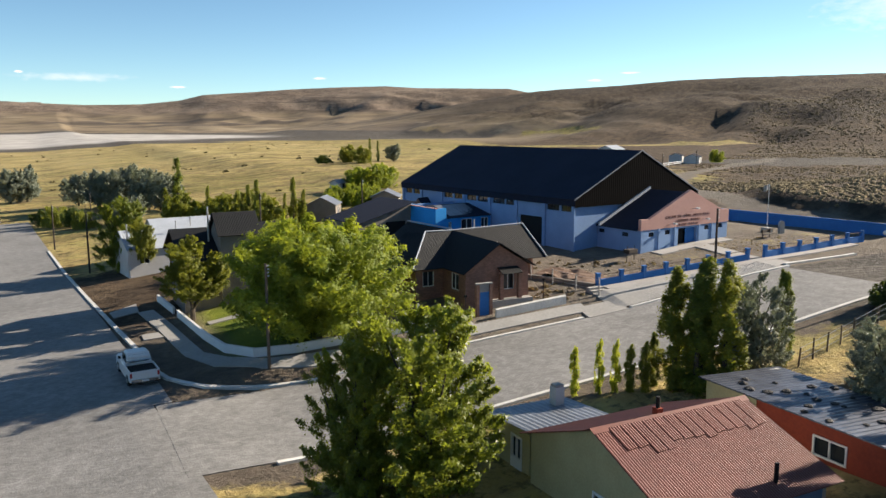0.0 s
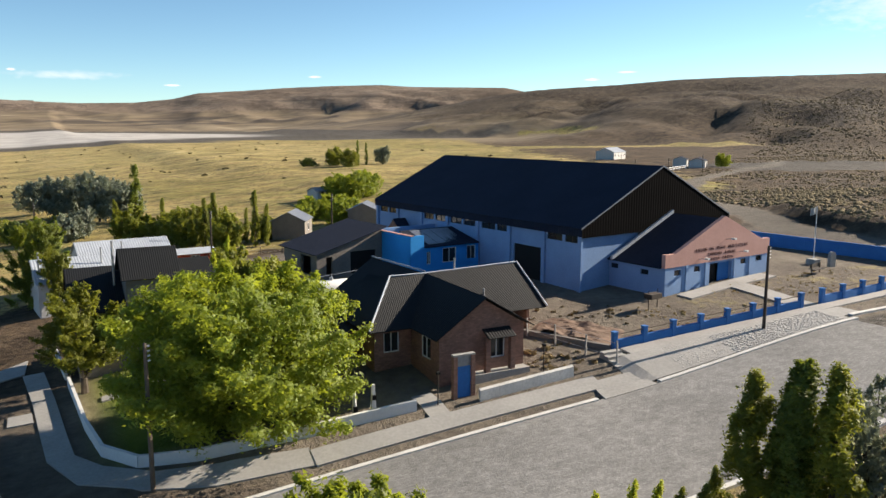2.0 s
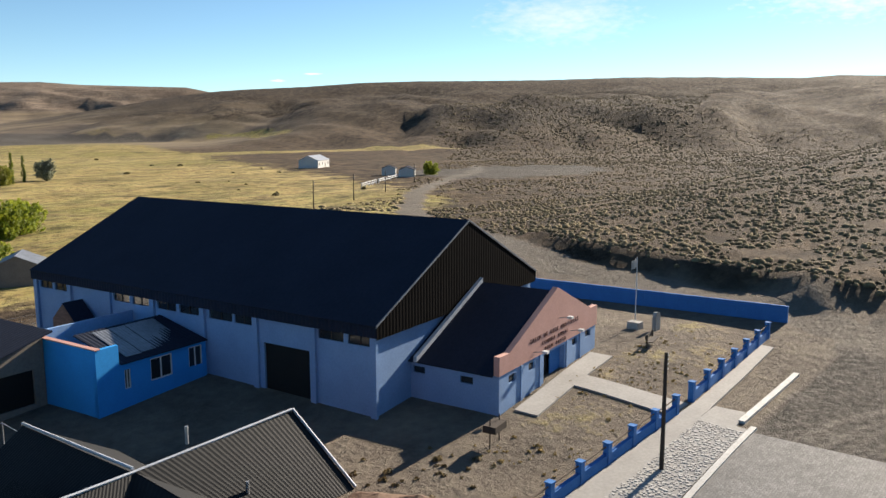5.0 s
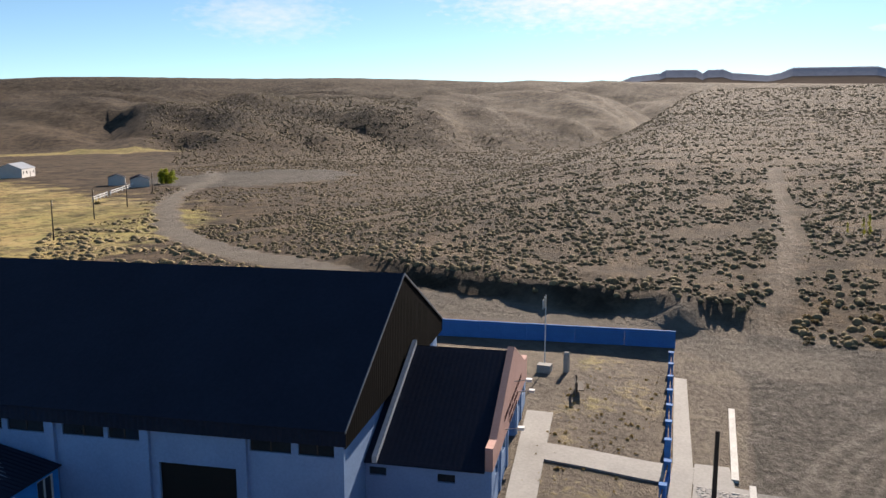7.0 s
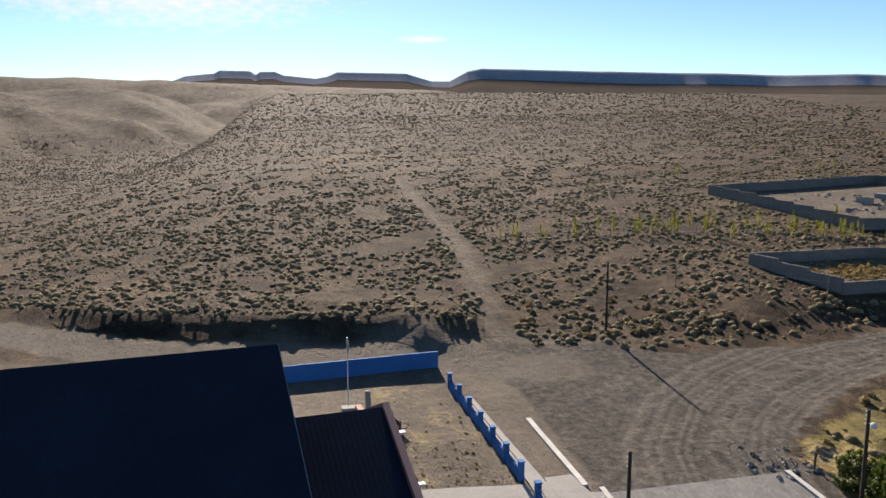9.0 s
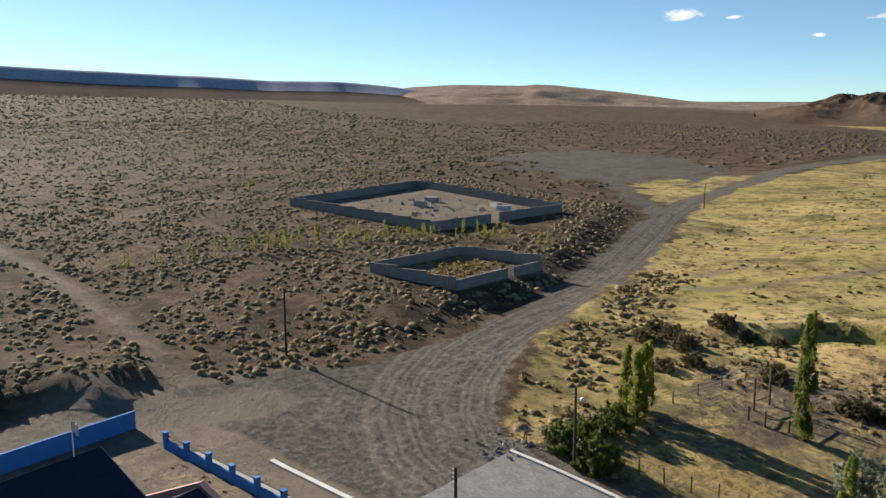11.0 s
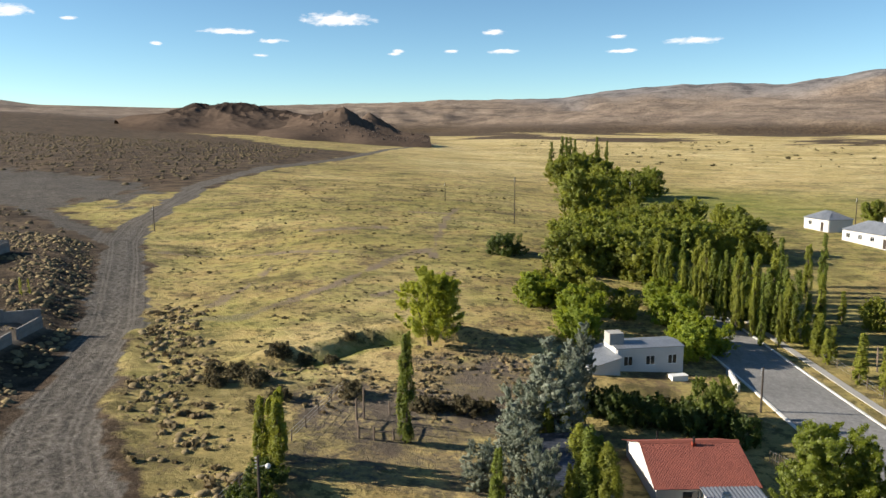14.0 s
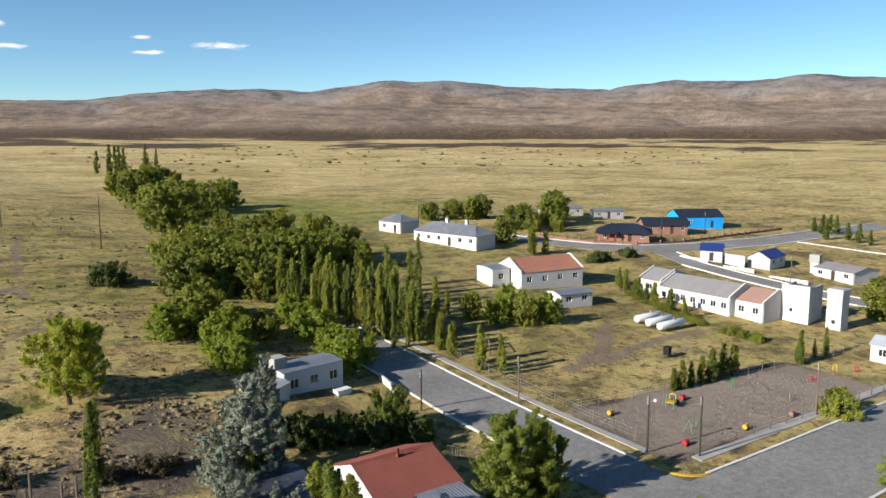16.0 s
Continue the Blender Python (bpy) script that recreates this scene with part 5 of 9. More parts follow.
part("wall", wall(BM(), "x", 24.25, 24.5, -13.65, -7.6, 1.2, 5.5), M["grey_brick"], shed)
# a flat near-black sheet closes the wide opening
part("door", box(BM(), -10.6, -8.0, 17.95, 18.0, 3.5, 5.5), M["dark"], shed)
part("roof", roof_sheet(BM(), (-14.3, 17.3, 5.5), (-14.3, 24.9, 5.5), (-7.0, 24.9, 7.5), (-7.0, 17.3, 7.5), 0.07, 0.3, 0.03), M["black_tin"], shed)

# ---- the brick house ----
house = thing("brick_house", pose(0, 0, 0), "brick house with black corrugated roofs and white ridge caps", "house")
bt, bk = mat("ribbed_dark_steel", (0.0085, 0.0102, 0.012), (0.0055, 0.0068, 0.0082), rough=0.75, scale=0.3, fine=5, bump=0.05, spec=0.25), M["brick"]
fl = 1.2
part("wall", wall(BM(), "x", 50.9, 51.1, 28.0, 33.6, fl, 4.9, [(31.2, 32.3, 3.2, 4.5)]), bk, house)
part("gable", prism(BM(), [(28.0, 50.9, 4.9), (33.6, 50.9, 4.9), (33.6, 50.9, 5.05), (30.85, 50.9, 6.75), (28.0, 50.9, 4.95)], (0, 0.2, 0)), bk, house)
part("wall", wall(BM(), "y", 28.0, 28.2, 51.1, 54.6, fl, 4.75, [(52.0, 53.2, 3.2, 4.5)]), bk, house)
part("wall", wall(BM(), "y", 33.4, 33.6, 51.1, 56.0, fl, 4.75), bk, house)
part("wall", wall(BM(), "x", 54.6, 54.8, 25.6, 28.2, fl, 4.75, [(26.2, 27.2, 3.2, 4.4)]), bk, house)
part("wall", wall(BM(), "y", 25.6, 25.8, 54.8, 62.0, fl, 4.75), bk, house)
part("wall", wall(BM(), "x", 61.8, 62.0, 25.8, 37.6, fl, 4.5), bk, house)
part("wall", wall(BM(), "y", 37.4, 37.6, 56.3, 61.8, fl, 4.6), bk, house)
part("gable", prism(BM(), [(37.4, 56.0, 4.6), (37.4, 61.8, 4.6), (37.4, 58.8, 6.8)], (0.2, 0, 0)), bk, house)
for (ax, c, a, b) in (("x", 51.0, 31.2, 32.3), ("x", 54.7, 26.2, 27.2), ("y", 28.1, 52.0, 53.2)):
    g = (lambda u0, u1, c0, c1, z0, z1: box(BM(), u0, u1, c0, c1, z0, z1)) if ax == "x" else (lambda u0, u1, c0, c1, z0, z1: box(BM(), c0, c1, u0, u1, z0, z1))
    w = part("window", g(a, b, c - 0.02, c + 0.02, 3.2, 4.5), M["glass"], house)
    part("window_frame", wall(BM(), ax, c - 0.05, c - 0.02, a, b, 3.2, 4.5, [(a + 0.07, (a + b) / 2 - 0.03, 3.27, 4.43), ((a + b) / 2 + 0.03, b - 0.07, 3.27, 4.43)]), M["white_paint"], w)
R0, R1 = (30.85, 50.55, 6.85), (30.85, 58.4, 6.95)
part("roof", roof_sheet(BM(), (27.65, 50.55, 4.7), (27.65, 55.2, 4.7), R1, R0, 0.05, 0.15, 0.014), bt, house)
part("roof", roof_sheet(BM(), (34.1, 50.55, 4.9), (34.1, 55.9, 4.9), R1, R0, 0.05, 0.15, 0.014), bt, house)
part("roof", roof_sheet(BM(), (33.2, 55.35, 4.55), (38.3, 55.35, 4.55), (38.1, 58.8, 7.0), (30.85, 58.4, 6.98), 0.05, 0.15, 0.014), bt, house)
part("roof", roof_sheet(BM(), (30.5, 62.3, 4.5), (38.3, 62.3, 4.5), (38.1, 58.8, 7.0), (30.85, 58.4, 6.98), 0.05, 0.15, 0.014), bt, house)
part("roof", roof_sheet(BM(), (25.0, 53.9, 4.68), (28.0, 53.9, 4.68), (30.85, 58.4, 6.93), (28.15, 58.1, 6.93), 0.05, 0.15, 0.014), bt, house)
part("roof", roof_sheet(BM(), (25.0, 62.0, 4.6), (25.0, 53.9, 4.68), (28.15, 58.1, 6.93), (28.3, 62.0, 6.5), 0.05, 0.15, 0.014), bt, house)
part("roof", roof_sheet(BM(), (26.6, 65.4, 4.6), (26.6, 58.6, 4.6), (30.75, 58.4, 6.96), (30.2, 66.0, 6.9), 0.05, 0.15, 0.014), bt, house)
part("roof", roof_sheet(BM(), (34.0, 66.0, 4.6), (34.0, 61.0, 4.6), (30.75, 58.4, 6.96), (30.2, 66.0, 6.9), 0.05, 0.15, 0.014), bt, house)
part("wall", wall(BM(), "x", 65.3, 65.5, 27.0, 33.6, fl, 4.6), bk, house)
part("wall", wall(BM(), "y", 27.0, 27.2, 62.0, 65.3, fl, 4.6), bk, house)
part("roof", roof_sheet(BM(), (23.6, 56.0, 4.05), (23.6, 61.0, 4.15), (27.2, 61.4, 4.95), (27.2, 56.4, 4.85), 0.05, 0.15, 0.014), bt, house)
part("wall", wall(BM(), "y", 23.9, 24.1, 56.3, 60.8, fl, 4.1), bk, house)
for a, b in ((R1, (38.1, 58.8, 7.08)), ((38.12, 58.8, 7.08), (38.35, 55.3, 4.62)), ((25.0, 53.9, 4.78), (28.15, 58.1, 7.03)), ((28.15, 58.1, 7.03), R1), ((30.85, 58.5, 7.05), (30.2, 66.0, 7.0))):
    a, b = Vector(a) + Vector((0, 0, 0.06)), Vector(b) + Vector((0, 0, 0.06))
    part("ridge_cap", tube(BM(), a, b, 0.06, n=6), M["white_tin"], house)
part("awning", roof_sheet(BM(), (30.75, 50.1, 4.55), (32.6, 50.1, 4.55), (32.6, 50.9, 4.95), (30.75, 50.9, 4.95), 0.04, 0.18, 0.03), bt, house)
for x in (30.85, 32.5):
    part("post", box(BM(), x - 0.15, x + 0.15, 50.3, 50.6, 2.2, 4.6), bk, house)
part("sill", box(BM(), 29.2, 33.6, 50.2, 50.9, 1.8, 2.55), M["concrete"], house)
for x, y, z, h in ((33.4, 59.2, 7.0, 0.7), (34.2, 56.6, 5.2, 0.8)):
    part("flue", tube(BM(), (x, y, z), (x, y, z + h), 0.07), M["steel"], house)

# ---- trees ----
def leaf_cloud(name, seed, sprays, n, size, material, mid_z):
    """Many small leaves along sprays, each (foot, tip, radius)."""
    r = np.random.RandomState(seed)
    p0, p1 = np.array([q[0] for q in sprays]), np.array([q[1] for q in sprays])
    rad = np.array([q[2] for q in sprays])
    w = rad ** 1.2 * np.linalg.norm(p1 - p0, axis=1)
    pick = r.choice(len(sprays), n, p=w / w.sum())
    t = r.rand(n)[:, None]
    d = r.normal(size=(n, 3))
    c = p0[pick] + (p1 - p0)[pick] * t + d * (rad[pick] * (0.75 - 0.5 * t[:, 0]))[:, None]
    out = c * np.array([1, 1, 0])
    out /= np.linalg.norm(out, axis=1)[:, None] + 0.3
    nrm = out * 0.8 + d * 0.35 + np.array([0, 0, 0.25]) + r.normal(size=(n, 3)) * 0.45
    nrm /= np.linalg.norm(nrm, axis=1)[:, None]
    a = np.cross(nrm, r.normal(size=(n, 3)))
    a /= np.linalg.norm(a, axis=1)[:, None]
    b = np.cross(nrm, a)
    s = size * (0.6 + 0.8 * r.rand(n))[:, None]
    v = np.stack([c - a * s, c + a * s * 0.7 - b * s * 0.46, c + a * s * 0.7 + b * s * 0.46], 1).reshape(-1, 3)
    me = bpy.data.meshes.new(name)
    me.vertices.add(3 * n)
    me.vertices.foreach_set("co", v.ravel())
    me.loops.add(3 * n)
    me.loops.foreach_set("vertex_index", np.arange(3 * n))
    me.polygons.add(n)
    me.polygons.foreach_set("loop_start", np.arange(n) * 3)
    me.polygons.foreach_set("loop_total", np.full(n, 3))
    me.update()
    me.materials.append(material)
    return me


def limbs(bm, base, tips, r, rnd):
    for t in tips:
        t = Vector(t)
        mid = Vector(base).lerp(t, 0.5) + Vector((rnd.uniform(-0.3, 0.3), rnd.uniform(-0.3, 0.3), rnd.uniform(-0.1, 0.3)))
        tube(bm, base, mid, r, r * 0.6, 5)
        tube(bm, mid, t, r * 0.6, r * 0.15, 5)


def tree_kind(form, seed, h, rad, material, leaves, size, tops=9, low=0.14):
    """Meshes of trunk and crown of one kind of tree; its foot is at the origin."""
    rnd = random.Random(seed)
    bm, sprays = BM(), []
    if form == "broad":
        # several rising limbs, each hung with its own upturned sprays
        fork = h * rnd.uniform(0.12, 0.2)
        tube(bm, (0, 0, -0.4), (0.1, 0, fork), h * 0.03, h * 0.022, 8)
        for i in range(tops):
            a = 6.283 * i / tops + rnd.uniform(-0.4, 0.4)
            rho = rad * 0.74 * ((i + 0.3) / tops) ** 0.5 * rnd.uniform(0.85, 1.15)
            top = h * (1 - 0.42 * (rho / rad) ** 2) * rnd.uniform(0.86, 1.0)
            head = Vector((rho * math.cos(a), rho * math.sin(a), top))
            limbs(bm, (0.1, 0, fork), [head * 0.93], h * 0.013, rnd)
            wide = rad * rnd.uniform(0.48, 0.72)
            for j in range(int(190 / tops) + 8):
                u = rnd.random() ** 0.85
                z = h * low + (top - h * low) * u
                c = Vector((head.x, head.y, 0)) * (0.55 + 0.45 * u)
                k = wide * (1.02 - u) ** 0.55 * (0.55 + 0.45 * min(1, u * 3.5))
                b = rnd.uniform(0, 6.283)
                q = k * rnd.random() ** 0.5
                p = c + Vector((q * math.cos(b), q * math.sin(b), z - 0.12 * h * q / rad))
                way = Vector((p.x * 0.5 / rad + math.cos(b) * 0.45, p.y * 0.5 / rad + math.sin(b) * 0.45, rnd.uniform(0.25, 1.0))).normalized()
                ln = rad * rnd.uniform(0.16, 0.36)
                sprays.append((tuple(p - way * ln * 0.4), tuple(p + way * ln * 0.6), rad * rnd.uniform(0.05, 0.085)))
    elif form == "poplar":
        tube(bm, (0, 0, -0.4), (0, 0, h * 0.9), h * 0.016, 0.02, 6)
        for i in range(80):
            z = rnd.random() ** 1.15 * 0.93
            k = min(1, 0.45 + z * 3.2) * (1 - z) ** 0.5
            a = rnd.uniform(0, 6.283)
            u = rad * k * rnd.random() ** 0.6 * 0.85
            x, y = u * math.cos(a), u * math.sin(a)
            ln = h * rnd.uniform(0.07, 0.14)
            sprays.append(((x, y, z * h), (x * 1.02, y * 1.02, min(1.03, z + ln / h) * h), rad * rnd.uniform(0.13, 0.22)))
            if i % 6 == 0:
                tube(bm, (0, 0, z * h * 0.8), (x, y, z * h + ln * 0.5), h * 0.005, 0.01, 4)
    elif form == "sapling":
        tube(bm, (0, 0, -0.2), (0, 0, h * 0.95), 0.03, 0.01, 5)
        for i in range(16):
            z, a = rnd.uniform(0.2, 0.9), rnd.uniform(0, 6.283)
            u = rad * rnd.uniform(0.1, 0.6) * (1.1 - z)
            x, y = u * math.cos(a), u * math.sin(a)
            sprays.append(((x * 0.4, y * 0.4, z * h - 0.2), (x, y, z * h + 0.4), rad * 0.14))
    else:   # bush
        for i in range(60):
            a, u, z = rnd.uniform(0, 6.283), rnd.random() ** 0.5, rnd.uniform(0.05, 0.85)
            k = math.cos(z * 1.35) ** 0.5 * (1 + 0.18 * math.sin(3 * a + seed))
            x, y = rad * u * k * math.cos(a), rad * u * k * math.sin(a)
            sprays.append(((x * 0.8, y * 0.8, z * h - 0.1 * h), (x * 1.05, y * 1.05, z * h + 0.16 * h), rad * rnd.uniform(0.1, 0.17)))
            if i % 6 == 0:
                tube(bm, (x * 0.15, y * 0.15, -0.2), (x, y, z * h), 0.04, 0.01, 4)
    tr = mesh_of(bm, "trunk")
    tr.materials.append(M["bark"])
    return tr, leaf_cloud("crown", seed, sprays, leaves, size, material, h * 0.5)


def grow(kind, x, y, s=1.0, sz=None, turn=None, name="tree", label="", group="", z=None, category=""):
    e = new(name)
    turn = (x * 37.7 + y * 17.3) % 360 if turn is None else turn
    e.matrix_world = pose(x, y, (sheet_z(x, y) if z is None else z) - 0.05, 0, 0, turn)
    e.scale = (s, s, sz or s)
    for nm, me in zip(("trunk", "crown"), kind):
        part(nm, me, None, e)
    return tagged(e, label, category or ("shrub" if name == "shrub" else "tree"), group)


K = dict(
    willow=tree_kind("broad", 11, 8.4, 6.6, M["leaf"], 150000, 0.10, tops=16, low=0.13),
    ash=tree_kind("broad", 12, 9.2, 3.9, M["leaf_ash"], 76000, 0.092, tops=8, low=0.03),
    olive=tree_kind("broad", 13, 6.6, 2.7, M["leaf_olive"], 40000, 0.08, tops=6, low=0.32),
    round=tree_kind("broad", 14, 7.0, 4.4, M["leaf_olive"], 10500, 0.24, tops=9, low=0.03),
    round2=tree_kind("broad", 15, 7.0, 4.6, M["leaf"], 10500, 0.24, tops=10, low=0.03),
    dark=tree_kind("broad", 16, 8.5, 4.8, M["leaf_grove"], 10500, 0.27, tops=10, low=0.04),
    silver=tree_kind("broad", 17, 9.0, 3.4, M["leaf_silver"], 28000, 0.115, tops=6, low=0.06),
    silver_far=tree_kind("broad", 18, 8.0, 4.5, M["leaf_silver"], 9000, 0.25, tops=9),
    poplar=tree_kind("poplar", 19, 9.0, 1.15, M["leaf_olive"], 5200, 0.145),
    poplar2=tree_kind("poplar", 20, 9.0, 1.0, M["leaf_mid"], 5200, 0.135),
    poplar_near=tree_kind("poplar", 26, 9.0, 1.15, M["leaf_olive"], 18000, 0.085),
    poplar_near2=tree_kind("poplar", 27, 9.0, 1.0, M["leaf_mid"], 18000, 0.085),
    poplar_y=tree_kind("poplar", 21, 4.0, 0.5, M["leaf_yellow"], 3600, 0.07),
    sapling=tree_kind("sapling", 22, 3.0, 0.95, M["leaf_sapling"], 520, 0.085),
    bush=tree_kind("bush", 23, 2.0, 1.7, M["leaf_dark"], 4800, 0.115),
    bush2=tree_kind("bush", 24, 2.0, 1.7, M["leaf_olive"], 4800, 0.115),
    lone=tree_kind("broad", 31, 9.0, 4.3, M["leaf_lone"], 44000, 0.12, tops=8, low=0.2),
    tall_silver=tree_kind("broad", 32, 9.2, 3.3, M["leaf_silver"], 48000, 0.105, tops=6, low=0.0),
    garden=tree_kind("broad", 33, 7.0, 4.6, M["leaf_mid"], 26000, 0.15, tops=10, low=0.03),
    scrub=tree_kind("bush", 25, 1.2, 1.1, M["shrub"], 2000, 0.10),
)
grow(K["willow"], 16.9, 53.0, 1.33, 1.03, label="large spreading tree with bright green crown on the lawn")
grow(K["olive"], 10.4, 65.0, 1.35, 1.05, label="smaller round-headed tree on the lawn edge")
grow(K["ash"], 14.0, 28.9, 1.08, 1.0, label="tall dark green tree at the street corner")
grow(K["ash"], 11.1, 29.5, 0.62, 0.84, turn=200, label="slighter thin-crowned green tree beside the taller one")


# ---- planting ----
def row(kind, spots, h0, h1, label, name="tree", group="", base_h=None, spread=1.0, seed=1):
    rnd = random.Random(seed)
    for x, y in spots:
        h = rnd.uniform(h0, h1) / base_h
        grow(K[rnd.choice(kind)] if isinstance(kind, (list, tuple)) else K[kind], x, y, h * spread * rnd.uniform(0.9, 1.1), h, name=name, label=label, group=group)


grow(K["tall_silver"], 31.0, 15.4, 1.25, 1.0, label="broad silver-leaved poplar beside the red-roofed house")
grow(K["tall_silver"], 27.4, 9.0, 0.72, 0.95, turn=140, label="slender silver-leaved poplar behind a broader one")
grow(K["silver"], 33.6, 15.8, 0.8, 0.62, label="grey-green bushy tree beside the rock-weighted roof")
row("poplar", [(30.0, 15.9), (31.6, 16.4), (28.6, 15.2)], 4.0, 5.5, "young green poplar below the silver trees", base_h=9.0, spread=1.4, group="green suckers", seed=8)
row(["poplar_near", "poplar_near2"], [(30.0, 31.0), (31.0, 30.0), (31.6, 29.0), (30.4, 29.8)], 6.4, 8.0, "narrow dark green poplar by the corrugated-roofed house", base_h=9.0, spread=1.75, group="poplars beside the house")
grow(K["silver"], 34.6, 29.6, 0.62, 0.72, label="silver-leaved tree beside the poplars")
grow(K["poplar_near2"], 37.4, 30.2, 0.8, 0.62, label="short dark poplar beside the yard fence")
grow(K["silver"], 35.2, 22.0, 0.7, 0.55, label="grey-leaved bushy tree behind the rock-weighted roof")
grow(K["silver"], 38.0, 25.0, 0.55, 0.45, label="grey-leaved bushy tree beside the yard fence")
row("poplar_y", [(25.2, 33.5), (26.5, 33.0), (27.3, 32.6)], 2.8, 3.2, "young yellow-green poplar along the kerb", base_h=4.0, spread=1.1, group="young poplars along the kerb")
row("poplar_near", [(28.0, 32.2), (28.6, 31.7), (29.5, 32.1)], 2.4, 3.4, "young green poplar along the kerb", base_h=9.0, spread=1.5, group="young poplars along the kerb", seed=3)
# the pasture and the corral
grow(K["lone"], 41.5, -6.2, 1.12, 1.05, label="lone bright green tree leaning over the ditch")
grow(K["poplar_near2"], 43.8, 18.1, 1.05, 1.04, label="tall narrow poplar beside the wooden corral posts")
row("poplar", [(54.2, 22.7), (53.4, 23.6), (54.6, 24.4), (53.2, 25.2)], 4.5, 6.2, "narrow poplar in a short row by the dry paddock", base_h=9.0, spread=1.3, group="short poplar row")
row("bush", [(53.1, 32.3), (52.1, 32.6), (51.3, 33.0), (54.6, 32.2), (54.9, 29.9), (53.8, 27.6)], 1.4, 2.2, "dense dark scrub bush along the paddock fence", name="shrub", base_h=2.0, group="paddock bushes")
row("scrub", [(63.0, 4.4), (60.6, 5.5), (55.7, 11.3), (42.1, 11.5), (40.6, 11.4), (38.7, 11.4), (58.5, 7.5), (62, 8), (57, 14), (49, 10), (50.4, -4.6), (57.3, 0.6), (54.7, 0.8), (52, 1.2), (37, 11)], 0.9, 1.5, "dark steppe shrub in dry grass", name="shrub", base_h=1.2, group="steppe shrubs", spread=1.2)
grow(K["bush"], 27.8, -54.5, 2.1, 1.9, name="shrub", label="large round dark green bush in the pasture")
# beside the street to the south
row("bush", [(25.3, 9.6), (24.0, 10.2), (22.6, 10.8), (21.0, 11.2), (19.6, 11.6), (18.2, 12.0), (16.8, 12.4), (13.4, 13.4)], 2.4, 3.2, "tall dark hedge bush between the gardens", name="shrub", base_h=2.0, group="garden hedge", spread=0.85)
grow(K["garden"], 15.2, 11.6, 0.62, 0.78, label="dark green garden tree beside the street")
row(["round2", "round"], [(23.5, -9.4), (25.6, -25.5), (11.6, -6.0), (15.5, -20.4), (9.1, -18.4), (9.8, -11.4), (23.5, -24.4), (23.7, -10.8), (8.6, -26.9), (27.1, -23.2), (22.5, -16.5), (20.0, -21.0), (19.5, -33.5), (9.0, -8.0)], 4.0, 5.4, "bushy green willow near the white house", base_h=7.0, group="willows by the white house", spread=1.08)
row(["poplar", "poplar2"], [(1.5, -34.1), (0.3, -32.7), (-0.4, -30.1), (-1.3, -28.2), (-2.2, -26.2), (-2.6, -24.5), (-3.1, -22.7), (-3.5, -21.0), (5.0, -34.9), (6.0, -36.9), (-4.0, -19.4), (-4.5, -17.1), (-4.6, -14.2), (-8.6, -16.0), (2.5, -36.1), (-2.8, -32.9), (-4.4, -31.2), (-5.4, -28.4), (-16.4, -35.2), (-22.1, -41.4), (-12, -33), (-9, -30), (7.5, -39), (-7.5, -25), (-13.5, -38)] + [(1.2 - 5.6 * k / 22 + random.gauss(0, 0.6), -35 + 22 * k / 22 + random.gauss(0, 0.5)) for k in range(22)],
    6.5, 9.5, "tall poplar in the thick windbreak along the street", base_h=9.0, group="poplar windbreak", spread=1.12)
rnd = random.Random(91)
thicket = []
for _ in range(24):
    u, v = rnd.random(), rnd.uniform(0.9, 5.5)
    thicket.append((5.0 - 9.4 * u + 0.93 * v, -36.0 + 23.0 * u + 0.36 * v))
row(["poplar", "poplar2"], thicket, 4.5, 7.5, "slender young poplar in a dense thicket by the street", base_h=9.0, group="street poplar thicket", spread=0.85, seed=12)
row(["poplar"], [(-5.2, -12.3), (-5.7, -10.2), (-4.0, -18.2), (-4.1, -15.9), (-4.3, -14.0), (-4.9, -9.4), (-4.9, -6.8), (-5.4, -0.7), (-6.6, 2.1), (-3.3, -20.2), (-10.7, -22.9), (-11.5, -21.0), (-14.9, -22.1), (-6.9, -2.9), (-7.2, 0.9), (-6.2, -8.0)], 3.6, 5.0, "short poplar along the footpath", base_h=9.0, group="street poplars", spread=1.5, seed=5)
row(["dark", "round"], [(5.8, -79.2), (0.2, -72.2), (-7.0, -72.8), (-14.9, -73.8), (-18.7, -65.8), (13.1, -62.5), (11.0, -53.6), (7.4, -50.1), (18.2, -45.4), (1.6, -57.0), (-6.2, -60.1), (-12.3, -60.6), (8.2, -42.9), (-1, -64), (9, -70), (3, -48), (12, -45), (13.5, -68.5), (-2.0, -78.5), (-9.5, -66.5), (-19.5, -58.5), (6.0, -64.0)],
    5.5, 8.0, "broad green willow in the grove behind the white house", base_h=7.6, group="willow grove", spread=1.22)
row(["dark", "round", "dark"], [(-9.1, -183.5), (-22.6, -200.4), (-11.0, -218.7), (-21.0, -151.3), (-23.7, -178.6), (1.9, -113.0), (-2.2, -143.7), (-6.6, -170.1), (-14, -160), (-16, -195), (-30, -165), (-8, -128)], 8.0, 12.0, "large dark willow in the old grove", base_h=7.6, group="old willow grove", spread=1.05, seed=2)
row("round", [(-12.8, -100.3), (-23.1, -104.5), (-26.0, -94.7), (-17.1, -100.6), (-31, -98), (-8, -104)], 5.0, 6.5, "low olive-green willow by the stream", base_h=7.0, group="willow grove")
row(["round2", "round"], [(-20.5, -16.4), (-23.6, -13.8), (-28.0, -13.4), (-18.1, -19.8), (-24.6, -18.6)], 4.5, 6.0, "bright green bushy tree in front of the white hall", base_h=7.0, group="trees by the white hall", spread=0.8)
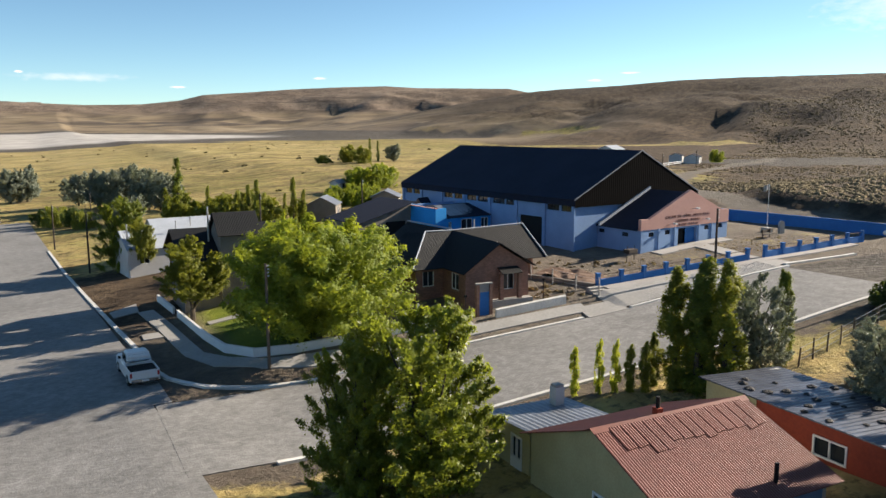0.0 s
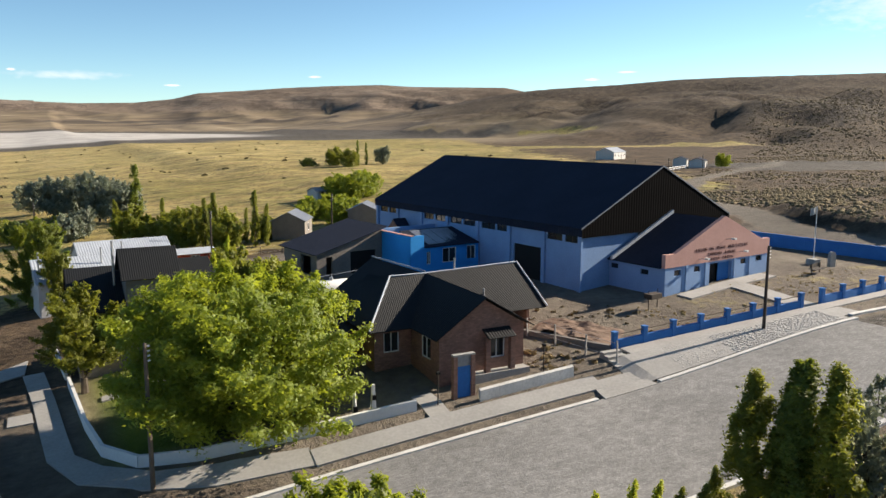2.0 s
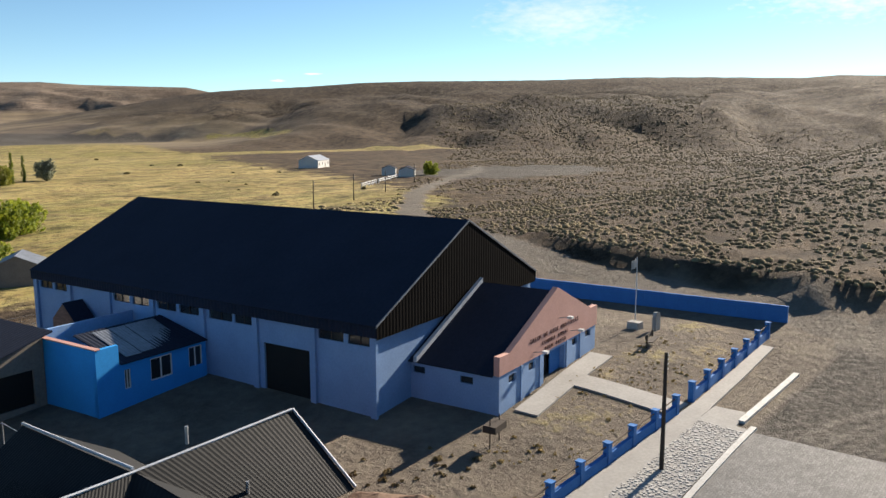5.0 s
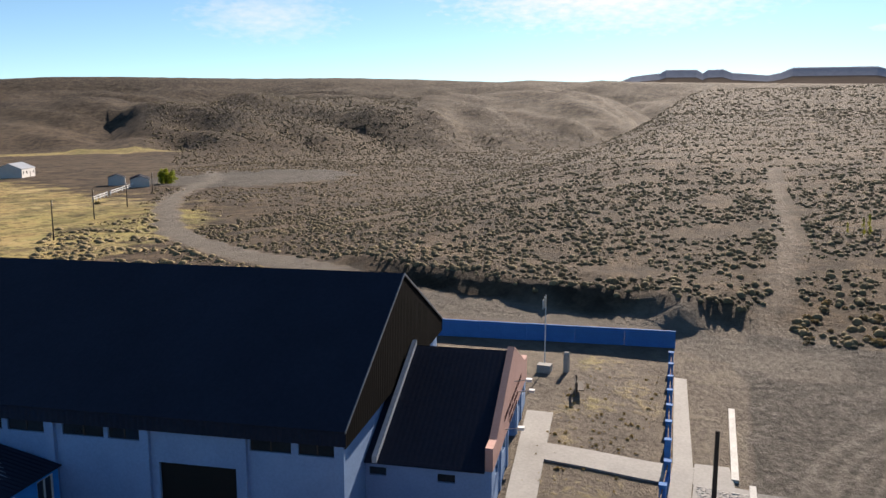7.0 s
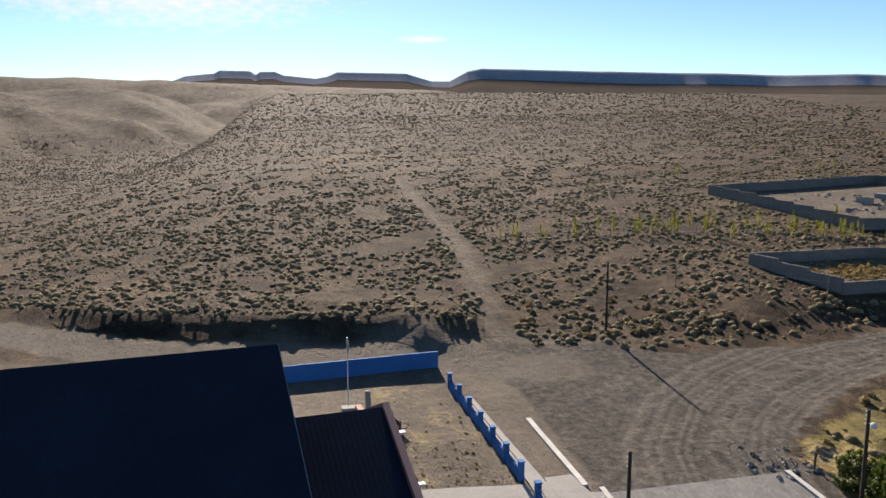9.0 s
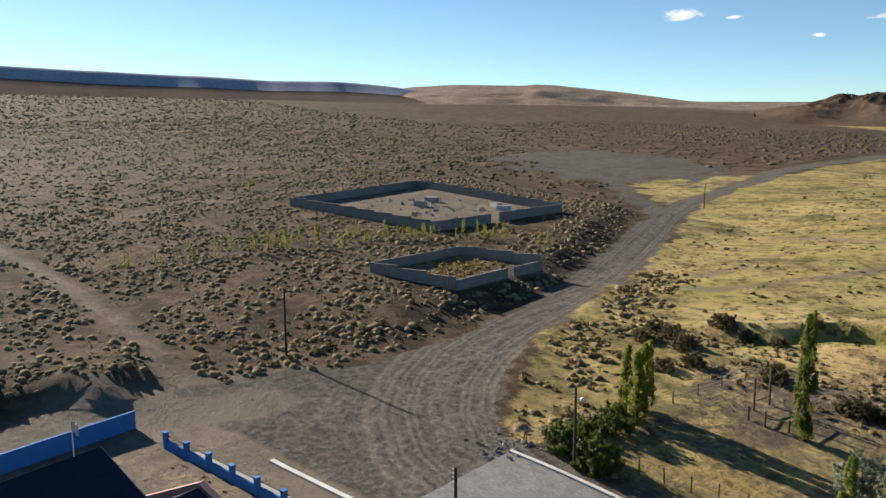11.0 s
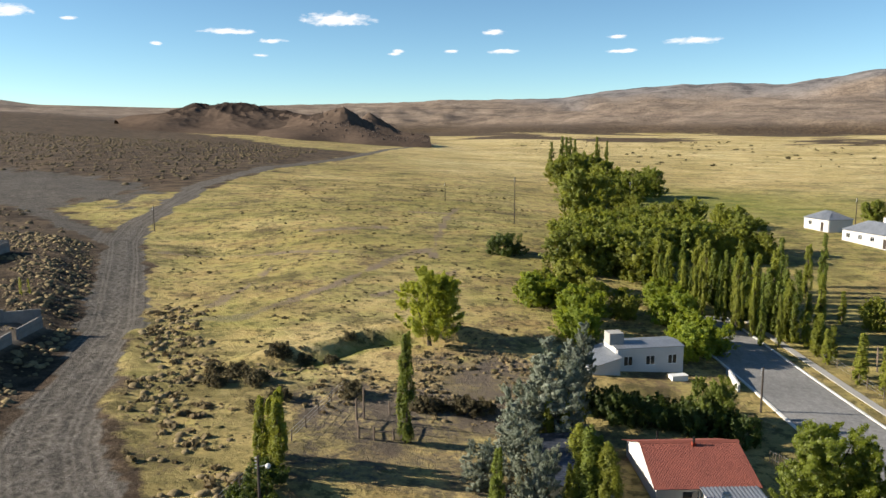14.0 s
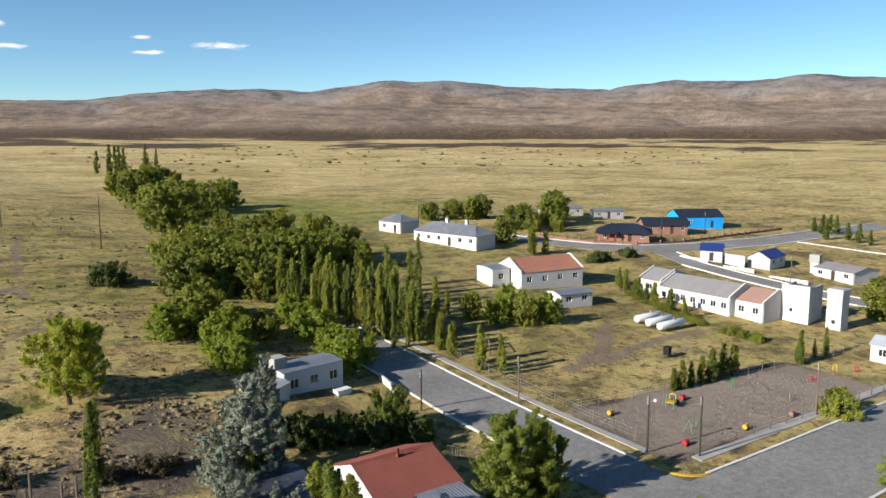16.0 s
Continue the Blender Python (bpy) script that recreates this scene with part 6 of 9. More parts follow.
hedge_line = [(-58.8, -28.0), (-55.6, -22.0), (-53.6, -16.5), (-52.5, -10.3), (-51.4, -4.5), (-50.9, -2.0)]
hx = [float(v) for v in np.interp(np.arange(0, 5.01, 0.17), range(6), [q[0] for q in hedge_line])]
hy = [float(v) for v in np.interp(np.arange(0, 5.01, 0.17), range(6), [q[1] for q in hedge_line])]
row(["poplar", "poplar2", "bush2"], [(x + random.gauss(0, 0.35), y + random.gauss(0, 0.3)) for x, y in zip(hx, hy)], 1.7, 2.9, "young poplar in the dense hedge before the school", base_h=6.0, group="school hedge", spread=1.9)
row("bush2", [(-50.3, 2.7), (-50.7, 4.0), (-51.0, 5.6), (-51.3, 7.9)], 1.0, 1.6, "low yellow-green bush before the school", name="shrub", base_h=2.0, group="school hedge")
row("poplar2", [(-46.9, 17.5), (-47.6, 16.9), (-51.3, 17.0), (-54.7, 16.7)], 3.0, 5.4, "slim dark poplar by the play field fence", base_h=9.0, spread=1.4, group="play field poplars", seed=6)
row("bush", [(-69.0, -44.0), (-71.0, -44.6), (-73.0, -44.6), (-81.1, -45.4), (-82.3, -45.0)], 1.8, 2.6, "dark clipped bush by the village street", name="shrub", base_h=2.0, group="street bushes")
row(["dark", "round"], [(-79.0, -111.4), (-83.6, -109.2), (-88.4, -110.0), (-84.3, -81.1), (-105.0, -96.0), (-65.4, -70.8), (-90.2, -78.7), (-71.5, -112.0), (-84.0, -86.5), (-96, -88)], 5.0, 9.5, "dark green tree among the far houses", base_h=7.6, group="village trees")
row("poplar", [(-65.3, -55.4), (-61.3, -55.6), (-63, -57)], 5, 7, "poplar among the far houses", base_h=9.0, spread=1.6, group="village trees")
row("poplar2", [(-38.0, -397.9), (-43.1, -375.6), (-51.7, -394.6), (-80.0, -460.3), (-86.1, -457.7), (-43.1, -389.5), (-46.4, -381.6)], 12, 17, "far tall poplar beyond the grove", base_h=9.0, spread=1.5, group="far poplars")
grow(K["bush2"], -32.5, 31.0, 1.5, 1.5, name="shrub", label="round green bush beside the playground footpath")
grow(K["round"], -84.6, 9.3, 1.0, name="tree", label="rounded green tree beside the school tower")
grow(K["round2"], -18.8, 44.5, 0.5, 0.55, label="green garden tree at the street edge")
row(["poplar2", "poplar"], [(-22.0, 16.0), (-23.6, 16.0), (-25.4, 16.0), (-27.2, 16.1), (-29.2, 16.2), (-31.5, 15.9), (-33.8, 15.9), (-22.8, 15.6), (-28.2, 15.5), (-30.4, 15.4), (-32.6, 15.4), (-34.6, 15.6)], 2.6, 4.6, "young poplar along the playground fence", base_h=9.0, spread=2.0, group="playground poplars")
row("poplar2", [(-163.9, -49.4), (-165.9, -43.8), (-159.7, -37.1), (-158.5, -33.4), (-157.3, -29.7), (-161.5, -45.5), (-154, -40), (-170, -48)], 4, 6, "dark young tree along the far road", base_h=9.0, spread=2.2, group="far road trees")
# saplings by the pens
row("sapling", [(117.8, 35.0), (117.4, 32.9), (114.4, 25.8), (113.5, 17.7), (113.8, 14.3), (113.5, 12.9), (113.1, 10.7), (112.4, 7.5), (110.7, 4.1), (111.2, 2.1), (110.9, 0.7), (108.8, -1.2), (110.1, -2.9), (107.2, -5.7), (106.8, -7.1), (109.4, -13.7), (103.3, -10.5), (104.1, -7.7), (91.6, -15.4), (91.3, -16.8), (160.4, -12.7), (173.1, -23.3), (164.0, -46.3), (163.1, -48.9), (106.0, 9.0), (105, -4), (112, -10), (107, -2), (108.5, 2.5), (114, 21), (115.5, 29.5)] + [(104 + 14 * k / 26 + random.gauss(0, 0.5), -12 + 49 * k / 26 + random.gauss(0, 1.2)) for k in range(0, 26, 2)] + [(99 + random.gauss(0, 2.5), -14 + random.gauss(0, 2.5)) for k in range(10)],
    1.3, 2.9, "thin yellow-green poplar sapling", base_h=3.0, group="sapling rows", spread=0.95)
# north of the houses
rnd = random.Random(45)
row("sapling", [(105.5 + 8.0 * u + rnd.uniform(-2.2, 2.2), -8.0 + 30.0 * u) for u in (rnd.random() for _ in range(26))], 1.2, 2.4, "thin yellow-green sapling between the pens", base_h=3.0, group="saplings between the pens", seed=17)
row(["round", "poplar"], [(23.0, 136.9), (25.3, 136.7), (27.5, 135.8), (29.3, 133.2), (31.1, 128.7), (31.6, 120.1), (33.7, 119.4), (36.6, 121.6), (24.7, 131.9), (26.2, 128.5), (27.5, 124.4), (28.7, 122.1), (29.7, 120.9), (30.8, 118.2), (34.0, 115.9), (35.4, 115.2), (21, 138), (19, 140)], 4.0, 6.5, "green tree in the row behind the gardens", base_h=8.0, group="garden windbreak", spread=1.0)
row("round2", [(49.3, 137.7), (52.3, 139.0), (49.6, 141.4), (50.4, 128.7), (46, 134), (54, 136)], 3.2, 4.6, "bushy green tree behind the hall", base_h=7.0, group="trees behind the hall", spread=1.0)
row(["silver_far", "silver_far", "dark"], [(8.1, 204.2), (11.6, 192.3), (15.5, 182.0), (19.0, 172.6), (21.7, 167.5), (13, 190), (17, 185)], 8.0, 10.5, "dark full-crowned tree in the clump by the meadow", base_h=8.4, group="tree clump by the meadow", seed=4)
grow(K["poplar2"], 24.4, 162.3, 1.6, 1.15, label="dark poplar at the end of the clump")
row("silver_far", [(-6.7, 231.9), (-3.0, 233.3)], 9, 10, "large grey-leaved tree in the meadow", base_h=8.0, group="grey trees")
row("silver_far", [(12.4, 147.9), (14.9, 149.4)], 4.5, 5.5, "grey-leaved garden tree behind the houses", base_h=8.0, group="grey trees")
row(["bush", "bush2"], [(0.0, 165.6), (2.3, 160.4), (5.0, 156.8), (6.6, 151.4), (12.8, 152.7)], 3.0, 4.5, "clipped dark hedge at the street's end", name="shrub", base_h=2.0, group="street hedge", spread=0.8)
grow(K["ash"], 8.6, 98.0, 0.95, 1.05, label="tall green tree beside the street")
grow(K["olive"], 9.6, 92.0, 0.8, 1.0, label="slim green tree beside the street")
row("bush2", [(21.9, 79.8), (22.9, 78.4), (23.9, 77.9), (24.9, 77.2), (26.0, 78.1), (23.5, 85.0)], 2.4, 3.6, "bushy green shrub behind the gas tank", name="shrub", base_h=2.0, group="shrubs by the tank", spread=0.85)
row("poplar_y", [(22.0, 82.5), (23.7, 84.6)], 3.6, 4.6, "young green poplar behind the gas tank", base_h=4.0, group="shrubs by the tank")
row(["round", "poplar2"], [(107.3, 275.3), (112.4, 279.7), (106.4, 286.7), (117, 283)], 7, 9, "tree in the far meadow clump", base_h=8.0, group="far meadow trees", spread=1.1)
grow(K["silver_far"], 124.0, 284.0, 0.9, label="grey-green tree in the far meadow")
row("round2", [(64.6, 169.5), (66.5, 164.0), (69.8, 165.7)], 5.5, 6.5, "bright green willow in the meadow", base_h=7.0, group="meadow willows", spread=0.95)
grow(K["bush"], 96.1, 286.4, 2.0, 1.6, name="shrub", label="low dark bush in the far meadow")

# ---- scattered tussocks ----
def tussocks(name, pts, r0, r1, material, label, seed, flat=0.75, blades=9):
    """Ragged cushions of short upturned leaves, one cushion at each point."""
    r = np.random.RandomState(seed)
    n = len(pts)
    s = (r0 + (r1 - r0) * r.rand(n) ** 2.2)[:, None, None]
    d = r.normal(size=(n, blades, 3))
    d[..., 2] = np.abs(d[..., 2]) * 0.9
    d /= np.linalg.norm(d, axis=2)[..., None]
    stretch = np.stack([1 + 0.5 * r.rand(n), 0.8 + 0.4 * r.rand(n), np.full(n, flat)], -1)[:, None, :]
    c = d * s * stretch * 0.62
    nrm = d + r.normal(size=d.shape) * 0.45
    nrm /= np.linalg.norm(nrm, axis=2)[..., None]
    a = np.cross(nrm, r.normal(size=d.shape))
    a /= np.linalg.norm(a, axis=2)[..., None]
    b = np.cross(nrm, a)
    k = s * (0.42 + 0.3 * r.rand(n, blades, 1))
    v = np.stack([c - a * k, c + b * k * 0.8, c + a * k, c - b * k * 0.8], 2)
    p = np.array(pts)
    z = np.array([sheet_z(q[0], q[1]) for q in p])
    v = v + np.concatenate([p, z[:, None]], 1)[:, None, None]
    me = bpy.data.meshes.new(name)
    me.from_pydata(v.reshape(-1, 3).tolist(), [], np.arange(4 * n * blades).reshape(-1, 4).tolist())
    me.materials.append(material)
    return tagged(new(name, me), label, "tussocks", kind="stuff")


def cushions(name, pts, r0, r1, material, label, seed, flat=0.72, sides=6, rings=2):
    """Rounded, lumpy cushion plants, one dome at each point."""
    r = np.random.RandomState(seed)
    n = len(pts)
    s = (r0 + (r1 - r0) * r.rand(n) ** 1.9)[:, None]
    turn = r.rand(n)[:, None] * 6.283 + np.arange(sides)[None] * (6.283 / sides)
    wide = np.stack([1 + 0.35 * r.rand(n), 0.8 + 0.3 * r.rand(n)], -1)
    rows_ = []
    for rho, up in ((1.0, -0.25), (0.93, 0.38), (0.55, 0.86))[:rings + 1]:
        q = s * rho * (0.82 + 0.36 * r.rand(n, sides))
        rows_.append(np.stack([q * np.cos(turn) * wide[:, :1], q * np.sin(turn) * wide[:, 1:], s * flat * up * (0.8 + 0.4 * r.rand(n, sides))], -1))
    peak = np.stack([s[:, 0] * r.normal(size=n) * 0.15, s[:, 0] * r.normal(size=n) * 0.15, s[:, 0] * flat * (0.9 + 0.25 * r.rand(n))], -1)[:, None]
    v = np.concatenate(rows_ + [peak], 1)
    p = np.array(pts)
    z = np.array([sheet_z(q[0], q[1]) for q in p])
    v = v + np.concatenate([p, z[:, None]], 1)[:, None]
    m_ = v.shape[1]
    tri = []
    for k in range(rings):
        for i in range(sides):
            a_, b_ = k * sides + i, k * sides + (i + 1) % sides
            tri += [(a_, b_, b_ + sides), (a_, b_ + sides, a_ + sides)]
    tri += [(rings * sides + i, rings * sides + (i + 1) % sides, m_ - 1) for i in range(sides)]
    f = (np.arange(n)[:, None, None] * m_ + np.array(tri)[None]).reshape(-1, 3)
    me = bpy.data.meshes.new(name)
    me.vertices.add(n * m_)
    me.vertices.foreach_set("co", v.reshape(-1))
    me.loops.add(f.size)
    me.loops.foreach_set("vertex_index", f.reshape(-1))
    me.polygons.add(len(f))
    me.polygons.foreach_set("loop_start", np.arange(len(f)) * 3)
    me.polygons.foreach_set("loop_total", np.full(len(f), 3))
    me.update()
    me.polygons.foreach_set("use_smooth", np.ones(len(f), bool))
    me.materials.append(material)
    return tagged(new(name, me), label, "tussocks", kind="stuff")


def free(x, y, lo=0.25):
    i, j = np.clip(np.searchsorted(XS, x), 0, nx - 1), np.clip(np.searchsorted(YS, y), 0, ny - 1)
    return gravel[j, i] < lo and dusty[j, i] < 0.3


def scatter(n, x0, x1, y0, y1, seed, keep=lambda x, y: True, lump=0.35):
    r = np.random.RandomState(seed)
    out = []
    while len(out) < n:
        x, y = r.uniform(x0, x1), r.uniform(y0, y1)
        if free(x, y) and keep(x, y) and float(ripple(np.array(x), np.array(y), 16, 4)) > -lump * 3 * r.rand():
            out.append((x, y))
    return out


def east(x, y):
    foot = max(bank_foot(min(y, 88)) + 2.6, np.interp(y, [q[1] for q in BACK_ROAD], [q[0] for q in BACK_ROAD]) + 3.2 if y > 84 else 0) if y > 46 else np.interp(y, [-65, -14.5, 3.6, 18.9, 31.7, 36.6, 44], [102.5, 83.4, 80, 77.8, 77.2, 78.3, 82.5])
    return x > foot and not inside_pen(x, y, 1.2)


near = lambda x, y: east(x, y) and (x < 135 or (x * 7.31 + y * 3.17) % 60 > x - 135)
cushions("tussocks", scatter(11500, 76, 195, -60, 135, 1, near), 0.10, 0.48, M["cushion"], "dry straw-coloured cushions dotted over the hillside", 1, rings=2)
cushions("tussocks", scatter(4500, 76, 195, -60, 135, 3, near), 0.10, 0.42, M["dark_cushion"], "dark low scrub over the hillside", 3, rings=1)
hill = lambda x, y: not inside_pen(x, y, 1.2) and y < 95 + (x - 60) * 0.75 and (x > 190 or (x * 7.31 + y * 3.17) % 60 < x - 135)
cushions("tussocks", scatter(10500, 136, 370, -150, 270, 2, hill), 0.18, 0.6, M["cushion"], "brown cushions over the far hillside", 2, sides=5, rings=1)
cushions("tussocks", scatter(7500, 136, 370, -150, 270, 22, hill), 0.18, 0.6, M["dark_cushion"], "dark scrub over the far hillside", 22, sides=5, rings=1)
cushions("tussocks", scatter(11000, 330, 680, -260, 400, 13, lambda x, y: y < 95 + (x - 60) * 0.75, 0.6), 0.4, 1.1, M["dark_cushion"], "brown scrub on the hill's crest", 13, sides=4, rings=1)
cushions("tussocks", scatter(5500, 480, 980, 60, 620, 23, lambda x, y: 95 + (x - 60) * 0.35 < y < 95 + (x - 60) * 0.82, 0.6), 0.5, 1.5, M["dark_cushion"], "brown scrub in the valley behind the hill", 23, sides=4, rings=1)
behind = lambda x, y: -30 < x - np.interp(y, [q[1] for q in BACK_ROAD], [q[0] for q in BACK_ROAD]) < -3.2 and x + y > 186
cushions("tussocks", scatter(700, 66, 150, 88, 158, 31, behind), 0.2, 0.7, M["cushion"], "dry cushions between the hall and the dusty track", 31, sides=5, rings=1)
cushions("tussocks", [(81.2 + random.random() ** 1.7 * 10, y_) for y_ in [42.5 - random.random() * 20 for _ in range(60)]], 0.2, 0.5, M["cushion"], "large golden cushions beside the gravel road", 4, sides=8)
lip = [(float(bank_foot(y)) + 3.0 + random.gauss(0, 0.7), y) for y in np.arange(46, 92, 0.3)]
golden = [(81.2 + random.random() ** 1.7 * 10, 42.5 - random.random() * 20) for _ in range(80)]
tussocks("tussocks", golden, 0.25, 0.55, M["tussock"], "stiff golden blades on the cushions by the road", 41, blades=18)
cushions("tussocks", lip, 0.15, 0.45, M["cushion"], "dry cushions along the lip of the dug bank", 14)
past = lambda x, y: x < apron_west(y) - 3 and not (34 < x < 56 and 8 < y < 36) and not (0 < x < 30 and y > -4) and x > 4
tussocks("tussocks", scatter(900, 14, 100, -170, 20, 5, past, 0.12), 0.12, 0.5, M["shrub"], "small dark tussocks in the yellow pasture", 5, 0.45)
cushions("tussocks", scatter(1500, 14, 100, -170, 20, 25, past, 0.12), 0.12, 0.4, M["pasture_tuft"], "low brown-green tufts in the yellow pasture", 25, 0.35, sides=5, rings=1)
verge = lambda x, y: 1.5 < apron_west(y) - x < 8.5 + 2 * math.sin(y)
edge_spots = scatter(430, 48, 80, -20, 35, 6, verge, 0.25)
cushions("tussocks", edge_spots[:260], 0.12, 0.5, M["cushion"], "straw cushions beside the gravel road", 6)
tussocks("tussocks", edge_spots[150:], 0.15, 0.6, M["tussock"], "straw tussocks beside the gravel road", 42, blades=14)
ditch_spots = scatter(300, 36, 66, 2, 14, 16, lambda x, y: True, 0.2)
ditch_spots = ditch_spots[:120] + scatter(200, 26, 43, -5, 12, 61, lambda x, y: True, 0.2) + ditch_spots[120:]
cushions("tussocks", ditch_spots[:280], 0.1, 0.42, M["cushion"], "dry cushions along the old ditch", 16)
tussocks("tussocks", ditch_spots[200:], 0.12, 0.45, M["tussock"], "dry tussocks along the old ditch", 43, blades=12)
cushions("tussocks", scatter(4500, 100, 330, -420, -60, 7, lambda x, y: x > np.interp(y, [-420, -300, -246, -194, -165, -130, -90, -70], [100, 92, 98, 106, 110, 116, 128, 106]) and not inside_pen(x, y, 1.2)), 0.3, 0.9, M["dark_cushion"], "dark scrub on the southern plain", 7, sides=5, rings=1)
tussocks("tussocks", scatter(120, -100, 220, 180, 700, 8, lambda x, y: True, 0.05), 0.5, 1.4, M["shrub"], "dark bushes dotted over the far meadow", 8, 0.5)
tussocks("tussocks", scatter(420, -700, -60, -900, -330, 9, lambda x, y: True, 0.02), 0.6, 2.4, M["shrub"], "dark bushes dotted over the valley grass", 9, 0.4)
tussocks("tussocks", scatter(70, 37, 46, 51, 60, 10), 0.12, 0.3, M["tussock"], "weeds on the dug earth beside the brick house", 10)
tussocks("tussocks", scatter(200, 46, 74, 51.5, 57, 11), 0.05, 0.18, M["hay"], "dry grass tufts in the hall's forecourt", 11)
tussocks("tussocks", scatter(50, 33.8, 38, 49, 54.5, 12), 0.12, 0.35, M["tussock"], "dry weeds beside the brick house", 12)


# ---- fences and walls ----
def low_fence(x0, x1, y, y1):
    """A low wall from x0, y to x1, y1 with square posts and a rail between them."""
    f = thing("garden_wall", pose(0, 0, 0), "low bright blue wall with square posts and a pale rail", "fence")
    n = max(2, round((x1 - x0) / 2.45))
    bm = BM()
    draped(bm, (x0, y - 0.1), (x1, y1 - 0.1), (x0, y + 0.1), (x1, y1 + 0.1), 0.62, 1.1)
    part("base", bm, M["fence_blue"], f)
    for i in range(n + 1):
        x, yp = x0 + (x1 - x0) * i / n, y + (y1 - y) * i / n
        z = sheet_z(x, yp)
        part("post", box(BM(), x - 0.15, x + 0.15, yp - 0.15, yp + 0.15, z - 0.4, z + 1.12), M["fence_blue"], f)
        part("cap", box(BM(), x - 0.18, x + 0.18, yp - 0.18, yp + 0.18, z + 1.12, z + 1.19), M["fence_blue"], f)
        if i < n:
            xb, yb = x0 + (x1 - x0) * (i + 1) / n, y + (y1 - y) * (i + 1) / n
            part("rail", tube(BM(), (x + 0.15, yp, z + 0.98), (xb - 0.15, yb, sheet_z(xb, yb) + 0.98), 0.035, n=6), M["wood"], f)
    return f


low_fence(40.1, 56.75, 50.45, 50.12)
low_fence(59.2, 74.1, 50.28, 51.1)
bwall = thing("boundary_wall", pose(0, 0, 0), "tall solid blue boundary wall beside the hall", "wall")
for i in range(9):
    a, b = Vector((78.6, 51.1)).lerp(Vector((74.9, 84.0)), i / 9), Vector((78.6, 51.1)).lerp(Vector((74.9, 84.0)), (i + 1) / 9)
    z = min(sheet_z(*a), sheet_z(*b))
    m = pose(a.x, a.y, 0, 0, 0, math.degrees(math.atan2(b.y - a.y, b.x - a.x)))
    p = part("panel", box(BM(), 0.0, (b - a).length - 0.012, -0.09, 0.09, z - 0.6, 5.52 - 0.02 * i), M["fence_blue"], bwall)
    p.matrix_local = m


def post_fence(name, a, b, spacing, h, label, material=None, wires=3, r=0.06):
    f = thing(name, pose(0, 0, 0), label, "fence")
    a, b = Vector(a), Vector(b)
    n = max(2, int((b - a).length / spacing))
    rnd = random.Random(int(a.x * 7 + b.y))
    tops = []
    for i in range(n + 1):
        p = a.lerp(b, i / n)
        z = sheet_z(p.x, p.y)
        hh = h * rnd.uniform(0.85, 1.1)
        q = (p.x + rnd.uniform(-0.08, 0.08), p.y + rnd.uniform(-0.08, 0.08), z + hh)
        part("post", tube(BM(), (p.x, p.y, z - 0.3), q, r, r * 0.8, 5), material or M["wood"], f)
        tops.append((p.x, p.y, z))
    for k in range(wires):
        bm = BM()
        for p, q in zip(tops, tops[1:]):
            u = h * (0.3 + 0.6 * k / max(1, wires - 1)) if wires > 1 else h * 0.8
            tube(bm, (p[0], p[1], p[2] + u), (q[0], q[1], q[2] + u), 0.012, n=4)
        part("wire", bm, M["steel"], f)
    return f


post_fence("wire_fence", (-9.3, 29.6), (-46, 29.3), 3.0, 1.1, "low wooden post-and-wire playground fence")
post_fence("wire_fence", (-5.2, 14.6), (-65, 18.6), 2.6, 1.2, "old wooden post-and-wire fence behind the playground")
post_fence("wire_fence", (-6.4, 24.0), (-5.2, -8.0), 2.8, 1.2, "wooden posts along the footpath")
post_fence("wire_fence", (38.0, 29.5), (57.5, 33.2), 1.6, 1.2, "wooden post-and-wire yard fence")
post_fence("wire_fence", (57.0, 33.6), (50.0, 8.8), 2.6, 1.1, "weathered paddock fence posts")
post_fence("wire_fence", (91.4, 24.1), (83.5, 12.8), 7.0, 2.2, "tall thin fence posts by the gravel road", wires=1)
post_fence("wire_fence", (118, 37), (104, -12), 2.6, 1.1, "thin stake fence along the saplings", wires=2, r=0.04)
post_fence("wire_fence", (20, 109), (46, 100), 2.5, 1.2, "wooden garden fence behind the houses")
post_fence("wire_fence", (36.6, 55.0), (38.8, 48.6), 2.2, 1.4, "concrete fence posts beside the brick house", material=M["concrete"], wires=2, r=0.07)
post_fence("picket_fence", (12.6, 17.5), (10.6, 21.5), 0.28, 1.1, "grey picket fence beside the red-roofed house", wires=2, r=0.04)


def block_wall(bm_list, a, b, h, parent):
    """A wall of concrete blocks in courses, stepped with the ground."""
    a, b = Vector(a), Vector(b)
    L = (b - a).length
    n = max(1, round(L / 4.0))
    ang = math.degrees(math.atan2(b.y - a.y, b.x - a.x))
    for i in range(n):
        p, q = a.lerp(b, i / n), a.lerp(b, (i + 1) / n)
        z = max(sheet_z(p.x, p.y), sheet_z(q.x, q.y))
        o = part("panel", box(BM(), 0.006, L / n - 0.006, -0.1, 0.1, -1.0, h), M["block"], parent)
        o.matrix_local = pose(p.x, p.y, z, 0, 0, ang)
        for k in range(1, int(h / 0.4)):
            s = part("course", box(BM(), 0.01, L / n - 0.01, -0.112, 0.112, k * 0.4, k * 0.4 + 0.37), M["block"], parent)
            s.matrix_local = pose(p.x, p.y, z, 0, 0, ang)


pen = thing("stone_pen", pose(0, 0, 0), "small grey concrete-block pen heaped with straw", "pen")
for a, b in ((SMALL_PEN[0], SMALL_PEN[1]), (SMALL_PEN[1], (84.95, 0.4)), ((85.0, -1.0), SMALL_PEN[2]), (SMALL_PEN[2], SMALL_PEN[3]), (SMALL_PEN[3], SMALL_PEN[0])):
    block_wall(None, a, b, 1.2, pen)
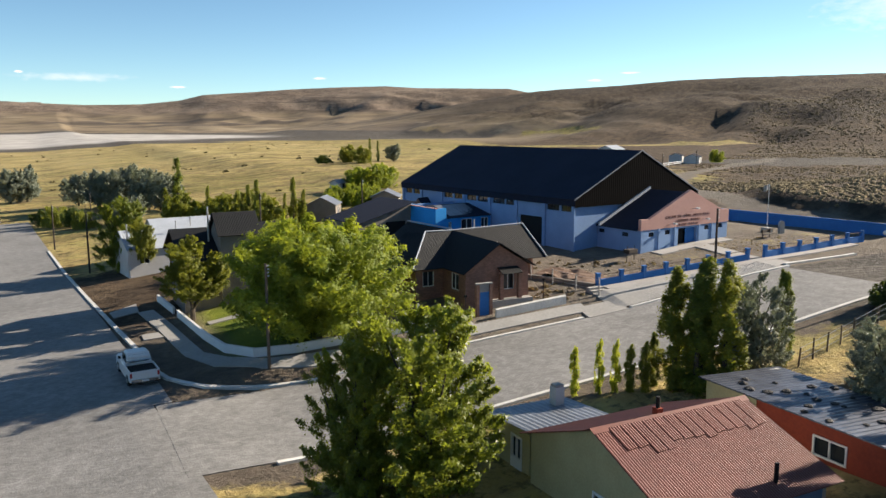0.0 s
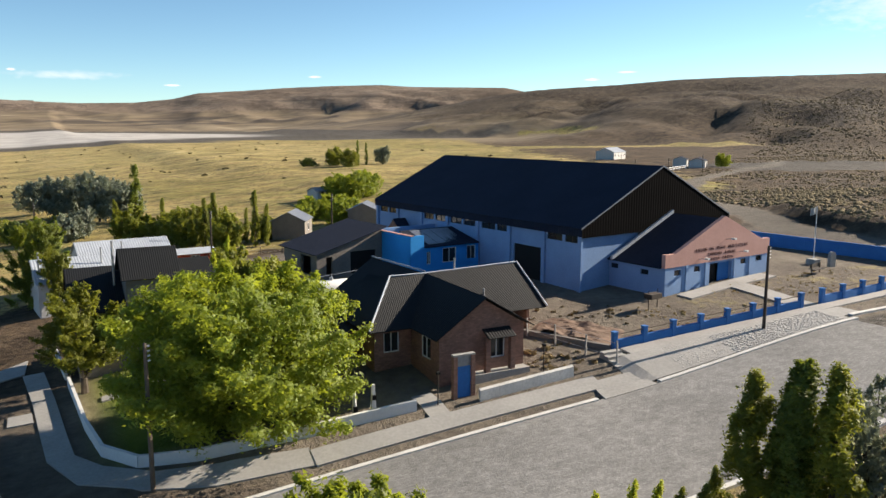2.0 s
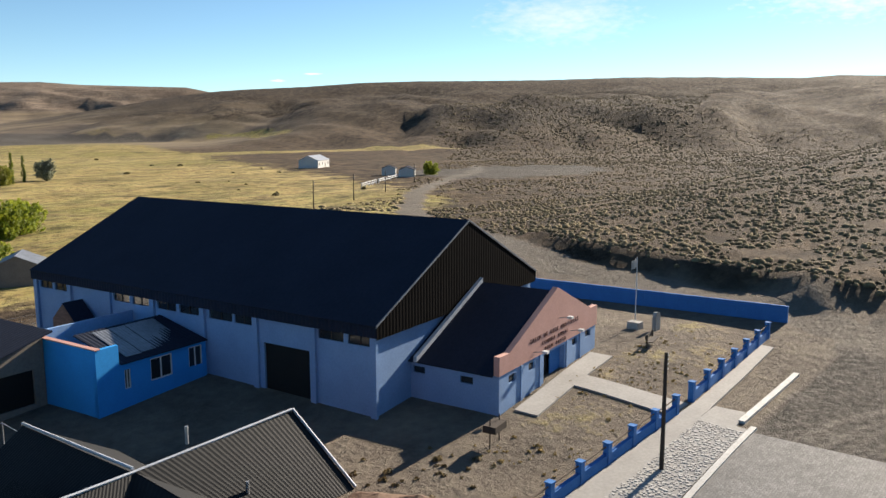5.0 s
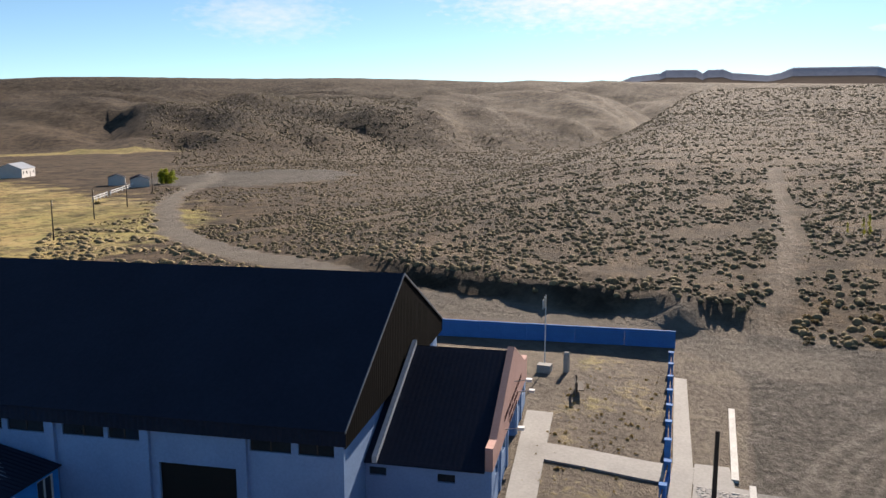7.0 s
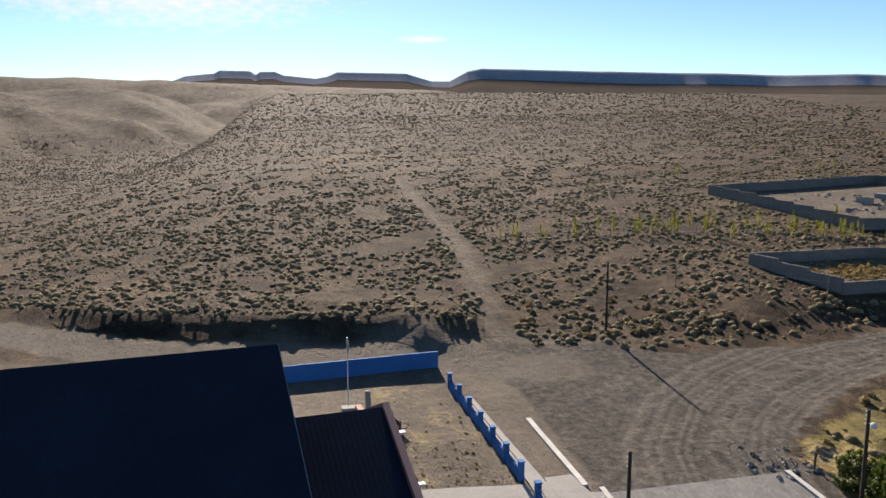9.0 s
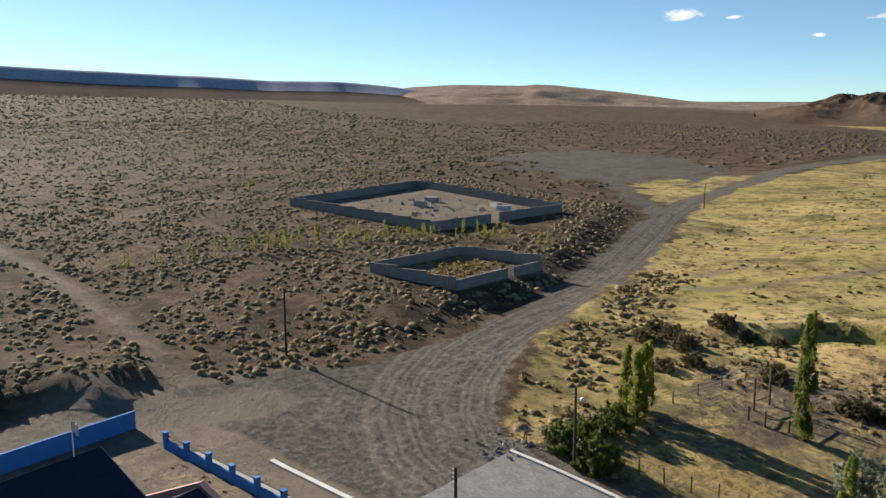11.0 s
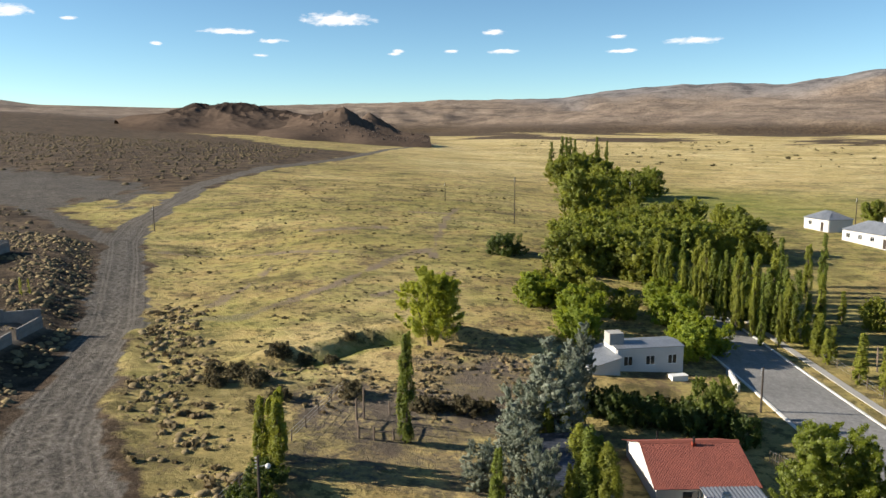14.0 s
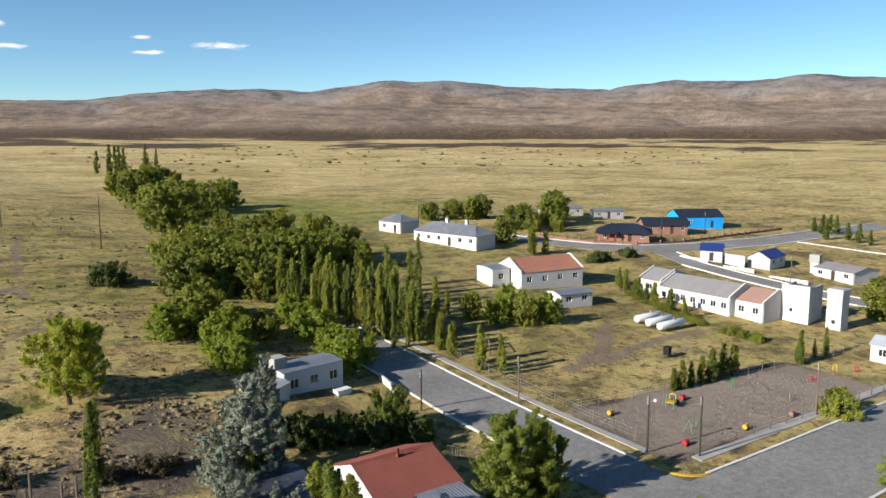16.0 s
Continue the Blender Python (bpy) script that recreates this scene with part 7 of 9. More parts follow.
tussocks("straw", [(90.5 + random.gauss(0, 1.9), 3.4 + random.gauss(0, 3.2)) for _ in range(460)], 0.15, 0.5, M["hay"], "loose golden straw heaped in the small pen", 20, 0.6)
pen2 = thing("stone_pen", pose(0, 0, 0), "large grey concrete-block pen with bare ground", "pen")
for a, b in ((LARGE_PEN[0], LARGE_PEN[1]), (LARGE_PEN[1], (107.5, -23.6)), ((107.35, -25.6), LARGE_PEN[2]), (LARGE_PEN[2], LARGE_PEN[3]), (LARGE_PEN[3], LARGE_PEN[0])):
    block_wall(None, a, b, 1.5, pen2)
tussocks("rubble", [(123 + random.gauss(0, 6.5), -25 + random.gauss(0, 5)) for _ in range(70)], 0.2, 0.6, M["concrete"], "pale stones and rubble lying in the large pen", 21, 0.6)
for x, y, c in ((128, -31, "grey_tin"), (114, -35, "white_tin")):
    t = thing("feed_trough", pose(x, y, sheet_z(x, y), 0, 0, 20), "small box-shaped trough standing in the pen", "trough")
    part("body", wall(BM(), "x", -0.6, 0.6, -1.2, 1.2, -0.1, 0.7, ()), M[c], t)
    part("rim", box(BM(), -1.28, 1.28, -0.68, 0.68, 0.7, 0.78), M["steel"], t)

# white garden wall round the lawn
gw = thing("garden_wall", pose(0, 0, 0), "low whitewashed garden wall round the lawn, curved at the corner", "wall")
pts = [(25.6, 48.9), (19.5, 49.2)], [(19.5, 49.2), (14.5, 49.9)], [(14.5, 49.9), (12.0, 51.0)], [(12.0, 51.0), (10.6, 53.6)], [(10.6, 53.6), (10.1, 58.0)], [(10.1, 58.0), (9.6, 67.5)], [(9.5, 69.0), (9.1, 76.0)]
for a, b in pts:
    a, b = Vector(a), Vector(b)
    d_ = (b - a).normalized() * 0.003
    nrm = Vector((-(b - a).y, (b - a).x)).normalized() * 0.09
    bm = BM()
    draped(bm, (a + d_ - nrm)[:], (b - d_ - nrm)[:], (a + d_ + nrm)[:], (b - d_ + nrm)[:], 0.6, 1.0)
    part("wall", bm, M["bright_white"], gw)
gw2 = thing("garden_wall", pose(0, 0, 0), "low grey-white rendered wall before the brick house", "wall")
bm = BM()
draped(bm, (29.2, 48.35), (35.5, 48.45), (29.2, 48.53), (35.5, 48.63), 0.62, 1.0)
part("wall", bm, M["whitewash"], gw2)

for x, y, a in ((125.5, -25.5, 20), (116.5, -36.0, -15)):
    tr = thing("trough", pose(x, y, sheet_z(x, y), 0, 0, a), "square concrete trough lying in the large pen", "trough", "concrete troughs")
    part("side", wall(BM(), "x", -0.6, -0.48, -1.1, 1.1, -0.2, 0.85), M["concrete"], tr)
    part("side", wall(BM(), "x", 0.48, 0.6, -1.1, 1.1, -0.2, 0.85), M["concrete"], tr)
    part("end", box(BM(), -1.1, -0.98, -0.479, 0.479, -0.2, 0.85), M["concrete"], tr)
    part("end", box(BM(), 0.98, 1.1, -0.479, 0.479, -0.2, 0.85), M["concrete"], tr)
    part("floor", box(BM(), -0.979, 0.979, -0.479, 0.479, 0.1, 0.2), M["concrete"], tr)
tussocks("rubble", [(57.6 + random.gauss(0, 1.1), 34.6 + random.gauss(0, 1.5)) for _ in range(80)], 0.08, 0.3, M["concrete"], "broken concrete and stones at the edge of the gravel", 23, 0.6)

edge_wall = thing("retaining_wall", pose(0, 0, 0), "low brownish block edge holding the dug earth beside the fence", "wall")
bm = BM()
draped(bm, (36.4, 55.6), (39.8, 50.5), (36.6, 55.7), (40.0, 50.6), 0.32, 1.0)
part("wall", bm, M["grey_brick"], edge_wall)
bm = BM()
EN = 22
g = [[None] * (EN + 1) for _ in range(EN + 1)]
for i in range(EN + 1):
    for j in range(EN + 1):
        u, v = i / EN, j / EN
        q = Vector((36.7, 55.8)).lerp(Vector((40.1, 50.7)), u) + Vector((3.4, 2.0)) * v
        rim = min(1, 6 * min(u, 1 - u, 1 - v)) if v > 0.02 else min(1, 6 * min(u, 1 - u))
        g[i][j] = bm.verts.new((q.x, q.y, sheet_z(q.x, q.y) - 0.06 + rim * (0.42 * (1 - 0.6 * v) + 0.22 * noise.noise(Vector((q.x * 1.1, q.y * 1.1, 3))) + 0.08 * noise.noise(Vector((q.x * 4, q.y * 4, 7))))))
for i in range(EN):
    for j in range(EN):
        bm.faces.new((g[i][j], g[i + 1][j], g[i + 1][j + 1], g[i][j + 1]))
tagged(part("earth_bank", bm, mat("reddish_dug_earth", (0.20, 0.125, 0.085), (0.11, 0.075, 0.055), scale=1.2, fine=7, mix=0.7, bump=0.8, bump_scale=6)), "heap of reddish dug earth beside the blue fence", "earth", kind="structure")

# ---- ramp of cobbles before the fence ----
def ramp_point(x, v):
    """v from 0 at the kerb to 1 at the footpath."""
    y = 46.4 + 2.5 * v
    return Vector((x, y, sheet_z(x, 46.4) * (1 - v) + (sheet_z(x, 48.9) + 0.1) * v + 0.16))


bm = BM()
g = [[bm.verts.new(ramp_point((40.0 - 0.5 * j / 4) + (17.0 + 0.5 * j / 4) * i / 46, j / 4)) for j in range(5)] for i in range(47)]
# its lower end slopes down to the drive
g.insert(0, [bm.verts.new((38.75 - 0.25 * j / 4, 46.4 + 2.5 * j / 4, sheet_z(38.75 - 0.25 * j / 4, 46.4 + 2.5 * j / 4) + 0.02)) for j in range(5)])
for i in range(47):
    for j in range(4):
        bm.faces.new((g[i][j], g[i + 1][j], g[i + 1][j + 1], g[i][j + 1]))
ramp = tagged(part("ramp", bm, M["concrete"]), "sloping concrete bank set with pale cobbles", "bank", kind="structure")
stone = BM()
bmesh.ops.create_icosphere(stone, subdivisions=1, radius=1)
for v in stone.verts:
    v.co *= 1 + 0.18 * noise.noise(v.co * 3)
    v.co.z = max(v.co.z * 0.75, -0.3)
stone_me = mesh_of(stone, "cobble")
stone_me.materials.append(M["cobble"])
rnd = random.Random(8)
spots = []
for i in range(84):
    for j in range(13):
        if rnd.random() < 0.9:
            spots.append((42.3 + 14.3 * (i + rnd.uniform(-0.4, 0.4)) / 84, 0.05 + 0.92 * (j + rnd.uniform(-0.35, 0.35)) / 13))
for k, (x, v) in enumerate(spots):
    if k < 290:
        o = new("cobble", stone_me)
        o.parent = ramp
        s = rnd.uniform(0.07, 0.13)
        o.matrix_local = Matrix.Translation(ramp_point(x, v) - Vector((0, 0, 0.02))) @ pose(0, 0, 0, 0, 0, rnd.uniform(0, 360)) @ Matrix.Diagonal((s, s * 0.9, s * 0.36, 1))
bm = BM()
for x, v in spots[290:]:
    c = ramp_point(x, v)
    s = rnd.uniform(0.07, 0.13)
    a = rnd.uniform(0, 6)
    top_ = bm.verts.new(c + Vector((0, 0, s * 0.26)))
    ring = [bm.verts.new(c + Vector((s * math.cos(a + q * 1.047), s * math.sin(a + q * 1.047), -0.02))) for q in range(6)]
    mid_ = [bm.verts.new(c + Vector((0.75 * s * math.cos(a + q * 1.047), 0.75 * s * math.sin(a + q * 1.047), s * 0.19))) for q in range(6)]
    for q in range(6):
        bm.faces.new((top_, mid_[q], mid_[(q + 1) % 6]))
        bm.faces.new((mid_[q], ring[q], ring[(q + 1) % 6], mid_[(q + 1) % 6]))
o = part("cobbles", bm, M["cobble"], ramp)
tagged(o, "pale cobbles bedded in the bank", "", kind="stuff")
steps = thing("steps", pose(39.0, 48.2, 0), "short flight of concrete steps at the end of the bank", "steps")
for i in range(4):
    z = sheet_z(39, 48)
    part("step", box(BM(), -0.5, 0.9, i * 0.42, i * 0.42 + 0.42, z - 0.5, z + 0.2 + 0.17 * i), M["concrete"], steps)

# ---- poles ----
def power_pole(x, y, h, lamp=False, label="dark wooden power pole with insulators", material="dark_wood", lean=0.0):
    z = sheet_z(x, y)
    p = thing("power_pole", pose(x, y, z, 0, lean, 0), label, "pole")
    part("shaft", tube(BM(), (0, 0, -0.8), (0, 0, h), 0.12, 0.08, 8), M[material], p)
    if lamp:
        part("lamp_arm", tube(BM(), (0, 0, h - 0.7), (-0.6, 0.2, h - 0.55), 0.025, n=6), M["steel"], p)
        bm = BM()
        bmesh.ops.create_icosphere(bm, subdivisions=2, radius=0.17, matrix=Matrix.Translation((-0.65, 0.22, h - 0.58)))
        part("lamp_globe", bm, M["white_paint"], p, "white globe street lamp")
    for k in range(4):
        part("insulator", tube(BM(), (0.08, 0, h - 0.15 - 0.22 * k), (0.2, 0, h - 0.12 - 0.22 * k), 0.045, n=6), M["white_paint"], p)
    return p


for x, y, h, lamp in ((50.55, 48.0, 5.75, False), (4.6, 100.0, 7.0, False), (1.4, 127.0, 6.5, False), (8.1, 156.8, 6.0, False), (-5.0, 26.8, 5.8, True), (-8.8, 30.1, 6.2, False), (9.1, 7.6, 4.6, False),
                      (52.8, 34.0, 5.4, True), (81.9, 35.6, 6.3, False), (22.0, -87.9, 10.1, False), (95.2, -76.0, 5.0, False), (35.9, -121.3, 5.0, False), (114.8, 147.7, 6.3, False), (138.4, 161.9, 5.8, False), (157.7, 171.0, 5.2, False), (193.2, 193.8, 5.5, False),
                      (40.5, 104, 6.5, False), (26, 104, 6.0, False), (-9, -110, 9, False), (-60, -100, 7, False), (-110, -60, 6, False), (-128, -60, 6, False)):
    power_pole(x, y, h, lamp)
for x, y, h in ((12.3, 48.4, 6.8), (11.3, 29.2, 5.6), (-2.4, 10.2, 5.4), (-30.2, 29.6, 6.2), (-92, -12, 6)):
    power_pole(x, y, h, label="pale weathered wooden pole beside the street", material="wood")

mp_ = thing("meter_pillar", pose(23.6, 49.95, sheet_z(23.6, 49.95)), "white tapered concrete meter pillar beside the gate", "pillar")
part("foot", box(BM(), -0.22, 0.22, -0.2, 0.2, -0.2, 0.12), M["concrete"], mp_)
bm = BM()
tube(bm, (0, 0, 0.12), (0, 0, 1.55), 0.19, 0.10, n=4)
part("post", bm, M["white_paint"], mp_)
part("meter_box", box(BM(), -0.1, 0.1, -0.2, -0.12, 0.75, 1.0), M["dark"], mp_)

fp = thing("flagpole", pose(69.4, 58.9, sheet_z(69.4, 58.9)), "white flagpole with a pale flag on a stone plinth", "flagpole")
part("plinth", prism(BM(), [(-0.5, -0.45, -0.2), (0.5, -0.45, -0.2), (0.34, -0.45, 0.5), (-0.34, -0.45, 0.5)], (0, 0.9, 0)), M["concrete"], fp)
part("mast", tube(BM(), (0, 0, 0.6), (0, 0, 5.2), 0.045, 0.03), M["white_paint"], fp)
bm = BM()
g = [[bm.verts.new((-0.05 - 0.8 * i / 8, 0.08 * math.sin(i * 1.2), 5.15 - 0.62 * j / 3 - 0.02 * i)) for j in range(4)] for i in range(9)]
for i in range(8):
    for j in range(3):
        bm.faces.new((g[i][j], g[i + 1][j], g[i + 1][j + 1], g[i][j + 1]))
bmesh.ops.solidify(bm, geom=bm.faces[:], thickness=0.012)
part("flag", bm, M["white"], fp)
mon = thing("monument", pose(70.0, 57.4, sheet_z(70.0, 57.4)), "small rounded stone monument beside the flagpole", "monument")
bm = BM()
prism(bm, [(-0.35, 0, -0.2)] + [(0.35 * math.cos(a), 0, 1.0 + 0.35 * math.sin(a)) for a in (math.pi, 2.5, 2.0, 1.57, 1.1, 0.6, 0)] + [(0.35, 0, -0.2)], (0, 0.3, 0))
part("stone", bm, M["concrete"], mon)
bench = thing("bench", pose(66.2, 56.2, sheet_z(66.2, 56.2), 0, 0, 12), "dark wooden bench on posts in the forecourt", "bench")
for x in (-0.7, 0.7):
    part("post", box(BM(), x - 0.05, x + 0.05, -0.05, 0.05, -0.2, 0.9), M["wood"], bench)
part("backrest", box(BM(), -0.9, 0.9, 0.05, 0.09, 0.55, 0.85), M["dark_wood"], bench)
part("seat", box(BM(), -0.9, 0.9, -0.4, -0.02, 0.40, 0.45), M["dark_wood"], bench)
part("brace", box(BM(), -0.75, 0.75, -0.04, 0.04, 0.30, 0.40), M["dark_wood"], bench)
rack = thing("rubbish_basket", pose(47.6, 55.3, sheet_z(47.6, 55.3), 0, 0, 10), "raised metal rubbish basket on two posts", "basket")
for x in (-0.5, 0.5):
    part("post", tube(BM(), (x, 0, -0.2), (x, 0, 1.4), 0.03), M["dark_wood"], rack)
part("basket", wall(BM(), "x", -0.35, 0.35, -0.6, 0.6, 0.75, 1.1), M["dark_wood"], rack)

# portal and posts of the brick house
gate = thing("garden_portal", pose(28.55, 49.1, sheet_z(28.55, 49.1)), "small brick portal framing a blue door", "gate")
for x in (-0.55, 0.55):
    part("pillar", box(BM(), x - 0.12, x + 0.12, -0.15, 0.15, -0.4, 2.35), M["brick"], gate)
part("lintel", box(BM(), -0.67, 0.67, -0.15, 0.15, 2.352, 2.45), M["concrete"], gate)
part("door", box(BM(), -0.43, 0.43, -0.03, 0.03, 0.0, 1.75), M["fence_blue"], gate, "faded blue door panel")
part("panel", box(BM(), -0.43, 0.43, -0.03, 0.03, 1.76, 2.35), M["grey_tin"], gate)
for x, y, h in ((26.9, 48.9, 1.7), (33.9, 49.2, 1.8)):
    p = thing("lamp_post", pose(x, y, sheet_z(x, y)), "thin dark garden lamp post", "post")
    part("shaft", tube(BM(), (0, 0, -0.3), (0, 0, h), 0.04, 0.03), M["dark_wood"], p)
    part("head", box(BM(), -0.09, 0.09, -0.09, 0.09, h, h + 0.14), M["dark"], p)
p = thing("lamp_post", pose(22.4, 49.6, sheet_z(22.4, 49.6)), "tapered white concrete bollard", "post")
part("shaft", tube(BM(), (0, 0, -0.3), (0, 0, 1.9), 0.16, 0.07, 6), M["white"], p)
part("box", box(BM(), -0.1, 0.1, -0.22, -0.12, 0.5, 0.8), M["dark"], p)


# ---- gas tanks ----
def gas_tank(m, L, r, label, group=""):
    t = thing("gas_tank", m, label, "tank", group)
    bm = BM()
    prof = [(-L / 2 - r * 0.55, 0.02), (-L / 2 - r * 0.45, r * 0.5), (-L / 2 - r * 0.2, r * 0.85), (-L / 2, r), (L / 2, r), (L / 2 + r * 0.2, r * 0.85), (L / 2 + r * 0.45, r * 0.5), (L / 2 + r * 0.55, 0.02)]
    rings = [[bm.verts.new((x, q * math.cos(k * 0.3927), q * math.sin(k * 0.3927))) for k in range(16)] for x, q in prof]
    for a, b in zip(rings, rings[1:]):
        for k in range(16):
            bm.faces.new((a[k], a[(k + 1) % 16], b[(k + 1) % 16], b[k]))
    bm.faces.new(rings[0][::-1])
    bm.faces.new(rings[-1])
    for f in bm.faces:
        f.smooth = True
    part("shell", bm, M["white_paint"], t)
    for x in (-L * 0.32, L * 0.32):
        part("saddle", box(BM(), x - 0.12, x + 0.12, -r * 0.7, r * 0.7, -r - 0.5, -r * 0.72), M["concrete"], t)
    part("valve_dome", tube(BM(), (L * 0.1, 0, r * 0.95), (L * 0.1, 0, r + 0.22), 0.16, 0.14, 10), M["steel"], t)
    return t


tk = gas_tank(pose(28.3, 70.9, sheet_z(28.3, 70.9) + 1.15, 0, 0, 3), 4.2, 0.68, "white horizontal gas tank with faded markings on saddles")
for x, w, c in ((-1.6, 0.5, "yellow"), (-0.9, 0.7, "dark"), (0.2, 0.28, "fence_blue"), (1.1, 0.7, "dark"), (1.7, 0.4, "yellow")):
    bm = BM()
    for k in range(3):
        a0, a1 = -0.35 + k * 0.12, -0.35 + (k + 1) * 0.12
        bm.faces.new([bm.verts.new((xx, -0.69 * math.cos(a), 0.69 * math.sin(a))) for xx, a in ((x, a0), (x + w, a0), (x + w, a1), (x, a1))])
    bmesh.ops.solidify(bm, geom=bm.faces[:], thickness=0.006)
    part("marking", bm, M[c], tk)
cage = thing("tank_fence", pose(0, 0, 0), "wire mesh fence frame on a low concrete border round the tank", "fence")
cp = [(24.8, 68.9), (32.2, 69.3), (32.0, 73.3), (24.6, 72.9)]
for i in range(4):
    a, b = Vector(cp[i]), Vector(cp[(i + 1) % 4])
    nrm = Vector((-(b - a).y, (b - a).x)).normalized() * 0.1
    dd = (b - a).normalized() * 0.11
    bm = BM()
    draped(bm, (a + dd - nrm)[:], (b - dd - nrm)[:], (a + dd + nrm)[:], (b - dd + nrm)[:], 0.3, 0.6)
    part("border", bm, M["concrete"], cage)
    n = int((b - a).length / 2)
    for k in range(n):
        p = a.lerp(b, k / n)
        if i in (1, 2):
            z = sheet_z(p.x, p.y)
            part("post", tube(BM(), (p.x, p.y, z), (p.x, p.y, z + 1.7), 0.03), M["steel"], cage)
    if i in (1, 2):
        for hgt in (1.65, 0.4):
            part("rail", tube(BM(), (a.x, a.y, sheet_z(*a) + hgt), (b.x, b.y, sheet_z(*b) + hgt), 0.025), M["steel"], cage)
for i, (x, y) in enumerate(((-43.7, -6.7), (-43.8, -4.5), (-43.9, -2.3))):
    gas_tank(pose(x, y, sheet_z(x, y) + 0.92, 0, 0, 182), 5.6, 0.6, "white horizontal gas tank in a row of three", "three gas tanks")


# ---- houses ----
def cottage(name, x, y, deg, L, W, he, hr, wm, rm, label, windows=2, hip=0.0, door=True, ov=0.3, z=None, category="house", rib=0.25, parapet=None):
    """A gabled house, its ridge along its own x; the floor's centre is at x, y."""
    z = sheet_z(x, y) if z is None else z
    h = thing(name, pose(x, y, z, 0, 0, deg), label, category)
    l, w = L / 2, W / 2
    for s in (-1, 1):
        holes = []
        for i in range(windows):
            c = -l + L * (i + 0.5) / windows
            if door and i == windows // 2 and s < 0:
                holes.append((c - 0.45, c + 0.45, 0.05, 2.05))
            else:
                holes.append((c - 0.55, c + 0.55, he * 0.38, he * 0.38 + min(1.1, he * 0.45)))
        y0 = s * w
        part("wall", wall(BM(), "x", y0 - 0.1, y0 + 0.1, -l, l, -1.2, he, holes), wm, h)
        for a, b, c, d_ in holes:
            isdoor = c < 0.1
            p = part("door" if isdoor else "window", box(BM(), a, b, y0 - 0.03, y0 + 0.03, c, d_), M["dark_wood"] if isdoor else M["glass"], h)
            if not isdoor:
                part("window_frame", wall(BM(), "x", y0 + s * 0.03, y0 + s * 0.07, a, b, c, d_, [(a + 0.07, (a + b) / 2 - 0.03, c + 0.07, d_ - 0.07), ((a + b) / 2 + 0.03, b - 0.07, c + 0.07, d_ - 0.07)]), M["white_paint"], p)
    for s in (-1, 1):
        part("wall", wall(BM(), "y", s * l - 0.1, s * l + 0.1, -w + 0.1, w - 0.1, -1.2, he), wm, h)
        if not hip:
            part("gable", prism(BM(), [(s * l - 0.1, -w, he), (s * l - 0.1, w, he), (s * l - 0.1, 0, hr - 0.05)], (0.2, 0, 0)), wm, h)
            if parapet:
                part("parapet", prism(BM(), [(s * l - 0.14, -w - ov, he - 0.1), (s * l - 0.14, 0, hr - 0.05), (s * l - 0.14, w + ov, he - 0.1), (s * l - 0.14, w + ov, he + 0.3), (s * l - 0.14, 0, hr + 0.35), (s * l - 0.14, -w - ov, he + 0.3)], (0.28, 0, 0)), parapet, h)
    sl = (hr - he) / w
    e = he - ov * sl
    o = ov if not parapet else 0.0
    for s in (-1, 1):
        part("roof", roof_sheet(BM(), (-l - o, s * (w + ov), e), (l + o, s * (w + ov), e), (l + o - hip, 0, hr), (-l - o + hip, 0, hr), 0.06, rib, 0.025), rm, h)
        if hip:
            part("roof", roof_sheet(BM(), (s * (l + o), -w - ov, e), (s * (l + o), w + ov, e), (s * (l + o - hip), 0.01, hr), (s * (l + o - hip), -0.01, hr), 0.06, rib, 0.025), rm, h)
    return h


def chimney(h, x, y, z, s=0.35, tall=1.0, m="white"):
    c = part("chimney", box(BM(), x - s, x + s, y - s, y + s, z - 0.8, z + tall), M[m], h)
    part("cap", box(BM(), x - s - 0.06, x + s + 0.06, y - s - 0.06, y + s + 0.06, z + tall, z + tall + 0.08), M["concrete"], c)


# the red-roofed house by the corner
rh = thing("cream_house", pose(0, 0, 0), "cream house with faded red corrugated iron roof", "house")
zb = -0.4
part("wall", wall(BM(), "y", 17.7, 17.9, 18.0, 26.4, zb, 2.85, [(21.2, 22.1, 1.0, 2.0)]), M["cream"], rh)
part("gable", prism(BM(), [(17.7, 18.0, 2.85), (17.7, 26.4, 2.85), (17.7, 22.2, 4.45)], (0.2, 0, 0)), M["cream"], rh)
part("wall", wall(BM(), "y", 25.0, 25.2, 18.0, 26.4, zb, 2.85), M["white"], rh)
part("gable", prism(BM(), [(25.0, 18.0, 2.85), (25.0, 26.4, 2.85), (25.0, 22.2, 4.45)], (0.2, 0, 0)), M["white"], rh)
part("wall", wall(BM(), "x", 18.0, 18.2, 17.9, 25.0, zb, 2.85), M["pale_blue"], rh)
part("wall", wall(BM(), "x", 26.2, 26.4, 17.9, 25.0, zb, 2.85, [(22.0, 23.2, 1.2, 2.3)]), M["white"], rh)
part("window", box(BM(), 22.0, 23.2, 26.28, 26.32, 1.2, 2.3), M["glass"], rh)
w = part("window", box(BM(), 17.78, 17.82, 21.2, 22.1, 1.0, 2.0), M["glass"], rh)
part("window_frame", wall(BM(), "y", 17.65, 17.75, 21.1, 22.2, 0.9, 2.1, [(21.2, 21.62, 1.0, 2.0), (21.68, 22.1, 1.0, 2.0)]), M["white_paint"], w)
part("roof", roof_sheet(BM(), (17.4, 17.5, 2.72), (25.5, 17.5, 2.72), (25.4, 22.2, 4.5), (17.5, 22.2, 4.5), 0.03, 0.12, 0.02), M["red_tin"], rh)
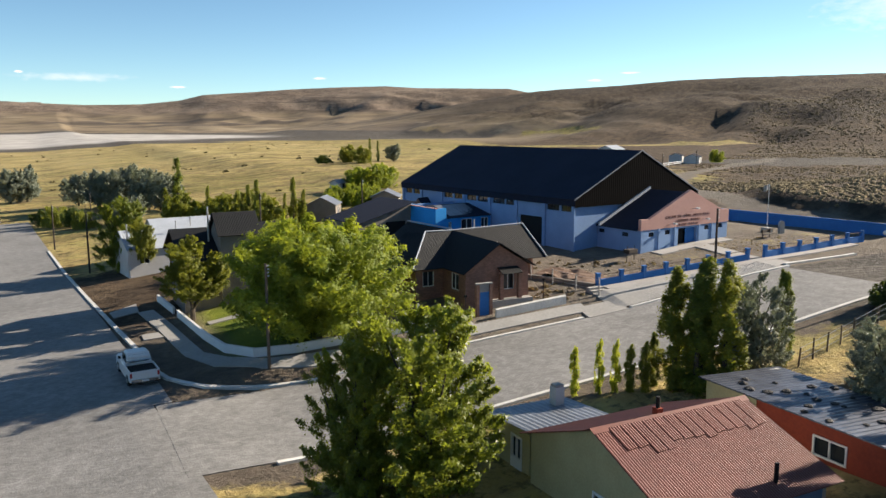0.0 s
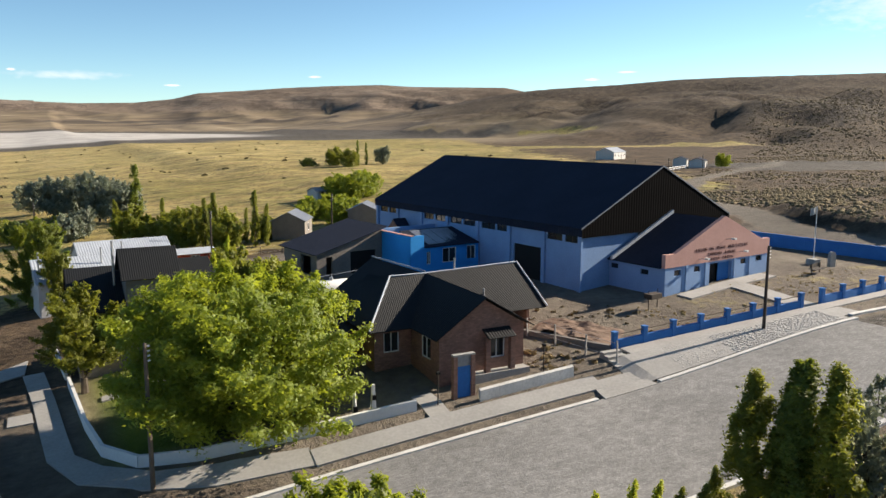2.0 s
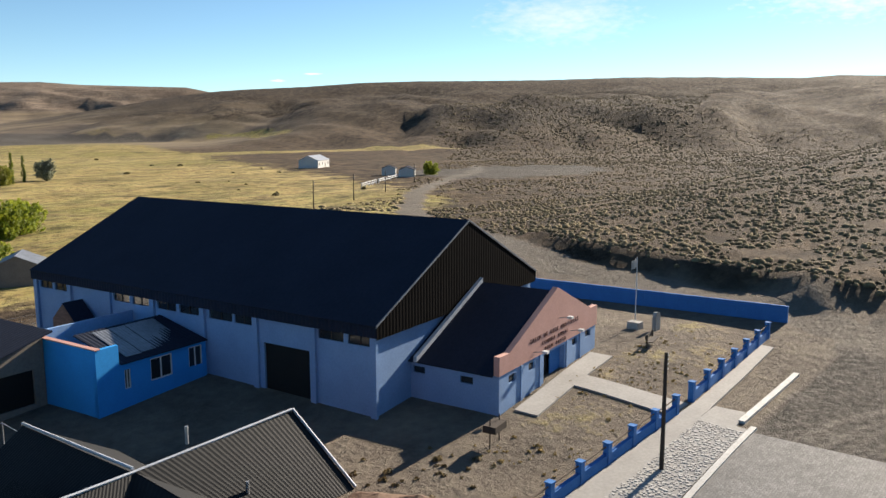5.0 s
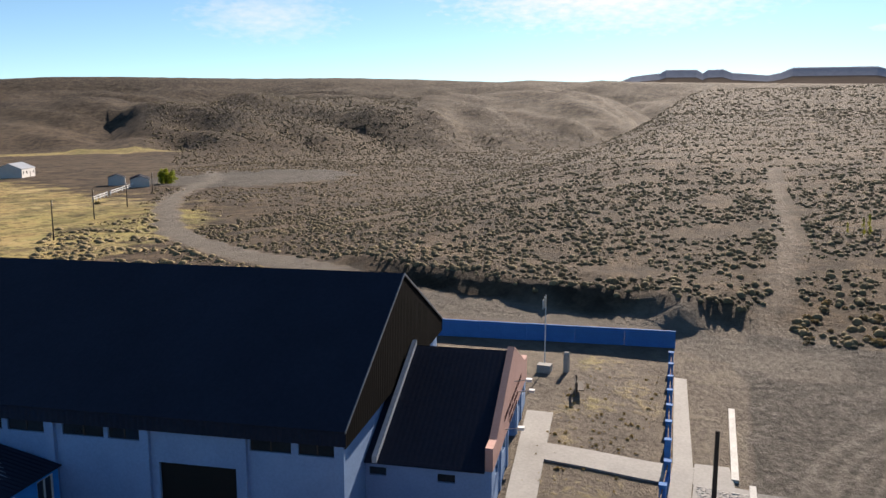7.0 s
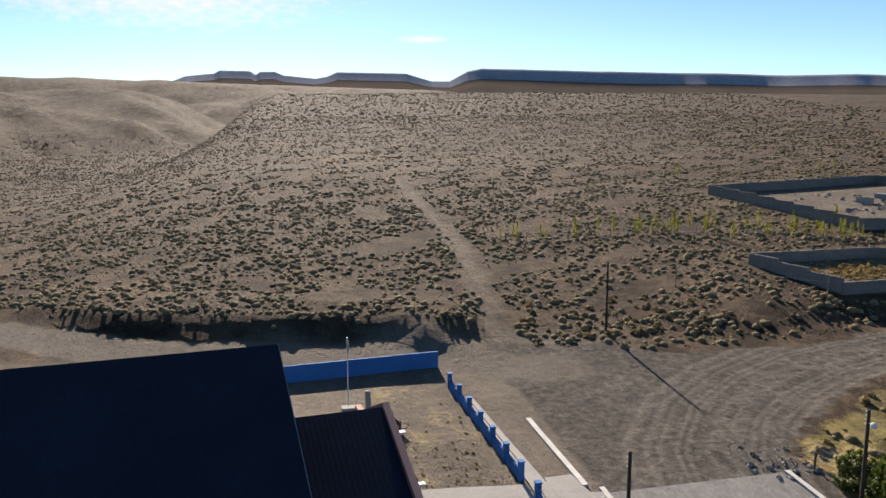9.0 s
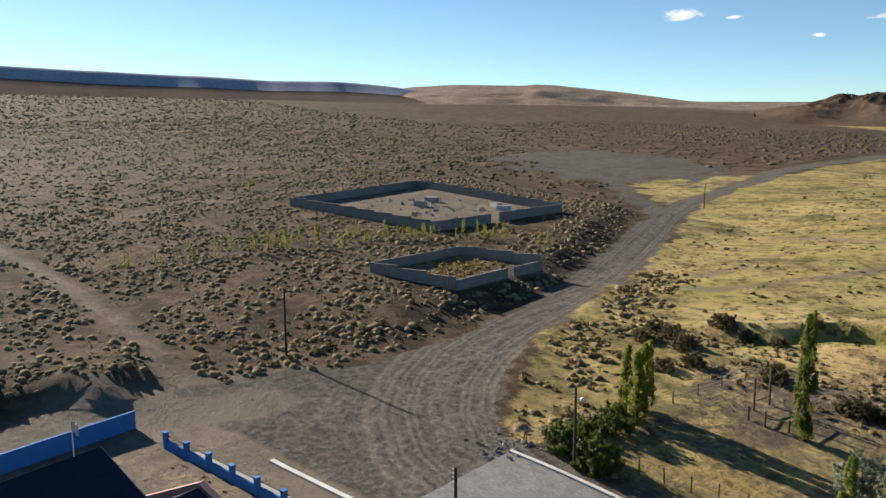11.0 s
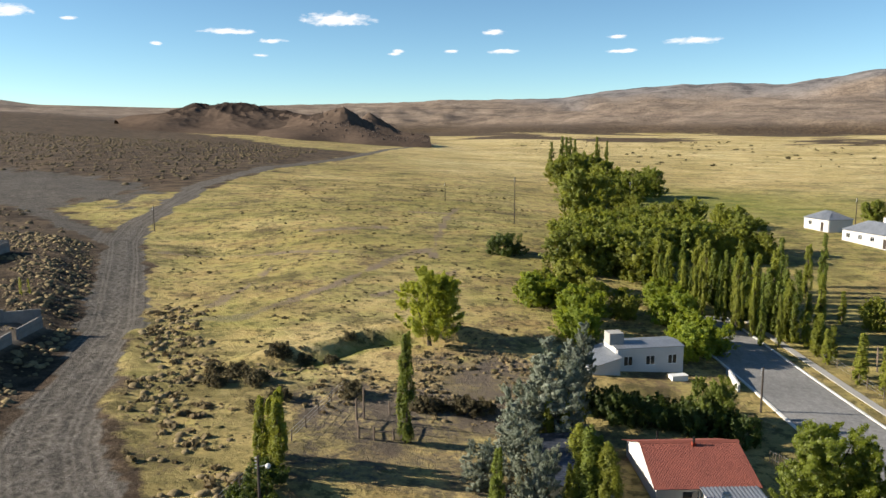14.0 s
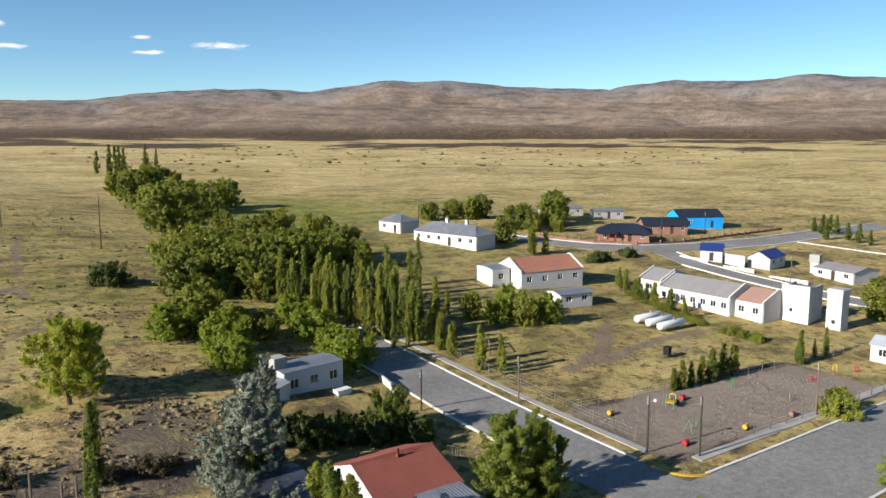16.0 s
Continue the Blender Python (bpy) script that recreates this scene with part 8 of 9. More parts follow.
part("roof", roof_sheet(BM(), (17.4, 26.9, 2.72), (25.5, 26.9, 2.72), (25.4, 22.2, 4.5), (17.5, 22.2, 4.5), 0.03, 0.12, 0.02), M["red_tin"], rh)
part("ridge_cap", prism(BM(), [(17.45, 21.93, 4.46), (17.45, 22.2, 4.60), (17.45, 22.47, 4.46), (17.45, 22.2, 4.55)], (8.0, 0, 0)), M["red_tin"], rh, "pale red ridge flashing")
rnd = random.Random(2)
on_roof = lambda x_, t: Vector((x_, 17.5 + 4.7 * t, 2.72 + 1.78 * t + 0.065))
for i in range(13):
    x = 18.2 + i * 0.53
    t0, t1 = 0.62 + 0.3 * rnd.uniform(0.05, 0.35), 0.97
    part("roof_patch", roof_sheet(BM(), on_roof(x, t0), on_roof(x + 0.48, t0 + 0.01), on_roof(x + 0.48, t1), on_roof(x, t1), 0.012, 0.12, 0.02), M["red_tin"], rh, "patched red roofing sheet")
part("flue", tube(BM(), (21.2, 22.7, 4.3), (21.2, 22.7, 5.05), 0.09), M["dark"], rh)
part("flue_base", box(BM(), 21.05, 21.35, 22.55, 22.85, 4.2, 4.6), M["redwall"], rh)
part("flue", tube(BM(), (22.7, 18.2, 2.9), (22.7, 18.2, 3.75), 0.08), M["dark"], rh)
part("wall", wall(BM(), "y", 18.0, 18.2, 26.95, 30.0, zb, 2.5, [(27.6, 28.4, 0.5, 2.1)]), M["cream"], rh)
w = part("door", box(BM(), 18.08, 18.12, 27.6, 28.4, 0.5, 2.1), M["glass"], rh)
part("door_frame", wall(BM(), "y", 17.96, 18.06, 27.55, 28.45, 0.45, 2.15, [(27.65, 27.97, 1.1, 2.05), (28.03, 28.35, 1.1, 2.05)]), M["white_paint"], w)
part("wall", wall(BM(), "x", 29.8, 30.0, 18.2, 21.8, zb, 2.5), M["white"], rh)
part("wall", wall(BM(), "y", 21.6, 21.8, 26.5, 29.8, zb, 2.5), M["white"], rh)
part("porch_roof", roof_sheet(BM(), (17.7, 30.3, 2.5), (22.1, 30.3, 2.5), (22.1, 26.6, 2.78), (17.7, 26.6, 2.78), 0.04, 0.3, 0.03), M["grey_tin"], rh)
ch = part("chimney", box(BM(), 20.85, 21.35, 29.1, 29.6, 2.4, 3.5), M["white"], rh)
part("chimney_pot", wall(BM(), "x", 29.13, 29.57, 20.88, 21.32, 3.5, 3.62), M["concrete"], ch)
part("lean_to", box(BM(), 16.7, 17.69, 19.0, 21.0, zb, 1.9), M["grey_brick"], rh)

# the low red-walled house with a weighted-down roof
wh = thing("red_house", pose(0, 0, 0), "low red-walled house with stones weighting its zinc roof", "house")
part("wall", wall(BM(), "y", 28.3, 28.5, 17.4, 24.0, 0.2, 3.4, [(19.4, 21.0, 1.9, 2.8)]), M["redwall"], wh)
part("wall", wall(BM(), "y", 28.28, 28.5, 24.01, 27.0, 0.2, 3.4), M["cream"], wh)
part("wall", wall(BM(), "x", 26.8, 27.0, 28.5, 33.2, 0.2, 3.3), M["white"], wh)
part("wall", wall(BM(), "x", 17.4, 17.6, 28.5, 33.2, 0.2, 3.2), M["redwall"], wh)
part("wall", wall(BM(), "y", 33.0, 33.2, 17.6, 26.8, 0.2, 3.0), M["redwall"], wh)
w = part("window", box(BM(), 28.38, 28.42, 19.4, 21.0, 1.9, 2.8), M["glass"], wh)
part("window_frame", wall(BM(), "y", 28.25, 28.34, 19.4, 21.0, 1.9, 2.8, [(19.48, 20.17, 1.98, 2.72), (20.23, 20.92, 1.98, 2.72)]), M["white_paint"], w)
part("roof", roof_sheet(BM(), (28.0, 17.1, 3.42), (28.0, 27.3, 3.5), (33.6, 27.3, 3.2), (33.6, 17.1, 3.1), 0.05, 0.3, 0.03), M["old_zinc"], wh)
for i in range(22):
    x, y = rnd.uniform(28.4, 33.0), rnd.uniform(17.6, 26.4)
    zr = 3.58 - 0.055 * (x - 28) - 0.009 * (27.3 - y)
    s = thing("roof_stone", pose(x, y, zr, 0, 0, rnd.uniform(0, 360)), "dark stone weighing down a zinc roof", "stone", "stones on the roof")
    o = new("stone", stone_me.copy() if i == 0 else rock_me)
    if i == 0:
        rock_me = o.data
        rock_me.materials.clear()
        rock_me.materials.append(M["rock"])
    o.parent = s
    k = rnd.uniform(0.14, 0.3)
    o.scale = (k, k * 0.8, k * 0.7)

# white house on the street
h = cottage("white_house", 18.0, -2.7, 8, 7.6, 3.8, 3.1, 3.3, M["white"], M["grey_tin"], "flat-roofed white house with a water tank box", windows=3, ov=0.12, z=2.45, rib=0.4)
part("lean_to", prism(BM(), [(3.9, -2.4, -1.0), (7.2, -2.4, -1.0), (7.2, -2.4, 1.6), (3.9, -2.4, 2.5)], (0, 5.6, 0)), M["white"], h)
part("lean_to_roof", roof_sheet(BM(), (7.4, -2.6, 1.57), (7.4, 3.4, 1.57), (3.8, 3.4, 2.56), (3.8, -2.6, 2.56), 0.04, 0.25, 0.02), M["grey_tin"], h)
part("tank_box", box(BM(), 2.6, 4.2, -0.9, 0.7, 3.2, 4.5), M["concrete"], h, "concrete water tank box")
tub = thing("bathtub", pose(15.2, 1.0, sheet_z(15.2, 1.0), 0, 0, 10), "white tub lying in the yard", "tub")
part("shell", wall(BM(), "x", -0.45, 0.45, -0.9, 0.9, -0.05, 0.5), M["white_paint"], tub)
part("rim", box(BM(), -0.95, 0.95, -0.5, 0.5, 0.5, 0.56), M["white_paint"], tub)
yw = thing("garden_wall", pose(0, 0, 0), "low white wall at the yard entrance", "wall")
bm = BM()
draped(bm, (8.6, -2.0), (9.4, 3.2), (8.85, -2.0), (9.65, 3.2), 0.8, 1.2)
part("wall", bm, M["white"], yw)

# houses north of the street
h = thing("tower_house", pose(0, 0, -0.2), "plastered house with a steep black gabled tower", "house")
gb = M["grey_brick"]
part("wall", wall(BM(), "x", 67.6, 67.8, 13.4, 16.6, -0.6, 6.9, [(14.6, 15.6, 4.6, 5.7)]), gb, h)
part("window", box(BM(), 14.6, 15.6, 67.68, 67.72, 4.6, 5.7), M["glass"], h)
part("wall", wall(BM(), "x", 71.2, 71.4, 13.4, 16.6, -0.6, 6.9), gb, h)
for x in (13.4, 16.4):
    part("wall", wall(BM(), "y", x, x + 0.2, 67.8, 71.2, -0.6, 6.9), gb, h)
    part("gable", prism(BM(), [(x, 67.6, 6.9), (x, 71.4, 6.9), (x, 69.5, 8.3)], (0.2, 0, 0)), gb, h)
part("roof", roof_sheet(BM(), (13.1, 67.2, 6.7), (16.9, 67.2, 6.7), (16.9, 69.5, 8.5), (13.1, 69.5, 8.5), 0.05, 0.14, 0.014), bt, h)
part("roof", roof_sheet(BM(), (13.1, 71.8, 6.7), (16.9, 71.8, 6.7), (16.9, 69.5, 8.5), (13.1, 69.5, 8.5), 0.05, 0.14, 0.014), bt, h)
part("wall", wall(BM(), "x", 68.0, 68.2, 10.3, 13.4, -0.8, 4.7, [(11.2, 12.4, 1.4, 2.6)]), gb, h)
part("window", box(BM(), 11.2, 12.4, 68.08, 68.12, 1.4, 2.6), M["glass"], h)
part("wall", wall(BM(), "y", 10.3, 10.5, 68.2, 75.0, -0.8, 4.7), gb, h)
part("roof", roof_sheet(BM(), (9.9, 67.4, 4.7), (13.4, 67.4, 4.7), (13.4, 72.5, 6.9), (9.9, 72.5, 6.9), 0.05, 0.14, 0.014), bt, h)
part("roof", roof_sheet(BM(), (9.9, 77.0, 4.6), (17.0, 77.0, 4.6), (17.0, 72.5, 6.9), (9.9, 72.5, 6.9), 0.05, 0.14, 0.014), bt, h)
part("wall", wall(BM(), "x", 68.6, 68.8, 16.6, 19.3, -0.6, 5.8), gb, h)
part("wall", wall(BM(), "y", 19.1, 19.3, 68.8, 73.0, -0.6, 5.8), gb, h)
part("roof", roof_sheet(BM(), (16.6, 68.2, 5.9), (19.6, 68.2, 5.9), (19.4, 71.2, 7.3), (16.6, 71.2, 7.3), 0.05, 0.14, 0.014), bt, h)
part("roof", roof_sheet(BM(), (16.6, 74.2, 5.9), (19.6, 74.2, 5.9), (19.4, 71.2, 7.3), (16.6, 71.2, 7.3), 0.05, 0.14, 0.014), bt, h)
part("flue", tube(BM(), (12.9, 70.2, 5.5), (12.9, 70.2, 9.0), 0.08), M["steel"], h)
h = cottage("white_roofed_house", 12.6, 96.0, 6, 9.5, 7.5, 2.8, 4.4, M["white"], M["white_tin"], "house with pale sheet-metal roofs and flues", windows=3)
for x, y in ((-3, 1), (1, -1.5), (3.5, 1.5), (-4.5, -2)):
    part("flue", tube(BM(), (x, y, 3.2), (x, y, 5.4), 0.08), M["steel"], h)
cottage("white_roofed_house", 16.5, 104.5, 6, 9.0, 6.5, 2.8, 4.4, M["white"], M["white_tin"], "pale metal-roofed house behind the street trees", windows=2)
h = cottage("block_hut", 40.4, 120.5, 60, 4.6, 4.4, 2.6, 3.7, M["grey_brick"], M["grey_tin"], "small grey-brown block hut with a zinc roof", windows=1, door=False, category="hut")
cottage("block_hut", 53.6, 126.0, 60, 4.6, 4.4, 2.4, 3.4, M["grey_brick"], M["grey_tin"], "small grey-brown block hut behind the hall", windows=1, door=False, category="hut")
cottage("tin_shed", 31.0, 130.0, 60, 4.0, 3.2, 2.0, 2.9, M["grey_tin"], M["grey_tin"], "small grey tin shed among the trees", windows=1, category="shed")
cottage("tin_shed", 24.6, 108.6, 5, 4.4, 2.6, 1.3, 1.7, M["redwall"], M["white_tin"], "low rusty shed with a pale roof", windows=1, door=False, category="shed")
cottage("field_hut", 61.0, 171.0, 30, 3.2, 2.6, 2.0, 2.7, M["white"], M["grey_tin"], "tiny white hut in the meadow", windows=1, category="hut")
# far farm to the north-east
cottage("farm_house", 231, 284, 30, 14, 8, 3.2, 5.0, M["white"], M["white_tin"], "far white farmhouse on the plain", windows=4)
cottage("farm_house", 211.4, 222.1, 40, 4.5, 4.5, 2.5, 3.4, M["white"], M["black_tin"], "far white hut with a dark roof", windows=1)
cottage("farm_house", 209.7, 212.0, 40, 9.5, 5, 2.3, 3.3, M["white"], M["black_tin"], "far low white house with a dark roof", windows=2)
grow(K["round2"], 218.9, 210.2, 0.7, 0.7, label="green bush beside the far farm")
rails = thing("rail_fence", pose(0, 0, 0), "white two-rail fence on the way to the far farm", "fence")
for q0, q1 in (((169.7, 192.0), (181.4, 198.2)), ((183.7, 199.4), (205.9, 211.1))):
    for k in range(5):
        x, y = q0[0] + (q1[0] - q0[0]) * k / 4, q0[1] + (q1[1] - q0[1]) * k / 4
        part("post", box(BM(), x - 0.1, x + 0.1, y - 0.1, y + 0.1, sheet_z(x, y) - 0.3, sheet_z(x, y) + 1.25), M["white_paint"], rails)
    for hgt in (0.55, 1.1):
        part("rail", tube(BM(), (*q0, sheet_z(*q0) + hgt), (*q1, sheet_z(*q1) + hgt), 0.12, n=6), M["white_paint"], rails)
# white hall with a red roof
cottage("white_hall", -45.2, -34.6, -8, 13.6, 8.4, 3.0, 5.0, M["white"], M["clay_tin"], "white hall with red sheet roof and raised gable ends", windows=4, parapet=M["white"], ov=0.15)
cottage("white_annex", -36.5, -38.0, -8, 3.6, 6.0, 3.0, 3.3, M["white"], M["grey_tin"], "flat white annex at the hall's end", windows=1, ov=0.1, door=False)
cottage("tin_shed", -39.5, -20.5, -8, 6.5, 4.0, 2.2, 2.6, M["white"], M["grey_tin"], "low pale shed with a grey sheet roof", windows=2, category="shed")
# the school
ps = M["pale_sheet"]
cottage("school", -63.7, -10.4, 93, 14.2, 9.0, 3.1, 4.9, M["white"], ps, "long white school with pale grey roof and many windows", windows=7, parapet=M["white"], door=False, ov=0.15, z=0.3)
cottage("school_wing", -65.7, -0.8, 93, 5.2, 8.8, 3.1, 4.7, M["white"], M["faded_pink_tin"], "white school wing with a faded reddish roof", windows=2, parapet=M["white"], door=False, ov=0.15, z=0.0)
cottage("school_wing", -64.4, -21.0, 93, 4.8, 8.2, 2.9, 4.5, M["white"], ps, "white school wing with a lower pale grey roof", windows=1, parapet=M["white"], door=False, ov=0.15, z=0.9)
sb = thing("white_block", pose(-67.0, 1.75, -0.5, 0, 0, 103), "tall plain white block at the end of the school", "block")
part("wall", wall(BM(), "x", -0.2, 0.0, 0, 4.5, -1.0, 6.4, [(1.4, 1.9, 1.9, 2.5)]), M["white"], sb)
part("window", box(BM(), 1.4, 1.9, -0.12, -0.08, 1.9, 2.5), M["glass"], sb)
part("wall", wall(BM(), "y", 4.3, 4.5, 0.0, 6.4, -1.0, 6.0, [(2.2, 2.7, 1.7, 2.3)]), M["white"], sb)
part("wall", wall(BM(), "y", 0.0, 0.2, 0.0, 6.4, -1.0, 6.0), M["white"], sb)
part("wall", wall(BM(), "x", 6.4, 6.6, 0.0, 4.5, -1.0, 5.4), M["white"], sb)
part("roof", roof_sheet(BM(), (-0.1, 6.7, 5.3), (4.6, 6.7, 5.3), (4.6, 0.0, 6.3), (-0.1, 0.0, 6.3), 0.05, 0.3, 0.02), ps, sb)
tw = thing("water_tower", pose(-69.0, 8.5, -0.8, 0, 0, 95), "square white water tower", "tower")
part("shaft", box(BM(), 0.0, 2.4, 0.0, 2.6, -1.0, 6.2), M["white"], tw)
part("cornice", box(BM(), -0.08, 2.48, -0.08, 2.68, 6.2, 6.7), M["white"], tw)
part("tank_lid", box(BM(), 0.2, 2.2, 0.2, 2.4, 6.7, 6.8), M["concrete"], tw)
part("window", box(BM(), 0.9, 1.5, -0.012, -0.002, 1.1, 1.7), M["glass"], tw)
cottage("white_house", -61.0, 24.0, 100, 6, 5, 2.6, 3.4, M["white"], M["white_tin"], "small white house beside the play field", windows=2)
# far side of the village
h = cottage("long_house", -53.4, -74.4, 105, 19.0, 7.0, 2.9, 4.8, M["white"], M["grey_tin"], "long pale house with a hipped grey roof and chimneys", windows=6, hip=3.4)
chimney(h, -2.5, 0.6, 4.8)
chimney(h, 3.5, 0.6, 4.8)
cottage("grey_roofed_house", -51.3, -96.0, 105, 7.5, 6.5, 2.8, 4.4, M["white"], M["grey_tin"], "small pale house with a hipped grey roof", windows=2, hip=3.0)
h = cottage("brick_bungalow", -98.3, -62.3, 131, 12.5, 8.5, 2.4, 4.1, M["brick"], M["black_tin"], "brick bungalow with a dark hipped roof and red porch", windows=4, hip=3.8, ov=0.8)
for x in (-5.4, -3.6, -1.8):
    part("porch_post", box(BM(), x - 0.12, x + 0.12, -6.3, -6.06, -0.8, 2.2), M["redwall"], h)
part("porch_roof", roof_sheet(BM(), (-5.9, -6.6, 2.2), (-1.4, -6.6, 2.2), (-1.4, -4.9, 2.7), (-5.9, -4.9, 2.7), 0.05, 0.2, 0.02), M["black_tin"], h)
cottage("brick_bungalow", -118.3, -66.5, 144, 11.5, 8.0, 2.5, 4.1, M["brick"], M["black_tin"], "brick bungalow with a dark gabled roof", windows=4, ov=0.6)
cottage("blue_shed", -137.0, -70.5, 152, 13.0, 9.0, 3.2, 5.0, M["vivid_blue"], M["black_tin"], "blue steel shed with a dark roof", windows=2, category="shed")
cottage("white_house", -98.2, -35.4, 124, 4.6, 5.0, 2.5, 3.8, M["white"], M["blue_tin"], "white house with a dark blue roof", windows=1)
bw = thing("garden_wall", pose(-97.6, -31.4, sheet_z(-98, -29)), "white wall linking two blue-roofed houses", "wall")
part("wall", wall(BM(), "y", -0.1, 0.1, 0.0, 5.0, -0.8, 2.4), M["white"], bw)
part("coping", box(BM(), -0.16, 0.16, 0.0, 5.0, 2.4, 2.48), M["concrete"], bw)
cottage("white_house", -104.4, -25.6, 10, 8.0, 4.8, 2.4, 3.7, M["white"], M["blue_tin"], "white house with a blue roof and blue door", windows=2)
h = cottage("white_house", -110.2, -10.6, 84, 9.0, 8.5, 2.2, 3.0, M["white"], M["pale_sheet"], "low white house with a pale grey-green roof", windows=3)
tb = thing("water_tank", pose(-108.6, -16.6, sheet_z(-108.6, -16.6), 0, 0, 15), "raised grey concrete water tank on a block", "tank")
part("stand", box(BM(), -0.8, 0.8, -0.8, 0.8, -0.5, 2.4), M["white"], tb)
part("tank", box(BM(), -1.05, 1.05, -1.05, 1.05, 2.4, 4.1), M["concrete"], tb)
cottage("long_shed", -117.0, -106.0, 150, 13.0, 5.0, 2.2, 2.8, M["concrete"], M["grey_tin"], "low grey shed at the village edge", windows=4, category="shed")
cottage("long_shed", -124.5, -93.5, 150, 9.0, 5.0, 2.2, 2.8, M["concrete"], M["grey_tin"], "low grey shed beside the meadow", windows=3, category="shed")
def lane(pts, half):
    """Pieces of a road of one width along a bent line."""
    out = []
    v = [Vector(q) for q in pts]
    side_ = []
    for i, q in enumerate(v):
        d_ = (v[min(i + 1, len(v) - 1)] - v[max(i - 1, 0)]).normalized()
        side_.append(Vector((-d_.y, d_.x)))
    for i in range(len(v) - 1):
        out.append(tuple(tuple(k) for k in (v[i] + side_[i] * half, v[i + 1] + side_[i + 1] * half, v[i] - side_[i] * half, v[i + 1] - side_[i + 1] * half)))
    return out


def offset(pts, d):
    v = [Vector(q) for q in pts]
    out = []
    for i, q in enumerate(v):
        w_ = (v[min(i + 1, len(v) - 1)] - v[max(i - 1, 0)]).normalized()
        out.append(tuple(q + Vector((-w_.y, w_.x)) * d))
    return out


HIGH_STREET = [(-70, -78), (-75.8, -68.2), (-82.8, -57.8), (-94.6, -50.0), (-110.7, -46.3), (-132.4, -45.0), (-160.7, -45.9), (-200, -46.8)]
SCHOOL_LANE = [(-94.0, -45.5), (-89.6, -34.0), (-88.9, -22.6), (-89.6, -10.1), (-93.0, 6.3), (-97, 22)]
strip("road", lane(HIGH_STREET, 3.9), 0.08, 0.1, M["asphalt"], "pale village street past the brick bungalows", "road")
strip("road", lane(SCHOOL_LANE, 3.0), 0.086, 0.1, M["asphalt"], "pale lane behind the school", "road")
for pts_ in (offset(HIGH_STREET[:5], 4.2), offset(HIGH_STREET[4:], 4.2), offset(HIGH_STREET[4:7], -4.2), offset(SCHOOL_LANE, 3.3), offset(SCHOOL_LANE[1:], -3.3), [(-141.5, -41.0), (-145, -30), (-149.2, -19)]):
    strip("kerb", lane(pts_, 0.2), 0.22, 0.4, M["whitewash"], "whitewashed kerb along the far street", "kerb")
bf = thing("brick_fence", pose(0, 0, 0), "low brick wall with square posts before the bungalows", "fence")
fence_line = [(-80, -74), (-86.5, -61.5), (-94.6, -54.6), (-110, -52.8), (-124.7, -53.6), (-157.6, -55.5)]
for a_, b_ in zip(fence_line, fence_line[1:]):
    a_, b_ = Vector(a_), Vector(b_)
    n = max(1, int((b_ - a_).length / 3.2))
    for i in range(n):
        q0, q1 = a_.lerp(b_, i / n), a_.lerp(b_, (i + 1) / n)
        z = min(sheet_z(*q0), sheet_z(*q1))
        m_ = pose(q0.x, q0.y, z, 0, 0, math.degrees(math.atan2((b_ - a_).y, (b_ - a_).x)))
        part("panel", box(BM(), 0.2, (q1 - q0).length - 0.2, -0.08, 0.08, -0.5, 0.55), M["brick"], bf).matrix_local = m_
        part("post", box(BM(), -0.19, 0.19, -0.19, 0.19, -0.5, 1.1), M["brick"], bf).matrix_local = m_
low_white = thing("garden_wall", pose(0, 0, 0), "low white broken wall before the blue-roofed houses", "wall")
for q0, q1 in (((-93.4, -40.5), (-93.6, -33)), ((-93.8, -29), (-94.6, -22)), ((-94.8, -18.5), (-96, -10.6))):
    q0, q1 = Vector(q0), Vector(q1)
    part("wall", box(BM(), 0, (q1 - q0).length, -0.09, 0.09, -0.5, 0.9), M["white"], low_white).matrix_local = pose(q0.x, q0.y, min(sheet_z(*q0), sheet_z(*q1)), 0, 0, math.degrees(math.atan2((q1 - q0).y, (q1 - q0).x)))

# ---- playground ----
def toy(name, x, y, label, deg=0):
    return thing(name, pose(x, y, sheet_z(x, y), 0, 0, deg) @ Matrix.Scale(0.62, 4), label, "play equipment")


slide = toy("play_tower", -17.3, 19.6, "green and yellow play tower with a tube slide", 20)
for x in (-0.8, 0.8):
    for y in (-0.8, 0.8):
        part("post", tube(BM(), (x, y, -0.1), (x * 0.8, y * 0.8, 2.4), 0.05), M["green"], slide)
part("platform", box(BM(), -0.8, 0.8, -0.8, 0.8, 1.05, 1.15), M["yellow"], slide)
bm = BM()
for i in range(12):
    a0, a1 = i * math.pi / 6, (i + 1) * math.pi / 6
    tube(bm, (-0.85, 0.6 * math.cos(a0), 1.8 + 0.6 * math.sin(a0)), (-0.85, 0.6 * math.cos(a1), 1.8 + 0.6 * math.sin(a1)), 0.1, n=6)
part("ring", bm, M["yellow"], slide)
part("tube_slide", tube(BM(), (-0.7, 0, 1.5), (-2.6, 0.4, 0.35), 0.42, 0.42, 12), M["dark_wood"], slide)
swing = toy("swing", -14.0, 25.4, "pale green metal swing frame with two seats", 5)
for x in (-1.6, 1.6):
    for s in (-1, 1):
        part("leg", tube(BM(), (x * 1.15, 0.9 * s, -0.1), (x, 0, 2.2), 0.04), M["green"], swing)
part("crossbar", tube(BM(), (-1.6, 0, 2.2), (1.6, 0, 2.2), 0.04), M["green"], swing)
